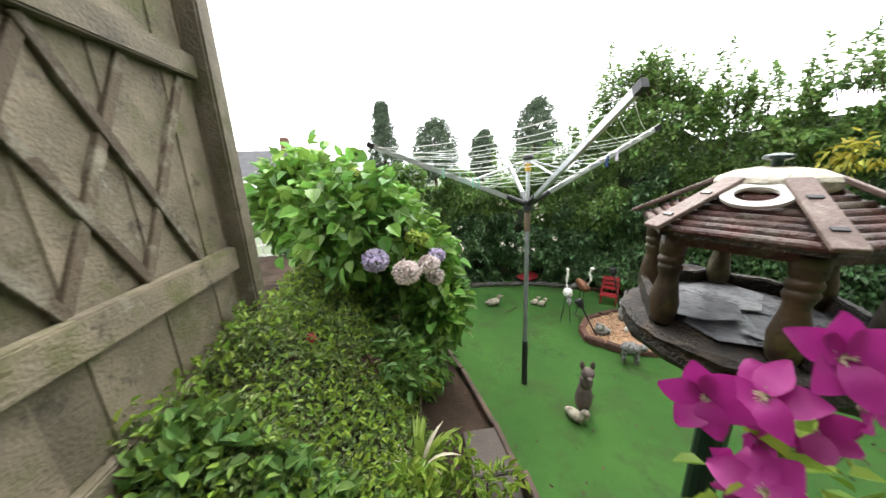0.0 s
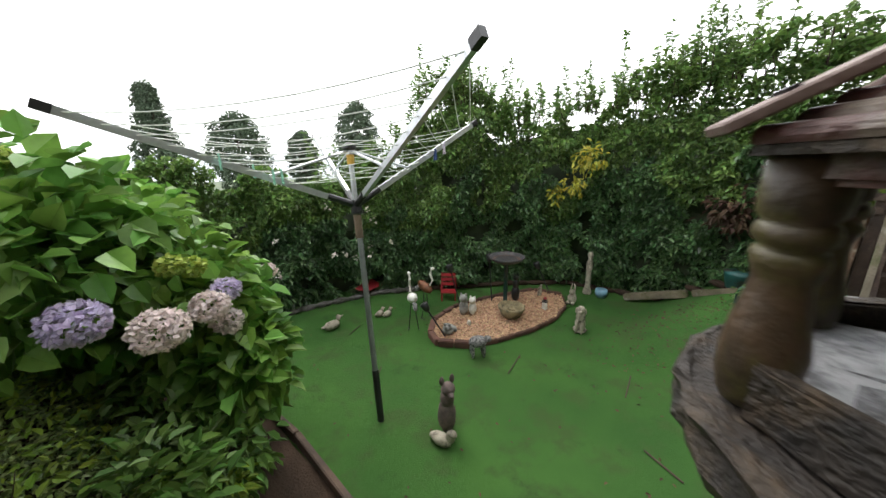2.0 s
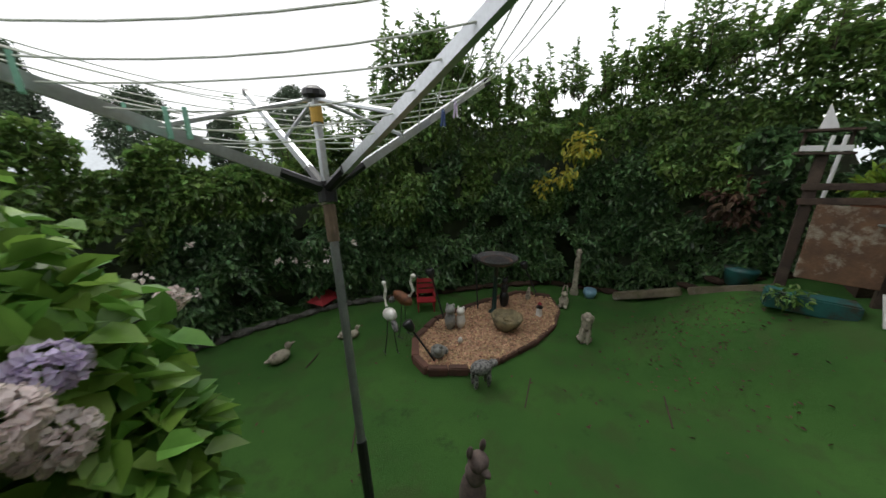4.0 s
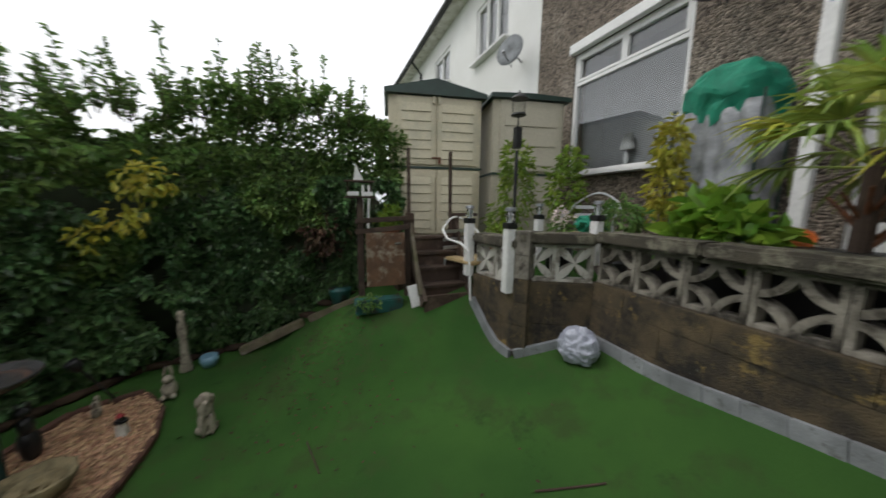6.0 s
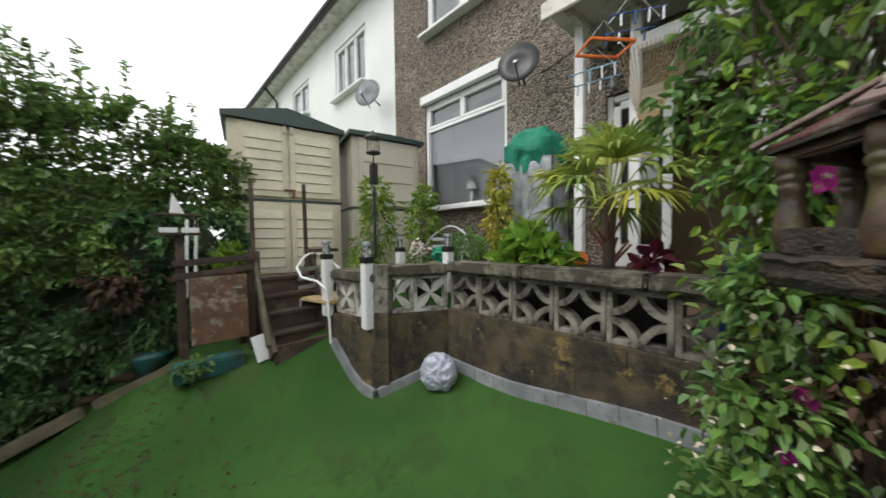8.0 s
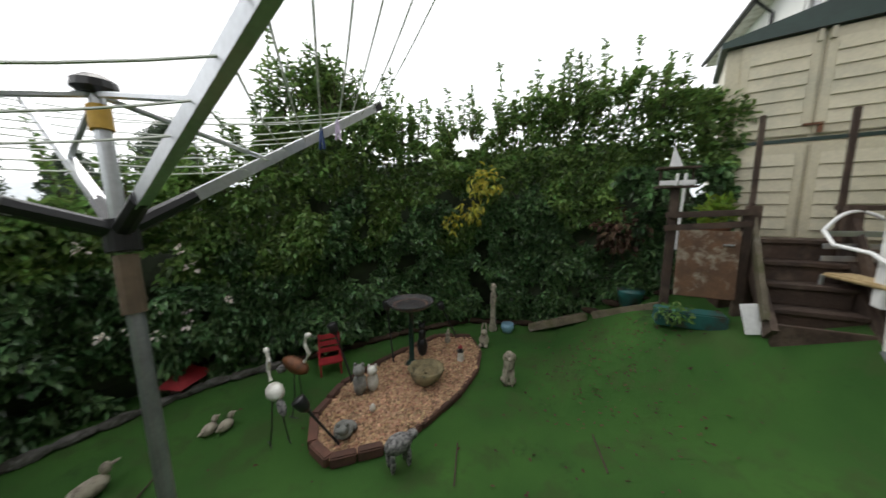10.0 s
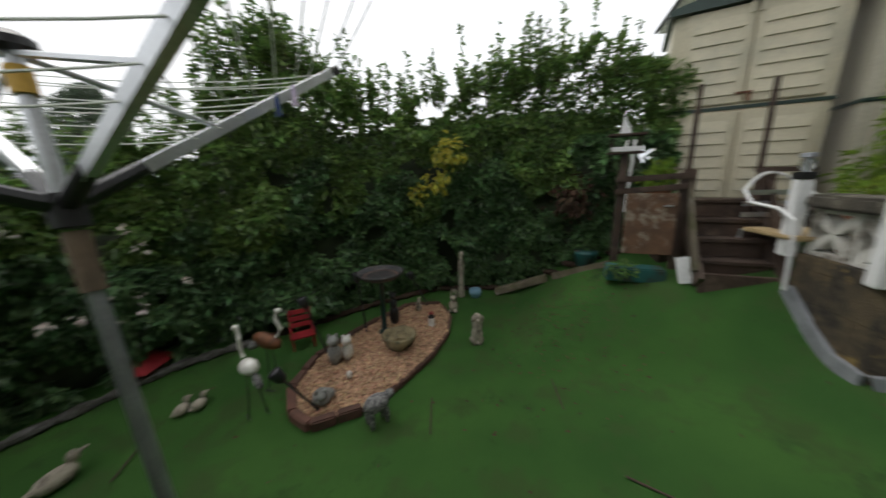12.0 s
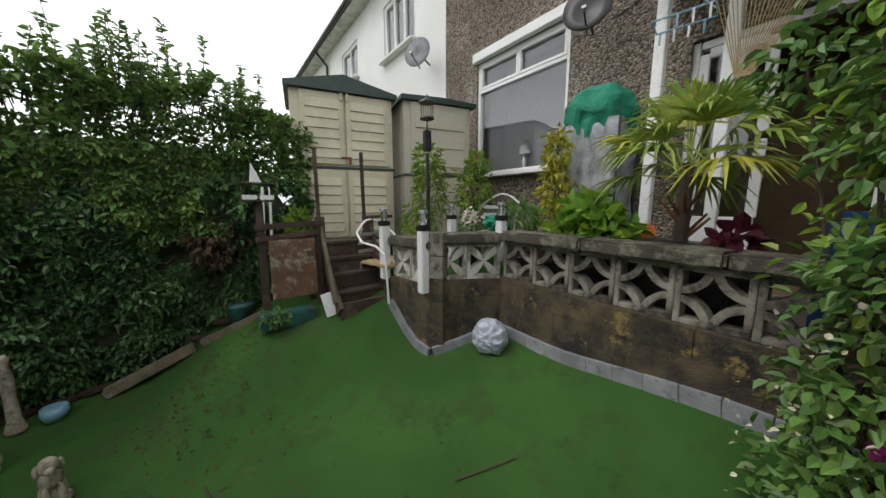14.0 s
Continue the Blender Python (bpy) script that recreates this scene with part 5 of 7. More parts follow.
def build_clematis():
    fl = [(-0.091, 0.776, 1.549, 70, 20, 150, 0.027), (-0.065, 0.765, 1.511, 60, -30, 100, 0.027), (-0.080, 0.754, 1.470, 75, 10, 170, 0.027), (-0.050, 0.788, 1.455, 40, 30, 60, 0.027), (-0.039, 0.746, 1.500, 80, 0, 120, 0.025), (-0.114, 0.780, 1.515, 80, -10, 200, 0.023), (-0.102, 0.769, 1.485, 65, 25, 130, 0.021), (-0.061, 0.754, 1.440, 85, -20, 190, 0.023)]
    for x, y, z, rx, ry, rz, r in fl:
        petal_flower("clematis_flower", x - 0.034, y, z + 0.08, rx, ry, rz, r * 1.1, "magenta clematis flower with pale stamens beside the bird table")
    t = thing("clematis_shoot", -0.089, 0.82, 1.16, "leafy clematis shoot reaching past the bird table", "climber")
    p, d = ball_points((-0.02, -0.04, 0.36), (0.05, 0.04, 0.06), 60, 0.6)
    part("foliage", leaf_mesh(p, d, 0.024, 0.55, 0.2), M_LIME, t)["kind"] = "stuff"
    bm = polytube(B(), [(0.1, 0.35, -0.5), (0.06, 0.2, 0.0), (0.0, 0.0, 0.3), (-0.02, -0.05, 0.4)], 0.0016, 5)
    part("stem_growth", bm, M_LIME, t)["kind"] = "stuff"
    far = [(-0.12, 1.28, 2.02, 60, 0, 160, 0.05), (-0.3, 1.33, 1.72, 70, 0, 150, 0.05), (0.02, 1.24, 2.1, 60, 30, 150, 0.045), (-0.33, 1.3, 1.12, 70, 0, 150, 0.035), (0.06, 1.22, 1.9, 80, 0, 170, 0.05), (-0.36, 1.28, 0.95, 70, 0, 150, 0.03)]
    for f in far:
        petal_flower("clematis_flower", *f, "magenta clematis flower on the overgrown trellis")
    cl = [(0.12, 0.1, 1.65, (0.25, 0.22, 0.28), 620), (0.36, 0.1, 1.95, (0.3, 0.22, 0.25), 760), (-0.08, 0.05, 1.25, (0.2, 0.2, 0.24), 520), (0.05, 0.15, 1.0, (0.2, 0.18, 0.2), 380), (-0.08, -0.02, 0.78, (0.17, 0.16, 0.2), 420), (-0.1, -0.05, 0.42, (0.18, 0.16, 0.2), 420), (-0.02, -0.08, 0.12, (0.27, 0.22, 0.2), 620), (0.55, 0.1, 2.12, (0.35, 0.25, 0.22), 620), (0.3, 0.05, 1.3, (0.2, 0.15, 0.16), 260), (-0.32, 0.12, 1.45, (0.16, 0.12, 0.14), 160), (-0.2, 0.1, 1.72, (0.16, 0.14, 0.12), 160)]
    c = shrub("clematis", -0.3, 1.42, 0.6, "large clematis climber tumbling over the wall end", "climber", cl, M_CLEM, 0.05, 0.58, 0.5)
    p, d = ball_points((0.05, 0.05, 1.2), (0.36, 0.24, 0.95), 900, 0.5)
    part("young_leaf_growth", leaf_mesh(p, d, 0.05, 0.55, 0.3), M_LIME, c)["kind"] = "stuff"
    for cc, rr, kk in (((0.15, 0.2, 0.9), (0.26, 0.15, 0.4), 700), ((0.16, -0.02, 1.62), (0.08, 0.1, 0.32), 240), ((0.1, 0.0, 0.55), (0.3, 0.15, 0.25), 420)):
        p, d = ball_points(cc, rr, kk, 0.7)
        part("withered_growth", leaf_mesh(p, d, 0.048, 0.5, 0.8), M_DEAD, c, "brown withered clematis leaves")["kind"] = "stuff"
    p, d = ball_points((-0.05, -0.1, 0.3), (0.3, 0.2, 0.45), 190, 0.2)
    part("bud_growth", leaf_mesh(p, d, 0.02, 0.8, 0.0), M_CREAMPETAL, c, "small cream buds")["kind"] = "stuff"
    bm = B()
    for i in range(16):
        x0, y0 = random.uniform(-0.15, 0.25), random.uniform(0.0, 0.2)
        polytube(bm, [(x0, y0, 0), (x0 + random.uniform(-0.1, 0.1), y0, 0.6), (x0 + random.uniform(-0.2, 0.25), y0 - 0.05, 1.2), (x0 + random.uniform(-0.25, 0.45), y0 - 0.1, 1.9)], 0.004, 5)
    part("vine_growth", bm, M_TWIG, c)["kind"] = "stuff"
    # dark tangle and wall end behind
    t = thing("tangled_shrub", 0.2, 1.75, 0.62, "dark tangled shrub at the end of the terrace wall", "shrub")
    ps, ns = [], []
    for a in ((0.0, 0.0, 0.4, (0.3, 0.22, 0.5), 700), (0.3, 0.1, 0.9, (0.3, 0.25, 0.5), 600), (0.45, 0.05, 0.4, (0.35, 0.25, 0.5), 600)):
        p, d = ball_points(a[:3], a[3], a[4], 0.7)
        ps.append(p)
        ns.append(d)
    part("foliage", leaf_mesh(np.concatenate(ps), np.concatenate(ns), 0.07, 0.55, 0.5), M_HEDGE, t)["kind"] = "stuff"
    bm = B()
    for i in range(14):
        tube(bm, (random.uniform(-0.1, 0.4), random.uniform(-0.1, 0.1), 0), (random.uniform(-0.3, 0.6), random.uniform(-0.2, 0.2), random.uniform(0.6, 1.5)), 0.012, 0.004, 5)
    part("stem_growth", bm, M_TWIG, t)["kind"] = "stuff"
    bm = tube(B(), (-0.1, 1.5, 1.4), (0.12, 1.55, 1.08), 0.022, 0.022, 10)
    tagged(part("handrail", bm, M_WHITE), "white tubular handrail by the garden path", "handrail")
    bm = tube(B(), (-0.05, 1.62, 0.6), (-0.06, 1.62, 1.36), 0.022, 0.022, 10)
    tagged(part("rail_post", bm, M_WHITE), "white upright post of the handrail", "post")
    bm = tube(B(), (0.0, 1.42, 0.55), (-0.07, 1.5, 1.2), 0.012, 0.012, 8)
    tagged(part("garden_cane", bm, M_TEAL), "green plastic plant cane leaning by the wall", "cane")
    bm = lathe(B(), [(0.05, 0), (0.06, 0.05), (0.045, 0.09), (0.06, 0.13), (0.05, 0.15)], 14, Matrix.Translation((-0.07, 1.4, lawn_z(-0.07, 1.4))))
    tagged(part("stone_pot", bm, M_STONE, smooth=True), "small pale carved stone pot on the ground", "pot")


build_clematis()

# ---- sheds and steps ----
def build_shed(a, b, z0, z1, depth, label, mat_wall, doors=True, peak=0.12):
    ln, ang = math.dist(a, b), math.degrees(math.atan2(b[1] - a[1], b[0] - a[0]))
    t = thing("garden_shed", a[0], a[1], z0, label, "shed", rz=ang, group="plastic sheds by the house")
    h = z1 - z0
    bm = B()
    box(bm, (ln / 2, depth / 2 + 0.03, h / 2), (ln, depth, h), bev=0.01)
    part("body", bm, mat_wall, t)
    bm = B()
    for zc in (h * 0.49,):
        box(bm, (ln / 2, depth / 2 + 0.03, zc), (ln + 0.03, depth + 0.03, 0.03), bev=0.004)
    part("green_band", bm, M_GREENTRIM, t, "dark green joint strip")
    v = [(-0.05, -0.05, h), (ln + 0.05, -0.05, h), (ln + 0.05, depth + 0.1, h), (-0.05, depth + 0.1, h), (ln / 2, -0.05, h + peak), (ln / 2, depth + 0.1, h + peak)]
    v += [(x, y, z - 0.05) for x, y, z in v[:4]]
    part("roof", (v, [], [(0, 4, 5, 3), (4, 1, 2, 5), (0, 1, 4), (2, 3, 5), (6, 7, 1, 0), (7, 8, 2, 1), (8, 9, 3, 2), (9, 6, 0, 3), (9, 8, 7, 6)]), M_GREENTRIM, t, "dark green shed roof")
    cols = [(0.1, ln / 2 - 0.012), (ln / 2 + 0.012, ln - 0.06)] if doors else [(0.08, ln - 0.06)]
    for ci_, (x0, x1) in enumerate(cols):
        for rz0, rz1 in ((0.03, h * 0.47), (h * 0.51, h - 0.06)):
            bm = B()
            box(bm, ((x0 + x1) / 2, 0.012, (rz0 + rz1) / 2), (x1 - x0, 0.035, rz1 - rz0), bev=0.008)
            d = part("door_panel", bm, mat_wall, t)
            n = 6 if doors else 3
            for i in range(n):
                zc = rz0 + 0.07 + (rz1 - rz0 - 0.14) * (i + 0.5) / n
                bm = B()
                hh = (rz1 - rz0 - 0.14) / n
                vs = [((x0 + 0.06), -0.006, zc - hh / 2), (x1 - 0.06, -0.006, zc - hh / 2), (x1 - 0.06, -0.0062, zc + hh / 2 - 0.008), (x0 + 0.06, -0.0062, zc + hh / 2 - 0.008), (x0 + 0.06, -0.022, zc - hh / 2 + 0.004), (x1 - 0.06, -0.022, zc - hh / 2 + 0.004)]
                part("louvre", (vs, [], [(0, 1, 5, 4), (4, 5, 2, 3), (0, 4, 3), (1, 2, 5), (0, 3, 2, 1)]), mat_wall, d)
    if doors:
        bm = B()
        box(bm, (ln / 2, -0.02, h * 0.555), (0.12, 0.02, 0.022), bev=0.003)
        box(bm, (ln / 2 + 0.04, -0.025, h * 0.53), (0.03, 0.02, 0.06), bev=0.003)
        part("latch", bm, M_RUST, t, "rusty hasp and padlock")
        bm = B()
        for s in (-1, 1):
            box(bm, (ln / 2 + s * 0.035, -0.015, h - 0.1), (0.03, 0.03, 0.09), bev=0.004)
        part("catch", bm, mat_wall, t)


build_shed((-4.33, 0.70), (-4.1, 1.85), 1.16, 2.93, 0.9, "tall cream plastic garden shed with closed louvred doors", M_CREAM, True, 0.14)
build_shed((-3.97, 1.95), (-3.77, 2.88), 1.05, 2.93, 0.9, "plastic shed against the house, cream darkened as in shade", M_CREAMSHADE, False, 0.02)


def build_steps():
    t = thing("timber_deck", -4.0, 0.6, 0.4, "dark timber deck in front of the shed", "deck", kind="structure")
    for i in range(9):
        bm = B()
        box(bm, (0.0 + 0.0, 0.12 + i * 0.16, 0.74), (0.95, 0.152, 0.03), bev=0.004)
        part("plank", bm, M_WOODDARK, t)
    bm = B()
    box(bm, (0.0, 0.7, 0.36), (0.9, 1.36, 0.7))
    part("deck_base", bm, M_WOODDARK, t)
    s = thing("garden_steps", -3.05, 0.95, 0.6, "weathered dark wooden garden steps with handrails", "steps")
    zs = [0.22, 0.36, 0.49, 0.63]
    for i, z in enumerate(zs):
        x = -0.06 - i * 0.12
        bm = B()
        box(bm, (x - 0.02, 0, z), (0.17, 0.42, 0.028), bev=0.004)
        part("tread", bm, M_WOODDARK, s)
        bm = B()
        box(bm, (x - 0.02 + 0.05, 0, z - 0.07), (0.018, 0.4, 0.11), bev=0.003)
        part("riser", bm, M_WOODDARK, s)
    bm = B()
    box(bm, (0.05, 0, 0.07), (0.03, 0.44, 0.16), bev=0.004)
    part("riser", bm, M_WOODDARK, s)
    for sy in (-1, 1):
        bm = B()
        a, b = Vector((0.06, sy * 0.225, 0.08)), Vector((-0.5, sy * 0.225, 0.68))
        e = (b - a).to_track_quat("Z", "Y").to_euler()
        bmesh.ops.create_cube(bm, size=1, matrix=Matrix.LocRotScale((a + b) / 2, e, (0.035, 0.13, (b - a).length)))
        part("stringer", bm, M_WOODDARK, s)
        bm = B()
        a, b = Vector((0.04, sy * 0.25, 0.16)), Vector((-0.4, sy * 0.24, 0.86))
        e = (b - a).to_track_quat("Z", "Y").to_euler()
        bmesh.ops.create_cube(bm, size=1, matrix=Matrix.LocRotScale((a + b) / 2, e, (0.03, 0.06, (b - a).length)))
        part("handrail", bm, M_WOODOLD if sy < 0 else M_WOODDARK, s)
        bm = B()
        box(bm, (-0.36, sy * 0.24, 0.44), (0.07, 0.075, 0.88), bev=0.006)
        part("newel_post", bm, M_WOODDARK, s)
        bm = B()
        box(bm, (-0.45, sy * 0.225, 1.07), (0.03, 0.03, 0.88), rot=(0, -1.5, 0), bev=0.003)
        part("pole", bm, M_WOODDARK, s)
    bm = B()
    box(bm, (-0.5, 0.4, 0.86), (0.05, 0.34, 0.035), bev=0.004)
    part("top_rail", bm, M_WOODDARK, s)
    # old board panel with rails
    p = thing("board_panel", -3.3, 0.45, lawn_z(-3.3, 0.45), "old peeling brown board leaning on the deck rail", "panel")
    g = lawn_z(-3.3, 0.45)
    bm = B()
    box(bm, (0.0, 0.0, 1.05 - g), (0.025, 0.36, 0.5), rot=(0, -3, 0), bev=0.004)
    part("board", bm, M_PANEL, p)
    bm = B()
    box(bm, (0.02, 0.11, 1.2 - g), (0.012, 0.06, 0.012), bev=0.002)
    part("bolt", bm, M_ALU, p, "bright metal bolt")
    r = thing("deck_rail", -3.36, 0.45, lawn_z(-3.36, 0.45), "dark timber rail beside the garden steps", "rail")
    for y, top in ((-0.22, 1.62), (0.22, 1.42)):
        bm = B()
        box(bm, (0, y, (top - g) / 2), (0.06, 0.055, top - g), rot=(0, 0, 0), bev=0.005)
        part("post", bm, M_WOODDARK, r)
    for z in (1.33, 1.42):
        bm = B()
        box(bm, (0.035, -0.02, z - g), (0.03, 0.5, 0.045), rot=(5 if z < 1.4 else 3, 0, 0), bev=0.004)
        part("rail", bm, M_WOODDARK, r)
    b = thing("bird_feeder_table", -3.36, 0.23, 1.62, "small wooden bird feeder table with white sail ornament", "bird table")
    for y in (-0.06, 0.06):
        bm = B()
        box(bm, (0.05, y, 0.03), (0.012, 0.1, 0.035), bev=0.002)
        part("white_plank", bm, M_WHITE, b)
    for z in (0.0, 0.14):
        bm = B()
        box(bm, (0, 0, z), (0.14, 0.26, 0.015), bev=0.003)
        part("shelf", bm, M_WOODDARK, b)
    for y in (-0.1, 0.1):
        bm = B()
        box(bm, (0, y, 0.07), (0.015, 0.015, 0.13))
        part("upright", bm, M_WOODDARK, b)
    v = [(0, -0.05, 0.15), (0, 0.035, 0.15), (0, -0.03, 0.3), (0.012, -0.05, 0.15), (0.012, 0.035, 0.15), (0.012, -0.03, 0.3)]
    part("sail", (v, [], [(0, 2, 1), (3, 4, 5), (0, 1, 4, 3), (1, 2, 5, 4), (2, 0, 3, 5)]), M_WHITE, b)
    bm = B()
    box(bm, (-3.08, 0.66, lawn_z(-3.08, 0.66) + 0.1), (0.015, 0.09, 0.2), rot=(10, -14, 0), bev=0.002)
    tagged(part("white_tile", bm, M_WHITE), "white tile leaning against the garden steps", "tile")
    for k, (y, m, w) in enumerate(((0.36, M_TEAL, 0.42),)):
        tr = thing("planter_trough", -3.2, y, lawn_z(-3.2, y), "plastic planter trough with straggly plants", "planter", group="planters under the hedge")
        bm = B()
        box(bm, (0, 0, 0.06), (0.15, w, 0.12), bev=0.01)
        part("trough", bm, m, tr)
        p_, d_ = ball_points((0.06, -0.1, 0.1), (0.09, w * 0.3, 0.07), 160, 0.7)
        part("foliage", leaf_mesh(p_, d_, 0.04, 0.5, 0.4), M_CLEM if k == 0 else M_GOLD, tr)["kind"] = "stuff"
    bm = B()
    lathe(bm, [(0.09, 0), (0.12, 0.14), (0.125, 0.16)], 16, Matrix.Translation((-3.92, 0.06, lawn_z(-3.92, 0.06))))
    tagged(part("plant_pot", bm, M_TEAL, smooth=True), "teal plastic plant pot under the hedge", "pot")
    for x, y, m, lab in ((-3.85, 0.45, M_TERRA, "terracotta pot with a leafy plant on the deck"),):
        q = thing("potted_plant", x + 0.2, y + 0.12, 1.16, lab, "potted plant")
        bm = lathe(B(), [(0.07, 0), (0.1, 0.13), (0.11, 0.15)], 16)
        part("pot", bm, m, q, smooth=True)
        p_, d_ = ball_points((0, 0, 0.25), (0.12, 0.12, 0.12), 200, 0.6)
        part("foliage", leaf_mesh(p_, d_, 0.07, 0.3, -0.3), M_LIME, q)["kind"] = "stuff"
    for y in (0.28, 0.34):
        bm = tube(B(), (-3.7, y, 1.1), (-3.75, y + 0.03, 1.75), 0.012, 0.012, 6)
        tagged(part("white_pole", bm, M_WHITE), "thin white pole leaning by the shed", "pole")
    # half-round edging planks under the hedge
    for (x0, y0), (x1, y1) in (((-4.0, -0.95), (-4.02, -0.3)), ((-4.0, -0.28), (-3.62, 0.3))):
        bm = B()
        za, zb = lawn_z(x0, y0), lawn_z(x1, y1)
        d = math.dist((x0, y0), (x1, y1))
        box(bm, ((x0 + x1) / 2, (y0 + y1) / 2, (za + zb) / 2 + 0.03), (d, 0.09, 0.08), rot=(0, -math.degrees(math.atan2(zb - za, d)), math.degrees(math.atan2(y1 - y0, x1 - x0))), bev=0.01)
        tagged(part("sleeper", bm, M_WOODOLD), "grey weathered timber edging along the lawn", "edging")


M_PANEL = mat("peeling_brown_board", (0.16, 0.085, 0.045), 0.8, (0.09, 0.05, 0.03), scale=9, fine=60, bump=0.3, stain=(0.3, 0.26, 0.2), stain_scale=7)
build_steps()


def tube_chair(x, y, z, rz, label, cushion):
    t = thing("garden_chair", x, y, z, label, "chair", rz=rz)
    for s in (-1, 1):
        pts = [(0.24, s * 0.22, 0), (0.22, s * 0.22, 0.3), (0.2, s * 0.22, 0.44), (0.1, s * 0.23, 0.5), (-0.1, s * 0.23, 0.52), (-0.2, s * 0.21, 0.6)]
        part("side_frame", polytube(B(), pts, 0.011, 8), M_ALU if cushion else M_WHITE, t)
        part("leg", polytube(B(), [(-0.2, s * 0.2, 0), (-0.17, s * 0.2, 0.32)], 0.011, 8), M_ALU, t)
    arc = [(-0.2 - 0.06 * math.sin(math.pi * i / 10), 0.21 - 0.42 * i / 10, 0.6 + 0.12 * math.sin(math.pi * i / 10)) for i in range(11)]
    part("back_rail", polytube(B(), arc, 0.011, 8), M_ALU if cushion else M_WHITE, t)
    bm = B()
    box(bm, (0.02, 0, 0.32), (0.4, 0.4, 0.03), bev=0.01)
    part("seat", bm, M_WICKER, t)
    for i in range(3):
        bm = B()
        box(bm, (-0.2, 0, 0.42 + i * 0.08), (0.012, 0.4, 0.035), bev=0.003)
        part("back_slat", bm, M_ALU, t)
    if cushion:
        c = thing("teal_cloth", x, y, z + 0.36, "crumpled teal netting lying on the chair", "cloth")
        part("cloth", blob(B(), (0.02, 0, 0.06), (0.14, 0.15, 0.08), sub=3, amp=0.5, freq=3), M_NETGREEN, c)


tube_chair(-3.13, 1.26, lawn_z(-3.05, 1.2) - 0.07, 15, "white tubular garden chair with wicker seat by the steps", False)
tube_chair(-2.65, 2.25, 0.98, -60, "aluminium bistro chair on the terrace", True)

# ---- gravel island and ornaments ----
def build_gravel():
    ring = [(-1.78, -1.97), (-1.6, -1.78), (-1.56, -1.6), (-1.78, -1.38), (-2.05, -1.27), (-2.45, -1.18), (-2.85, -1.17), (-3.2, -1.26), (-3.45, -1.46), (-3.3, -1.8), (-2.68, -2.0), (-2.15, -2.08)]
    cx, cy = sum(p[0] for p in ring) / 12, sum(p[1] for p in ring) / 12
    v = [(cx, cy, 0.05)] + [(x, y, 0.035) for x, y in ring]
    t = part("gravel_bed", (v, [], [(0, i + 1, (i + 1) % 12 + 1) for i in range(12)]), M_GRAVEL)
    tagged(t, "oval island bed of golden gravel edged with bricks", "gravel bed", kind="structure")

    def inside(x, y):
        c = False
        for i in range(12):
            (x0, y0), (x1, y1) = ring[i], ring[i - 1]
            if (y0 > y) != (y1 > y) and x < (x1 - x0) * (y - y0) / (y1 - y0) + x0:
                c = not c
        return c

    vs, fs = [], []
    oct_ = np.array([(1, 0, 0), (-1, 0, 0), (0, 1, 0), (0, -1, 0), (0, 0, 1), (0, 0, -1)], float)
    tri_ = [(0, 2, 4), (2, 1, 4), (1, 3, 4), (3, 0, 4)]
    k = 0
    while k < 5200:
        x, y = random.uniform(-3.5, -1.5), random.uniform(-2.1, -1.1)
        if not inside(x, y):
            continue
        a = random.uniform(0, 6.28)
        s = np.array([random.uniform(0.01, 0.02), random.uniform(0.007, 0.014), random.uniform(0.005, 0.01)])
        p = oct_ * s
        c, sn = math.cos(a), math.sin(a)
        p = np.column_stack([p[:, 0] * c - p[:, 1] * sn, p[:, 0] * sn + p[:, 1] * c, p[:, 2] + p[:, 0] * random.uniform(-0.4, 0.4)])
        p += (x, y, 0.046 + random.uniform(-0.003, 0.006))
        b = len(vs)
        vs += p.tolist()
        fs += [tuple(b + q for q in f) for f in tri_]
        k += 1
    g = part("gravel", (vs, [], fs), M_GRAVEL)
    tagged(g, "loose golden and rust-brown gravel in the island bed", "gravel", kind="stuff")
    for i in range(12):
        (x0, y0), (x1, y1) = ring[i], ring[(i + 1) % 12]
        d = math.dist((x0, y0), (x1, y1))
        n = max(1, round(d / 0.2))
        for j in range(n):
            u = (j + 0.5) / n
            bm = B()
            low = 3 <= i <= 7
            box(bm, (x0 + (x1 - x0) * u, y0 + (y1 - y0) * u, 0.025 if low else 0.035), (d / n - 0.006, 0.035 if low else 0.06, 0.05 if low else 0.07), rot=(random.uniform(-4, 4), random.uniform(-4, 4), math.degrees(math.atan2(y1 - y0, x1 - x0))), bev=0.008)
            part("brick", bm, M_BRICKRED, t)


build_gravel()


def statue(name, x, y, label, category, shapes, material, rz=0, z=None, grow=1.0):
    """One plain carved mesh from overlapping rounded masses: (centre, radii, rotation)."""
    bm = B()
    for c, r, rot in shapes:
        blob(bm, c, r, rot, sub=3, amp=0.12, freq=4, seed=len(name) + c[2] * 10)
    zz = lawn_z(x, y) if z is None else z
    low = min(v.co.z for v in bm.verts)
    for v in bm.verts:
        v.co.z -= low
        v.co *= grow
    ob = part(name, bm, material, smooth=True)
    ob.matrix_basis = pose(x, y, zz - 0.002, 0, 0, rz)
    return tagged(ob, label, category)


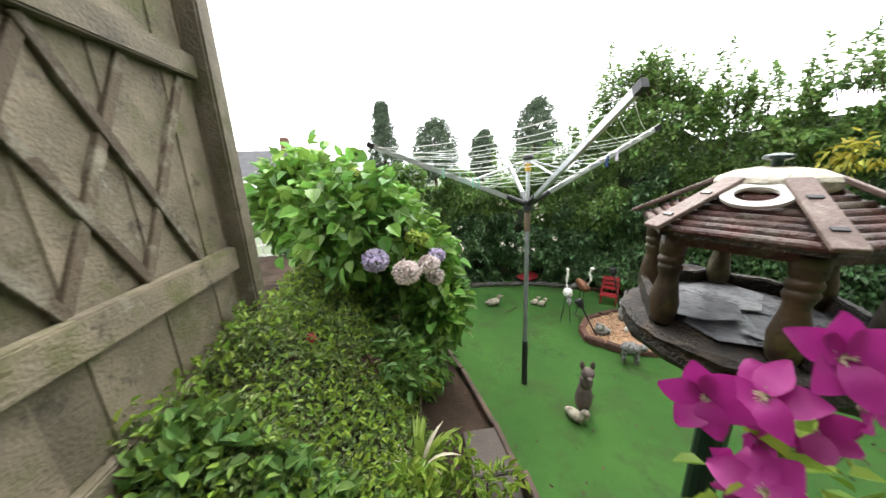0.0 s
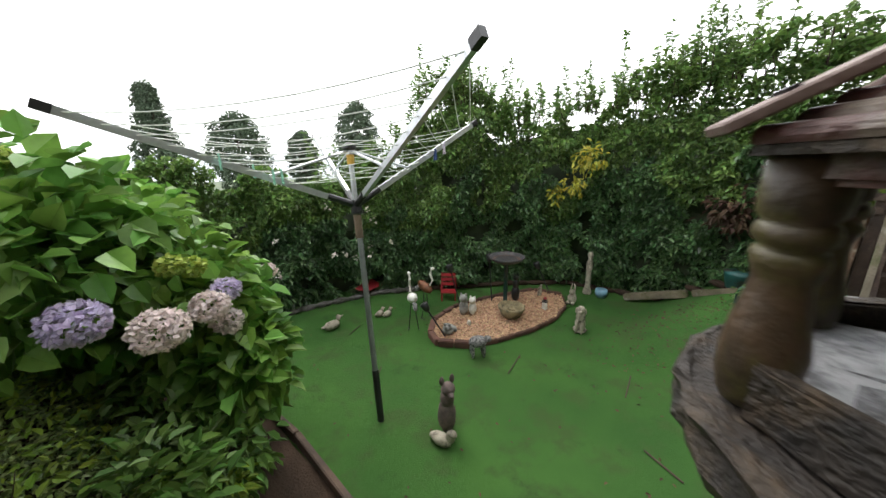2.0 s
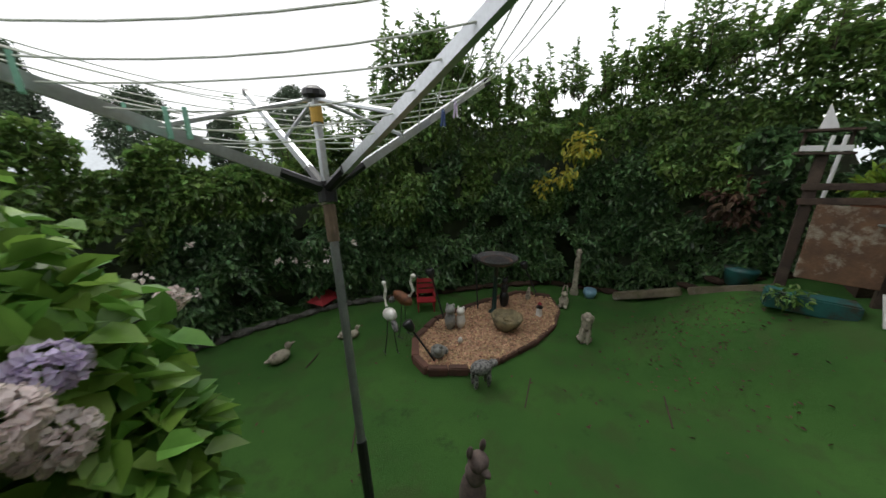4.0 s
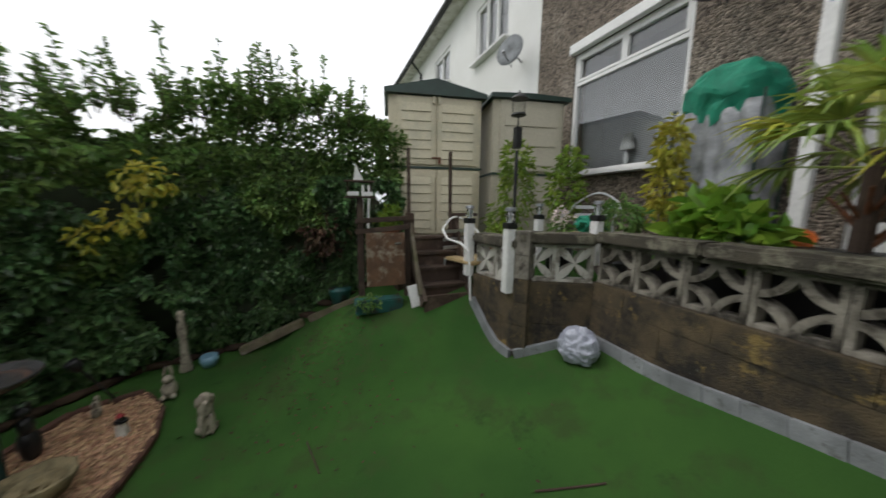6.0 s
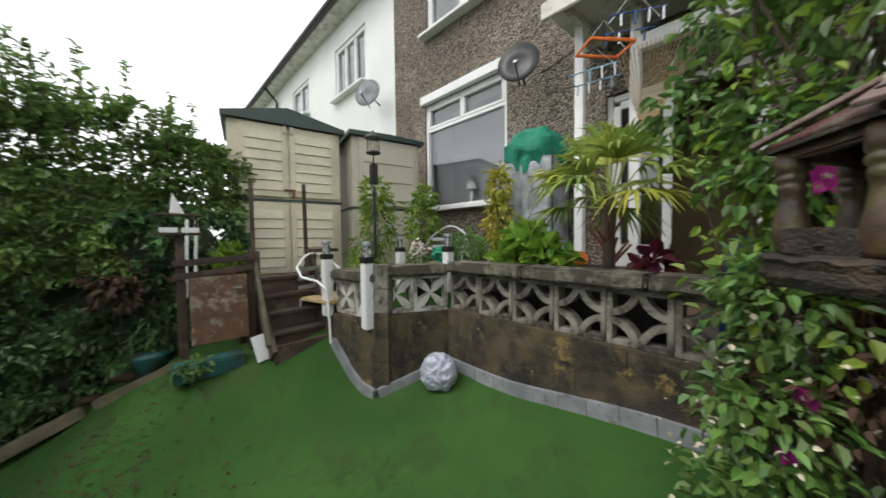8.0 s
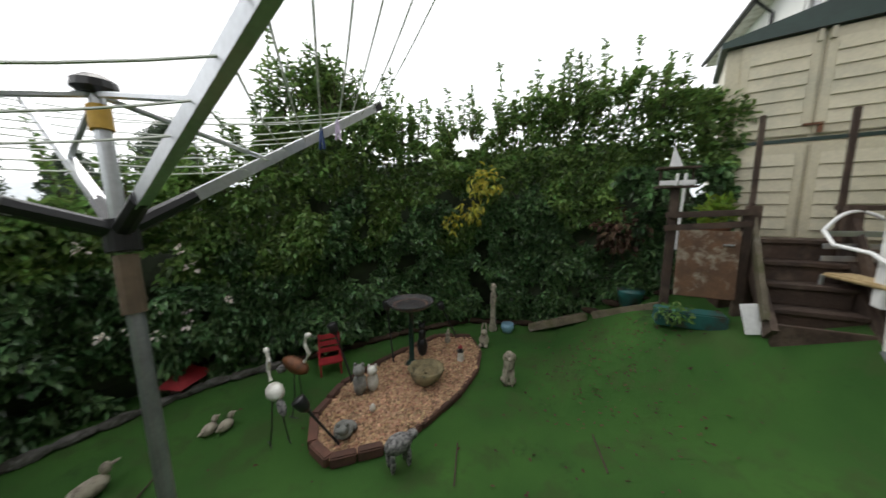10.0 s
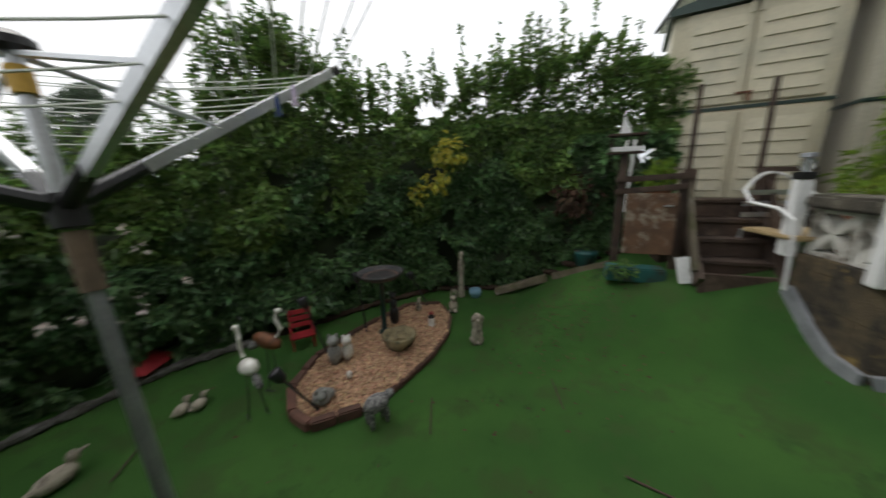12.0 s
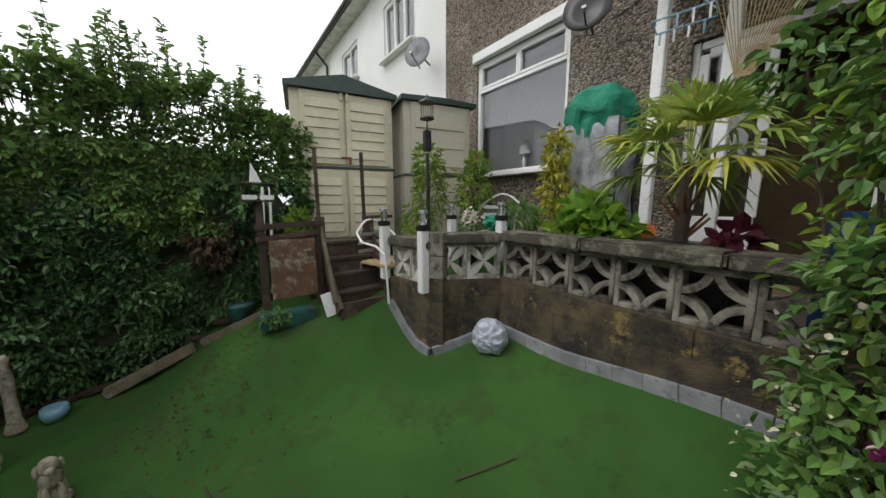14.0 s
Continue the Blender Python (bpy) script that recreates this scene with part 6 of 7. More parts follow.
O = (0, 0, 0)
statue("dog_statue", -2.84, -0.88, "sitting pale stone dog ornament on the lawn", "statue", [((0, 0, 0.08), (0.06, 0.05, 0.09), O), ((0.02, 0, 0.17), (0.045, 0.045, 0.08), O), ((0.035, 0, 0.25), (0.042, 0.04, 0.042), O), ((0.075, 0, 0.24), (0.025, 0.02, 0.02), O), ((0.03, 0.042, 0.235), (0.015, 0.012, 0.035), O), ((0.03, -0.042, 0.235), (0.015, 0.012, 0.035), O), ((0.06, 0.025, 0.07), (0.016, 0.016, 0.08), O), ((0.06, -0.025, 0.07), (0.016, 0.016, 0.08), O), ((-0.01, 0, 0.015), (0.08, 0.065, 0.02), O)], M_STONE, 20)
statue("rabbit_statue", -3.38, -1.28, "upright pale stone rabbit ornament on the lawn", "statue", [((0, 0, 0.07), (0.055, 0.05, 0.075), O), ((0.01, 0, 0.16), (0.038, 0.035, 0.035), O), ((-0.01, 0.02, 0.22), (0.012, 0.01, 0.045), (12, 0, 0)), ((-0.01, -0.02, 0.22), (0.012, 0.01, 0.045), (-12, 0, 0)), ((0.05, 0.03, 0.03), (0.03, 0.02, 0.02), O), ((0.05, -0.03, 0.03), (0.03, 0.02, 0.02), O)], M_STONE, 10)
statue("fox_statue", -1.02, -0.78, "brown grey fox ornament standing on the lawn", "statue", [((0, 0, 0.1), (0.055, 0.05, 0.11), O), ((0.01, 0, 0.22), (0.04, 0.038, 0.05), O), ((0.025, 0, 0.29), (0.04, 0.038, 0.036), O), ((0.06, 0, 0.28), (0.03, 0.016, 0.014), O), ((0.01, 0.03, 0.335), (0.01, 0.014, 0.028), O), ((0.01, -0.03, 0.335), (0.01, 0.014, 0.028), O), ((-0.05, 0.03, 0.03), (0.05, 0.025, 0.025), O)], M_BROWNFUR, 75, grow=1.15)
statue("lying_animal_statue", -0.93, -0.72, "pale cream animal ornament lying beside the fox", "statue", [((0, 0, 0.04), (0.07, 0.04, 0.04), O), ((0.06, 0.01, 0.08), (0.03, 0.026, 0.04), O), ((0.08, 0, 0.12), (0.03, 0.022, 0.02), O), ((-0.06, 0.02, 0.03), (0.04, 0.02, 0.02), (0, 0, 40))], M_STONE, 110)
statue("sheep_statue", -1.74, -1.24, "shaggy grey standing animal ornament with dark legs", "statue", [((0, 0, 0.13), (0.085, 0.055, 0.055), O), ((0.09, 0, 0.15), (0.035, 0.03, 0.03), O), ((0.05, 0.03, 0.05), (0.017, 0.017, 0.07), O), ((0.05, -0.03, 0.05), (0.017, 0.017, 0.07), O), ((-0.05, 0.03, 0.05), (0.017, 0.017, 0.07), O), ((-0.05, -0.03, 0.05), (0.017, 0.017, 0.07), O)], M_BADGER, 150)
for x, y in ((-1.4, -2.52), (-1.47, -2.46)):
    statue("duck_statue", x, y, "small pale duck ornament sitting on the lawn", "statue", [((0, 0, 0.035), (0.055, 0.035, 0.035), O), ((0.05, 0, 0.075), (0.02, 0.018, 0.025), O), ((0.075, 0, 0.075), (0.018, 0.009, 0.006), O), ((-0.06, 0, 0.045), (0.02, 0.012, 0.01), O)], M_STONE, 200)
statue("goose_statue", -0.87, -2.58, "pale stone duck ornament on the lawn by the hydrangea", "statue", [((0, 0, 0.05), (0.09, 0.05, 0.05), O), ((0.08, 0, 0.11), (0.026, 0.024, 0.035), O), ((0.115, 0, 0.115), (0.028, 0.012, 0.008), O), ((-0.09, 0, 0.06), (0.03, 0.018, 0.014), O)], M_STONE, 190)
for x, y, m, s in ((-2.12, -1.86, M_GREYSTONE, 1.0), (-2.2, -1.8, M_BIRDWHITE, 0.85)):
    statue("owl_statue", x, y, "grey and white owl ornament on the gravel", "statue", [((0, 0, 0.07 * s), (0.048 * s, 0.045 * s, 0.08 * s), O), ((0.008, 0, 0.17 * s), (0.042 * s, 0.04 * s, 0.04 * s), O), ((0.0, 0.025 * s, 0.205 * s), (0.01 * s, 0.01 * s, 0.018 * s), O), ((0.0, -0.025 * s, 0.205 * s), (0.01 * s, 0.01 * s, 0.018 * s), O)], m, 30, 0.045, 1.15)
statue("frog_statue", -1.74, -1.66, "grey and white frog ornament on the gravel", "statue", [((0, 0, 0.035), (0.06, 0.05, 0.035), O), ((0.04, 0, 0.075), (0.04, 0.035, 0.028), O), ((0.05, 0.02, 0.1), (0.012, 0.012, 0.012), O), ((0.05, -0.02, 0.1), (0.012, 0.012, 0.012), O), ((-0.04, 0.04, 0.02), (0.04, 0.02, 0.02), (0, 0, 30))], M_GREYSTONE, 40, 0.045, 1.25)
statue("squirrel_statue", -3.2, -1.62, "small pale squirrel ornament on the gravel", "statue", [((0, 0, 0.04), (0.035, 0.03, 0.045), O), ((0.015, 0, 0.1), (0.025, 0.022, 0.025), O), ((-0.04, 0, 0.08), (0.022, 0.018, 0.06), (0, -15, 0)), ((0.01, 0.015, 0.13), (0.006, 0.006, 0.012), O)], M_STONE, 20, 0.045)
statue("egg_ornament", -2.0, -1.64, "small white egg-shaped ornament on the gravel", "ornament", [((0, 0, 0.03), (0.02, 0.02, 0.032), O)], M_BIRDWHITE, 0, 0.045)
statue("cat_statue", -2.86, -1.73, "black sitting cat ornament behind the gravel bed", "statue", [((0, 0, 0.1), (0.055, 0.05, 0.1), O), ((0.01, 0, 0.22), (0.04, 0.036, 0.06), O), ((0.02, 0, 0.31), (0.036, 0.034, 0.034), O), ((0.01, 0.022, 0.345), (0.009, 0.011, 0.018), O), ((0.01, -0.022, 0.345), (0.009, 0.011, 0.018), O)], M_BLACK, 20, 0.045)


M_MOSSY = mat("mossy_carved_stone", (0.27, 0.22, 0.12), 0.9, (0.16, 0.13, 0.07), scale=16, fine=140, bump=0.6, stain=(0.09, 0.08, 0.045), stain_scale=14)


def build_ornaments():
    # cupped-hands planter
    t = thing("stone_bowl", -2.47, -1.47, 0.045, "moss-stained pale stone bowl ornament on the gravel", "ornament")
    bm = lathe(B(), [(0.06, 0), (0.11, 0.05), (0.15, 0.14), (0.135, 0.145), (0.1, 0.07), (0.03, 0.05)], 18)
    for v in bm.verts:
        v.co += 0.02 * noise.noise_vector(v.co * 14)
    part("bowl", bm, M_MOSSY, t, smooth=True)
    part("stones", blob(B(), (0, 0, 0.09), (0.08, 0.08, 0.05), sub=3, amp=0.5, freq=3), M_MOSSY, t)
    # lighthouse
    t = thing("lighthouse_ornament", -2.93, -1.36, 0.045, "small red and white lighthouse ornament on the gravel", "ornament")
    part("tower", lathe(B(), [(0.034, 0), (0.026, 0.09)], 14), M_BIRDWHITE, t)
    part("gallery", lathe(B(), [(0.034, 0.09), (0.034, 0.1), (0.02, 0.102), (0.018, 0.13)], 14), M_BLACK, t)
    part("lamp_roof", lathe(B(), [(0.024, 0.13), (0.003, 0.155)], 14), M_REDPAINT, t)
    # bird bath
    t = thing("bird_bath", -2.68, -1.74, 0.045, "shallow dark ribbed bird bath on a slender stem", "bird bath")
    part("stem", lathe(B(), [(0.06, 0), (0.05, 0.02), (0.026, 0.04), (0.022, 0.3), (0.022, 0.5), (0.05, 0.53)], 14), M_GREENPOLE, t, smooth=True)
    part("bowl", lathe(B(), [(0.05, 0.525), (0.13, 0.54), (0.19, 0.575), (0.21, 0.6), (0.205, 0.606), (0.19, 0.6), (0.165, 0.578), (0.15, 0.572)], 32), M_BATHRIM, t, "dark ribbed rim", smooth=True)
    part("basin", lathe(B(), [(0.165, 0.566), (0.165, 0.576), (0.1, 0.568), (0.01, 0.566)], 28), M_BATH, t, "rust-brown basin floor", smooth=True)
    for i in range(40):
        a = 2 * math.pi * i / 40
        part("rim_rib", tube(B(), (0.168 * math.cos(a), 0.168 * math.sin(a), 0.582), (0.207 * math.cos(a), 0.207 * math.sin(a), 0.607), 0.004, 0.006, 5), M_BATHRIM, t)
    # solar torch stakes
    for x, y, lx, ly, h in ((-1.68, -1.63, 0.1, -0.14, 0.25), (-2.22, -2.02, 0.05, -0.12, 0.42), (-3.4, -1.6, 0.1, -0.12, 0.32), (-2.62, -1.9, 0.0, -0.05, 0.5)):
        g = thing("solar_stake_light", x, y, 0.04, "black solar garden light on a leaning stake", "garden light", group="solar lights round the gravel")
        b = Vector((lx, ly, h))
        part("stake", tube(B(), (0, 0, -0.01), b, 0.008, 0.008, 8), M_BLACK, g)
        m = Matrix.Translation(b) @ b.to_track_quat("Z", "Y").to_matrix().to_4x4()
        part("lamp_head", lathe(B(), [(0.012, 0), (0.035, 0.03), (0.042, 0.09), (0.036, 0.1)], 12, m), M_BLACK, g, smooth=True)
    # cranes
    for x, y, m, rz, hh, lab in ((-1.55, -2.02, M_BIRDWHITE, 250, 0.6, "white metal crane ornament on thin legs"), (-1.8, -2.15, M_RUST, 100, 0.63, "rust-brown metal crane ornament with white neck")):
        t = thing("crane_ornament", x, y, lawn_z(x, y), lab, "ornament", rz=rz, group="pair of metal cranes")
        for s in (-1, 1):
            part("leg", polytube(B(), [(0.02 * s, 0.05 * s, 0), (0.0, 0.035 * s, 0.14), (0.0, 0.02 * s, hh * 0.52)], 0.004, 6), M_BLACK, t)
            part("foot", polytube(B(), [(0.02 * s - 0.03, 0.05 * s, 0.003), (0.02 * s + 0.05, 0.05 * s, 0.003)], 0.004, 5), M_BLACK, t)
        part("body", blob(B(), (0, 0, hh * 0.6), (0.11, 0.05, 0.055), rot=(0, 18, 0), sub=3, amp=0.08), m, t, smooth=True)
        part("tail", blob(B(), (-0.12, 0, hh * 0.53), (0.06, 0.025, 0.03), rot=(0, -35, 0), sub=2), M_BADGER, t, smooth=True)
        part("neck", polytube(B(), [(0.08, 0, hh * 0.66), (0.12, 0, hh * 0.76), (0.09, 0, hh * 0.88), (0.11, 0, hh * 0.97)], 0.013, 8), M_BIRDWHITE, t)
        part("head", blob(B(), (0.125, 0, hh * 0.98), (0.028, 0.018, 0.018), sub=2), M_BIRDWHITE, t, smooth=True)
        part("beak", tube(B(), (0.145, 0, hh * 0.98), (0.21, 0, hh * 0.955), 0.006, 0.001, 6), M_BLACK, t)
    # red toy bench and lantern house
    t = thing("red_toy_chair", -2.3, -2.36, lawn_z(-2.3, -2.36), "small red painted chair at the foot of the hedge", "chair", rz=-40)
    part("seat", box(B(), (0, 0, 0.12), (0.2, 0.13, 0.014), bev=0.003), M_REDPAINT, t)
    for z in (0.19, 0.25, 0.31):
        part("back_slat", box(B(), (0, -0.07 - (z - 0.12) * 0.12, z), (0.19, 0.01, 0.045), rot=(7, 0, 0), bev=0.003), M_REDPAINT, t)
    for sx in (-1, 1):
        part("leg", box(B(), (sx * 0.085, 0.05, 0.057), (0.014, 0.016, 0.114)), M_REDPAINT, t)
        part("back_post", box(B(), (sx * 0.085, -0.075, 0.17), (0.014, 0.016, 0.34), rot=(7, 0, 0)), M_REDPAINT, t)
        part("arm", box(B(), (sx * 0.093, -0.005, 0.18), (0.014, 0.13, 0.01)), M_REDPAINT, t)
    t = thing("red_roof_house", -1.58, -3.2, lawn_z(-1.58, -3.2), "little red roofed bird house ornament under the hedge", "ornament", rz=20)
    part("walls", box(B(), (0, 0, 0.06), (0.18, 0.12, 0.12), bev=0.004), M_WOODDARK, t)
    v = [(-0.15, -0.11, 0.11), (0.15, -0.11, 0.11), (0.15, 0.11, 0.11), (-0.15, 0.11, 0.11), (-0.06, 0, 0.21), (0.06, 0, 0.21)]
    part("roof", (v, [], [(0, 1, 5, 4), (2, 3, 4, 5), (1, 2, 5), (3, 0, 4), (0, 3, 2, 1)]), M_REDPAINT, t)
    for x, y, m, lab in ((-4.02, -1.32, M_STONE, "slim pale stone figure under the hedge"),):
        bm = lathe(B(), [(0.05, 0), (0.055, 0.03), (0.035, 0.1), (0.03, 0.3), (0.04, 0.42), (0.025, 0.48), (0.035, 0.54), (0.02, 0.58)], 12, Matrix.Translation((x + 0.2, y, lawn_z(x, y))))
        tagged(part("garden_statue", bm, m, smooth=True), lab, "statue")
    bm = lathe(B(), [(0.05, 0), (0.075, 0.06), (0.07, 0.11), (0.06, 0.11)], 14, Matrix.Translation((-3.85, -1.15, lawn_z(-3.85, -1.15))))
    tagged(part("blue_pot", bm, M_BLUEPOT, smooth=True), "pale blue glazed pot at the foot of the hedge", "pot")
    # crumpled sack by the wall
    bm = B()
    blob(bm, (0, 0, 0.1), (0.15, 0.12, 0.15), sub=5, amp=0.0)
    for v in bm.verts:
        c = v.co.copy()
        v.co += c.normalized() * (0.03 * noise.noise(c * 9 + Vector((5, 2, 1))) - 0.035 * abs(noise.noise(c * 17 + Vector((3, 0, 0)))) - 0.02 * abs(noise.noise(c * 34)))
        v.co.z = max(v.co.z, 0.0)
    ob = part("plastic_sack", bm, M_BAG, smooth=True)
    ob.matrix_basis = pose(-2.0, 1.52, lawn_z(-2.0, 1.52))
    tagged(ob, "crumpled grey plastic sack against the block wall", "sack")
    # twigs and dark seams in the turf
    for x, y, rz, ln in ((-1.9, -0.95, 20, 0.3), (-1.05, -2.4, 35, 0.2), (-0.9, -1.55, 50, 0.25), (-1.4, 0.9, 60, 0.3), (-2.3, -0.2, 15, 0.3), (-1.7, 0.2, 65, 0.22)):
        bm = B()
        pts = [(math.cos(radians(rz)) * ln * (i / 4 - 0.5), math.sin(radians(rz)) * ln * (i / 4 - 0.5), 0.006) for i in range(5)]
        pts = [(x + a, y + b, lawn_z(x + a, y + b) + 0.008) for a, b, c in pts]
        tagged(part("twig", polytube(bm, pts, 0.005, 5), M_TWIG), "thin dark twig lying on the lawn", "twig", "twigs on the lawn")


M_BATHRIM = mat("dark_cast_metal", (0.05, 0.05, 0.052), 0.4, (0.03, 0.03, 0.03), scale=14, fine=120, bump=0.3, stain=(0.09, 0.07, 0.06), stain_scale=12)
M_BATH = mat("rusty_bath_basin", (0.17, 0.1, 0.075), 0.5, (0.1, 0.07, 0.06), scale=12, fine=90, bump=0.3)
build_ornaments()

# ---- terrace plants and porch ----
TZ = 0.8


def potted(name, x, y, label, pot, h, clumps, material, leaf, width=0.5, droop=0.3, z=TZ, r=0.11):
    t = shrub(name, x, y, z, label, "potted plant", [(a, b, c + h, rr, k) for a, b, c, rr, k in clumps], material, leaf, width, droop)
    part("pot", lathe(B(), [(r * 0.75, 0), (r, h * 0.9), (r * 1.08, h)], 16), pot, t, smooth=True)
    return t


def build_terrace():
    potted("bamboo", -3.5, 2.0, "feathery yellow-green bamboo in a pot on the terrace", M_BLACK, 0.25, [(0, 0, 0.7, (0.22, 0.2, 0.5), 520), (0.1, -0.1, 1.0, (0.15, 0.15, 0.25), 220), (-0.15, -0.1, 0.35, 0.2, 260)], M_LIME, 0.08, 0.16, 0.3)
    potted("golden_shrub", -3.05, 2.3, "golden variegated shrub in a pot on the terrace", M_BLACK, 0.28, [(0, 0, 0.65, (0.2, 0.2, 0.32), 420), (0.05, 0, 0.95, 0.13, 160)], M_LIME, 0.07, 0.45, 0.2)
    potted("golden_tall_plant", -2.3, 2.72, "tall golden-leaved plant in a black pot", M_BLACK, 0.35, [(0, 0, 0.55, (0.15, 0.15, 0.3), 380), (0, 0, 0.95, (0.12, 0.12, 0.25), 260)], M_GOLD, 0.08, 0.35, 0.7, r=0.15)
    potted("fern_plant", -2.4, 2.3, "drooping green fern in a pot", M_BLACK, 0.3, [(0, 0, 0.35, (0.22, 0.2, 0.2), 420)], M_CLEM, 0.07, 0.25, 0.7)
    potted("pink_flower_plant", -2.55, 1.8, "pot of pale pink flowers behind the wall", M_BLACK, 0.45, [(0, 0, 0.1, (0.12, 0.1, 0.1), 160)], M_CLEM, 0.05, 0.4)
    p, d = ball_points((0, 0, 0), (0.1, 0.08, 0.08), 90, 0.5)
    q = part("pink_flowers", leaf_mesh(p + [-2.55, 1.8, TZ + 0.68], d, 0.035, 0.8), M_BLUSH)
    tagged(q, "cluster of pale pink blossoms above their pot", "flowers", kind="stuff")
    potted("lettuce_plant", -1.55, 2.0, "bright green lettuce-like plant in a trough", M_BLACK, 0.45, [(-0.1, 0, 0.12, (0.16, 0.13, 0.16), 150), (0.12, 0, 0.14, (0.16, 0.13, 0.16), 150), (0, 0, 0.26, 0.12, 80)], M_LETTUCE, 0.13, 0.62, -0.1, r=0.2)
    potted("red_leaf_plant", -0.82, 2.08, "dark red-leaved plant in a pot", M_BLACK, 0.45, [(0, 0, 0.12, (0.09, 0.08, 0.14), 70)], M_REDLEAF, 0.1, 0.7)
    potted("low_green_plant", -3.1, 1.55, "low leafy green plant in a tub by the white post", M_TERRA, 0.4, [(0, 0, 0.1, (0.2, 0.12, 0.1), 220)], M_LIME, 0.05, 0.4)
    # palm
    t = thing("palm", -1.05, 2.08, TZ, "fan-leaved palm in a dark trough behind the wall", "palm")
    part("trough", box(B(), (0, 0, 0.29), (0.5, 0.25, 0.58), bev=0.02), M_BLACK, t)
    part("trunk", tube(B(), (0, 0, 0.55), (0.0, 0, 1.02), 0.036, 0.03, 10), M_TWIG, t)
    for i in range(20):
        a, el = i * 2.4, 82 - 4.6 * i + random.uniform(-6, 6)
        flat = Vector((math.cos(a), math.sin(a), 0))
        d = flat * math.cos(radians(el)) + Vector((0, 0, math.sin(radians(el))))
        ln = random.uniform(0.2, 0.34)
        c = Vector((0, 0, 0.98)) + d * ln
        side = Vector((-math.sin(a), math.cos(a), 0))
        vs, fs = [], []
        for j in range(19):
            th = radians(-68 + 136 * j / 18 + random.uniform(-2, 2))
            dd = d * math.cos(th) + side * math.sin(th)
            w = side * math.cos(th) - d * math.sin(th)
            l2, fall = random.uniform(0.27, 0.36), random.uniform(0.1, 0.2)
            b = len(vs)
            for u, ww in ((0.0, 0.003), (0.35, 0.012), (0.7, 0.009), (1.0, 0.001)):
                pc = c + dd * l2 * u - Vector((0, 0, fall * u ** 2.6))
                vs += [tuple(pc - w * ww + Vector((0, 0, ww * 0.5))), tuple(pc), tuple(pc + w * ww + Vector((0, 0, ww * 0.5)))]
            for q in range(3):
                o = b + q * 3
                fs += [(o, o + 1, o + 4, o + 3), (o + 1, o + 2, o + 5, o + 4)]
        f = part("frond", (vs, [], fs), M_PALM if i % 6 else M_GOLD, t)
        part("frond_stalk", tube(B(), (0, 0, 0.94), c, 0.006, 0.004, 5), M_PALM, f)
    for i in range(9):
        a = i * 0.7
        part("cut_stalk", tube(B(), (0.02 * math.cos(a), 0.02 * math.sin(a), 0.6 + 0.02 * i), (0.12 * math.cos(a), 0.09 * math.sin(a), 0.72 + 0.02 * i), 0.011, 0.007, 6), M_RUST, t)
    # mini greenhouse under polythene with green netting
    t = thing("mini_greenhouse", -2.15, 3.18, TZ, "polythene-covered plant stand draped with green netting", "greenhouse")
    bm = B()
    box(bm, (0, 0, 0.8), (0.6, 0.4, 1.6))
    bmesh.ops.subdivide_edges(bm, edges=bm.edges[:], cuts=22, use_grid_fill=True)
    for v in bm.verts:
        v.co += Vector((noise.noise(v.co * 5), noise.noise(v.co * 5 + Vector((9, 0, 0))) + 0.5 * math.sin(v.co.x * 46 + 2 * noise.noise(v.co * 3)), 0)) * 0.035
    part("cover", bm, M_POLY, t, "cloudy creased polythene cover", smooth=True)
    for sx in (-1, 1):
        for sy in (-1, 1):
            part("frame_tube", tube(B(), (sx * 0.31, sy * 0.21, 0), (sx * 0.31, sy * 0.21, 1.65), 0.01, 0.01, 6), M_GREENTRIM, t)
    bm = B()
    blob(bm, (0, 0, 1.7), (0.35, 0.27, 0.27), sub=4)
    for v in bm.verts:
        v.co += Vector((noise.noise(v.co * 7), noise.noise(v.co * 7 + Vector((3, 1, 0))), 0.6 * noise.noise(v.co * 9))) * 0.07
        if v.co.z < 1.55:
            v.co.z = 1.5 + 0.08 * noise.noise(v.co * 12)
    part("netting", bm, M_NETGREEN, t, "bunched bright green netting")
    # lantern feeder post
    t = thing("bird_feeder_post", -3.12, 1.72, TZ, "black solar post with a hanging bird feeder", "bird feeder")
    part("post", tube(B(), (0, 0, 0), (0, 0, 1.3), 0.018, 0.016, 10), M_BLACK, t)
    part("solar_box", box(B(), (0.0, 0, 1.42), (0.06, 0.07, 0.2), bev=0.006), M_BLACK, t)
    part("hanger", tube(B(), (0, 0, 1.5), (0, 0, 1.62), 0.008, 0.008, 6), M_BLACK, t)
    part("feeder_base", lathe(B(), [(0.05, 1.62), (0.075, 1.63), (0.07, 1.645)], 14), M_BLACK, t)
    part("feeder_roof", lathe(B(), [(0.085, 1.78), (0.08, 1.795), (0.02, 1.83), (0.006, 1.86)], 14), M_BLACK, t)
    for i in range(8):
        a = math.pi * i / 4
        part("bar", tube(B(), (0.06 * math.cos(a), 0.06 * math.sin(a), 1.64), (0.06 * math.cos(a), 0.06 * math.sin(a), 1.785), 0.003, 0.003, 5), M_BLACK, t)
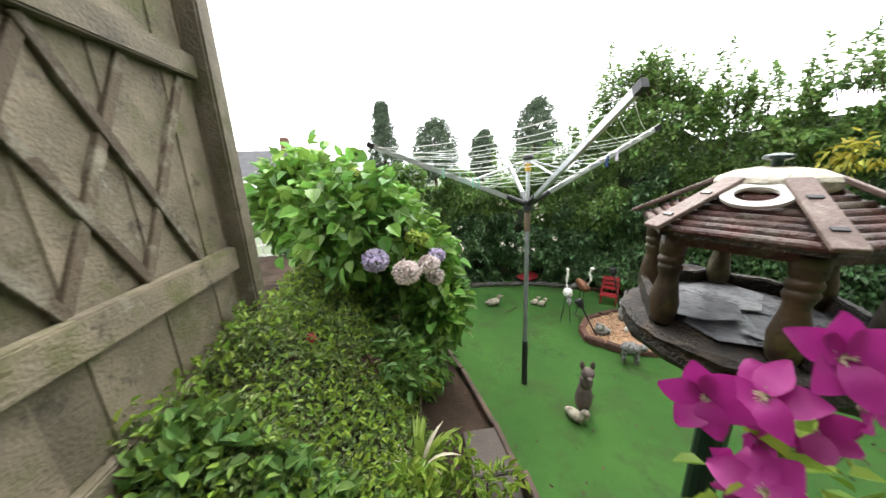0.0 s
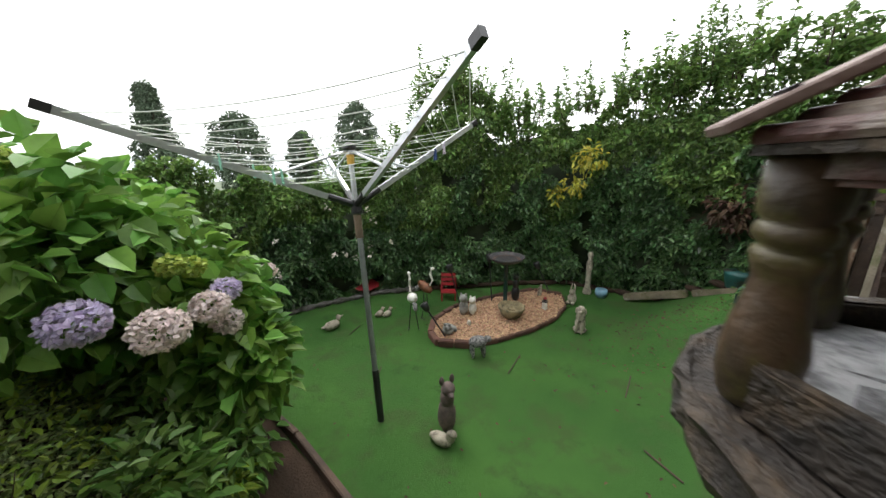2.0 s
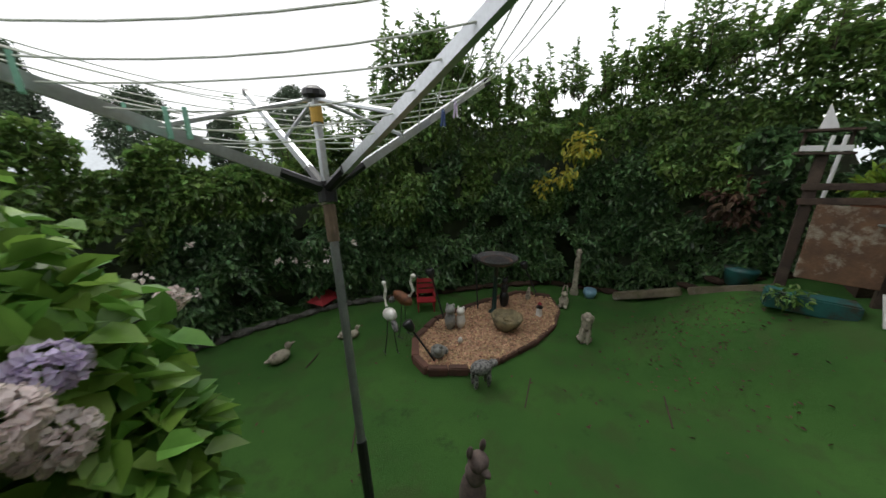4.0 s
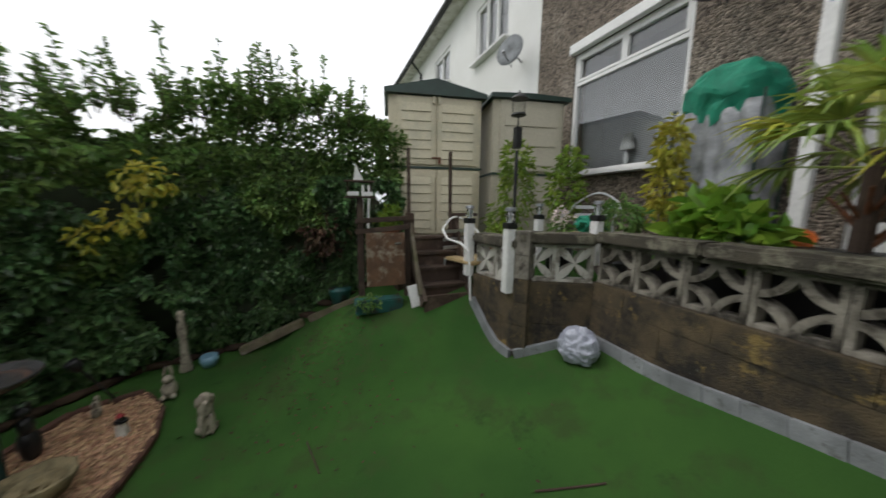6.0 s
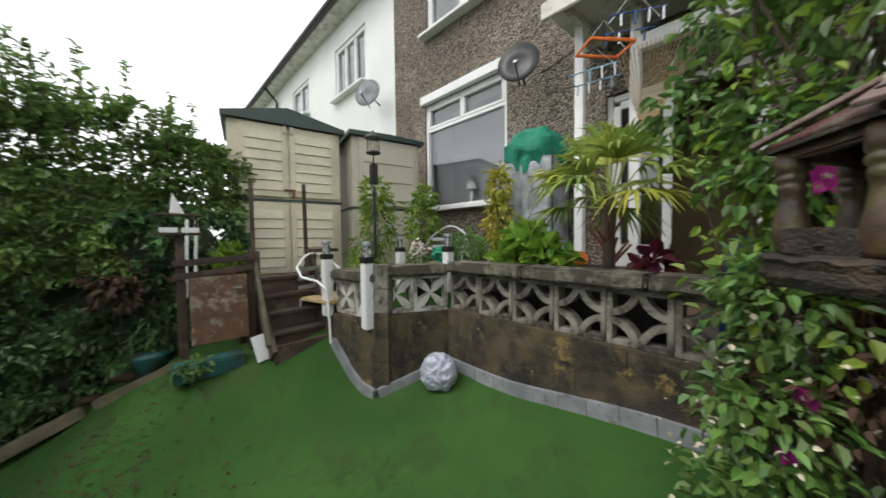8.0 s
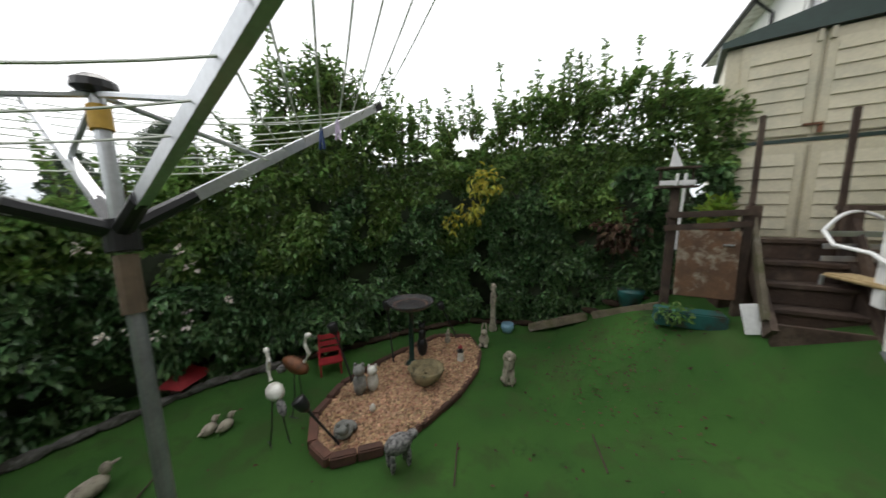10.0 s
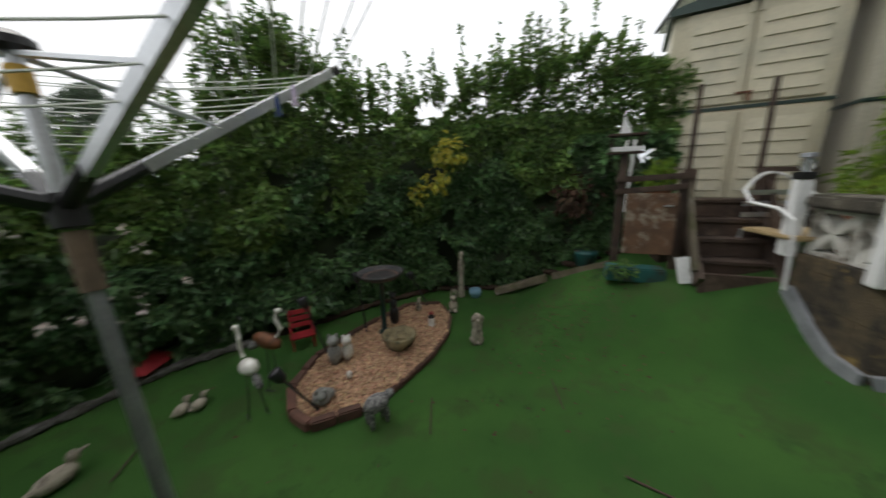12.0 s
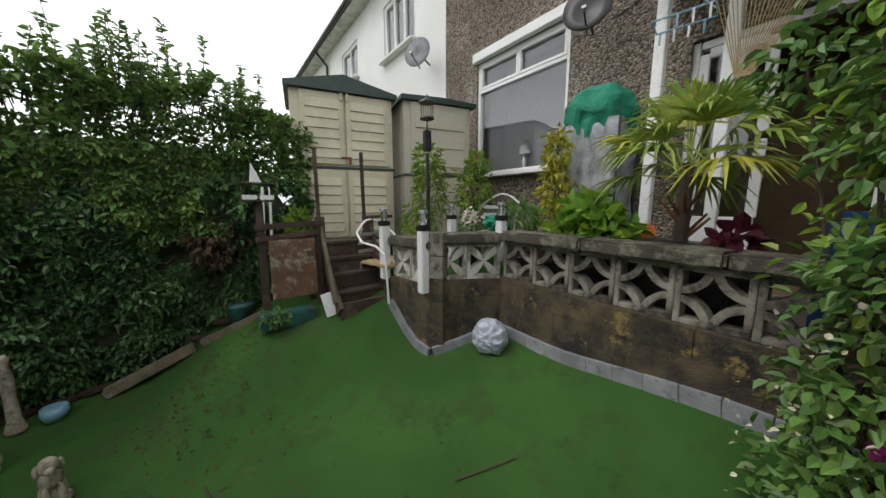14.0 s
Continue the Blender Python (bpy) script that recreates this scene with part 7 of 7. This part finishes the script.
    # dishes
    for x, y, z, r, m, rz, lab in ((-2.33, 3.2, 3.5, 0.23, M_BLACK, 200, "dark grey satellite dish on the pebble-dashed wall"), (-5.5, 3.2, 4.25, 0.26, M_GREYEDGE, 205, "grey satellite dish on the white rendered wall")):
        t = thing("satellite_dish", x, y, z, lab, "satellite dish", rz=rz)
        m4 = pose(0, 0.08, 0, -80, 0, 0)
        part("reflector", lathe(B(), [(0.01, 0.0), (r * 0.5, 0.012), (r, 0.06), (r * 1.0, 0.066), (r * 0.5, 0.02), (0.012, 0.008)], 24, m4), m, t, smooth=True)
        part("lnb_arm", tube(B(), (0, 0.05, -r * 0.9), (0, r * 1.3, -r * 0.35), 0.009, 0.009, 6), M_BLACK, t)
        part("lnb", tube(B(), (0, r * 1.2, -r * 0.35), (0, r * 1.35, -r * 0.28), 0.022, 0.022, 8), M_GALV, t)
        part("bracket", tube(B(), (0, 0.05, 0), (0, -0.3, -0.05), 0.014, 0.014, 8), M_BLACK, t)
    bm = polytube(B(), [(-2.2, FY - 0.012, 3.5), (-1.7, FY - 0.012, 3.62), (-1.2, FY - 0.012, 3.7)], 0.006, 5)
    tagged(part("cable", bm, M_BLACK), "black cable clipped along the house wall", "cable")
    t = thing("television_aerial", -2.6, 3.38, 4.55, "rusty television aerial on the house wall", "aerial")
    part("boom", tube(B(), (0, 0, 0), (0.5, -0.3, 0.1), 0.008, 0.008, 6), M_RUST, t)
    for i in range(6):
        part("element", tube(B(), (0.08 * i + 0.03, -0.05 * i - 0.02, -0.12 + 0.02 * i), (0.08 * i + 0.06, -0.05 * i - 0.02, 0.16 + 0.02 * i), 0.004, 0.004, 5), M_RUST, t)
    # porch
    t = thing("porch", -0.9, FY, 0, "white weathered porch canopy over the back door", "porch", kind="structure")
    bm = B()
    box(bm, (0.1, -0.5, 3.5), (1.75, 1.0, 0.06), rot=(6, 0, 0), bev=0.01)
    part("canopy", bm, M_WHITEWORN, t)
    bm = B()
    box(bm, (0.1, -1.0, 3.42), (1.78, 0.04, 0.14), bev=0.008)
    part("fascia", bm, M_WHITEWORN, t)
    for x in (-0.62, -0.22, 0.95):
        bm = B()
        box(bm, (x, -0.62 if x < -0.5 else -0.5, 2.1), (0.075, 0.075, 2.62), bev=0.006)
        part("post", bm, M_WHITE, t)
    for i in range(5):
        part("rafter", box(B(), (-0.6 + i * 0.35, -0.5, 3.44), (0.04, 0.9, 0.06), rot=(6, 0, 0)), M_WHITEWORN, t)
    part("lintel", box(B(), (0.35, -0.5, 3.12), (1.1, 0.07, 0.12), bev=0.006), M_WHITE, t)
    d = thing("door_1", -0.92, FY + 0.02, 0.82, "half open white glazed back door", "door", kind="structure")
    for x in (-0.56, 0.54):
        part("door_frame", box(B(), (x, 0.08, 1.09), (0.06, 0.1, 2.17), bev=0.005), M_WHITE, d)
    part("door_head", box(B(), (0, 0.08, 2.14), (1.04, 0.1, 0.06), bev=0.005), M_WHITE, d)
    leaf = part("door_leaf", box(B(), (-0.28, 0.05, 0.35), (0.46, 0.05, 0.62), bev=0.006), M_WHITE, d)
    for x in (-0.49, -0.07):
        part("stile", box(B(), (x, 0.05, 1.36), (0.07, 0.05, 1.4), bev=0.005), M_WHITE, leaf)
    part("top_rail", box(B(), (-0.28, 0.05, 2.06), (0.36, 0.05, 0.08), bev=0.005), M_WHITE, leaf)
    part("pane", box(B(), (-0.28, 0.05, 1.34), (0.36, 0.008, 1.36)), M_GLASS, leaf).visible_shadow = False
    bm = B()
    box(bm, (0, 1.6, 1.1), (1.9, 0.03, 2.6))
    for s in (-1, 1):
        box(bm, (s * 0.95, 0.92, 1.1), (0.03, 1.3, 2.6))
    box(bm, (0, 0.92, 2.4), (1.9, 1.3, 0.03))
    box(bm, (0, 0.92, -0.02), (1.9, 1.3, 0.03))
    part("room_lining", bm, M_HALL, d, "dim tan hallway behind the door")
    # string curtain
    s = thing("string_curtain", -0.95, 2.92, 2.5, "knotted string plant hanger fanned under the porch", "curtain")
    for i in range(22):
        part("cord", tube(B(), (-0.3 + i * 0.03, 0, 0.6), (-0.12 + i * 0.004, -0.02, -0.05), 0.0035, 0.003, 4), M_WICKER, s)
    # peg airers
    for x, y, z, m, k in ((-1.28, 2.5, 2.78, M_BLUEPOT, 0), (-1.02, 2.45, 3.02, M_BLUE, 1), (-1.2, 2.45, 2.92, M_ORANGE, 2)):
        a = thing("peg_airer", x, y, z, ("pale blue hanging clothes airer with pegs", "blue plastic peg basket hanging under the porch", "orange netting strip hanging under the porch")[k], "airer", rz=(10, 30, 50)[k])
        part("frame", polytube(B(), [(-0.16, -0.1, 0), (0.16, -0.1, 0), (0.16, 0.1, 0), (-0.16, 0.1, 0), (-0.16, -0.1, 0)], 0.006 if k < 2 else 0.012, 6), m, a)
        part("hook", polytube(B(), [(-0.16, 0, 0), (0, 0, 0.2), (0.16, 0, 0)], 0.003, 5), M_ALU, a)
        for i in range(8 if k < 2 else 0):
            part("peg", box(B(), (-0.14 + 0.04 * i, -0.1 if i % 2 else 0.1, -0.04), (0.012, 0.01, 0.08), rot=(random.uniform(-15, 15), 0, 0), bev=0.002), (m, M_WHITE, M_ALU)[i % 3], a)
    bm = lathe(B(), [(0.05, 0), (0.09, 0.05), (0.1, 0.07), (0.085, 0.06)], 16, Matrix.Translation((-1.3, 2.2, TZ + 0.55)) @ pose(0, 0, 0, 40, 0, 0))
    tagged(part("orange_bowl", bm, M_ORANGE, smooth=True), "orange plastic bowl leaning among the pots", "bowl")
    bm = box(B(), (-1.32, 2.22, TZ + 0.27), (0.3, 0.2, 0.54), bev=0.01)
    tagged(part("storage_box", bm, M_BLACK), "dark plastic box standing on the terrace", "box")
    bm = box(B(), (-0.42, 2.3, TZ + 0.38), (0.26, 0.2, 0.76), bev=0.05)
    tagged(part("blue_bag", bm, M_BLUE), "blue plastic bag standing on the terrace", "bag")


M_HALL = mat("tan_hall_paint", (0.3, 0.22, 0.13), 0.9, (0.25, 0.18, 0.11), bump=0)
build_terrace()


# ---- leaf litter and specks on the turf ----
def build_litter():
    k = 560
    x, y = RNG.normal(-3.0, 0.35, k), RNG.normal(-0.15, 0.3, k)
    x[400:], y[400:] = RNG.uniform(-3.6, -0.4, 160), RNG.uniform(-2.6, 1.3, 160)
    keep = x > -3.8
    x, y = x[keep], y[keep]
    p = np.array([(a, b, lawn_z(a, b) + 0.008) for a, b in zip(x, y)])
    n = np.column_stack([RNG.normal(0, 1, len(p)), RNG.normal(0, 1, len(p)), np.full(len(p), 0.05)])
    q = part("leaf_litter", leaf_mesh(p, n, 0.025, 0.55, -0.1, 0.08, 0.1), M_DEAD)
    tagged(q, "scattered small brown fallen leaves on the lawn", "leaf litter", kind="stuff")


build_litter()
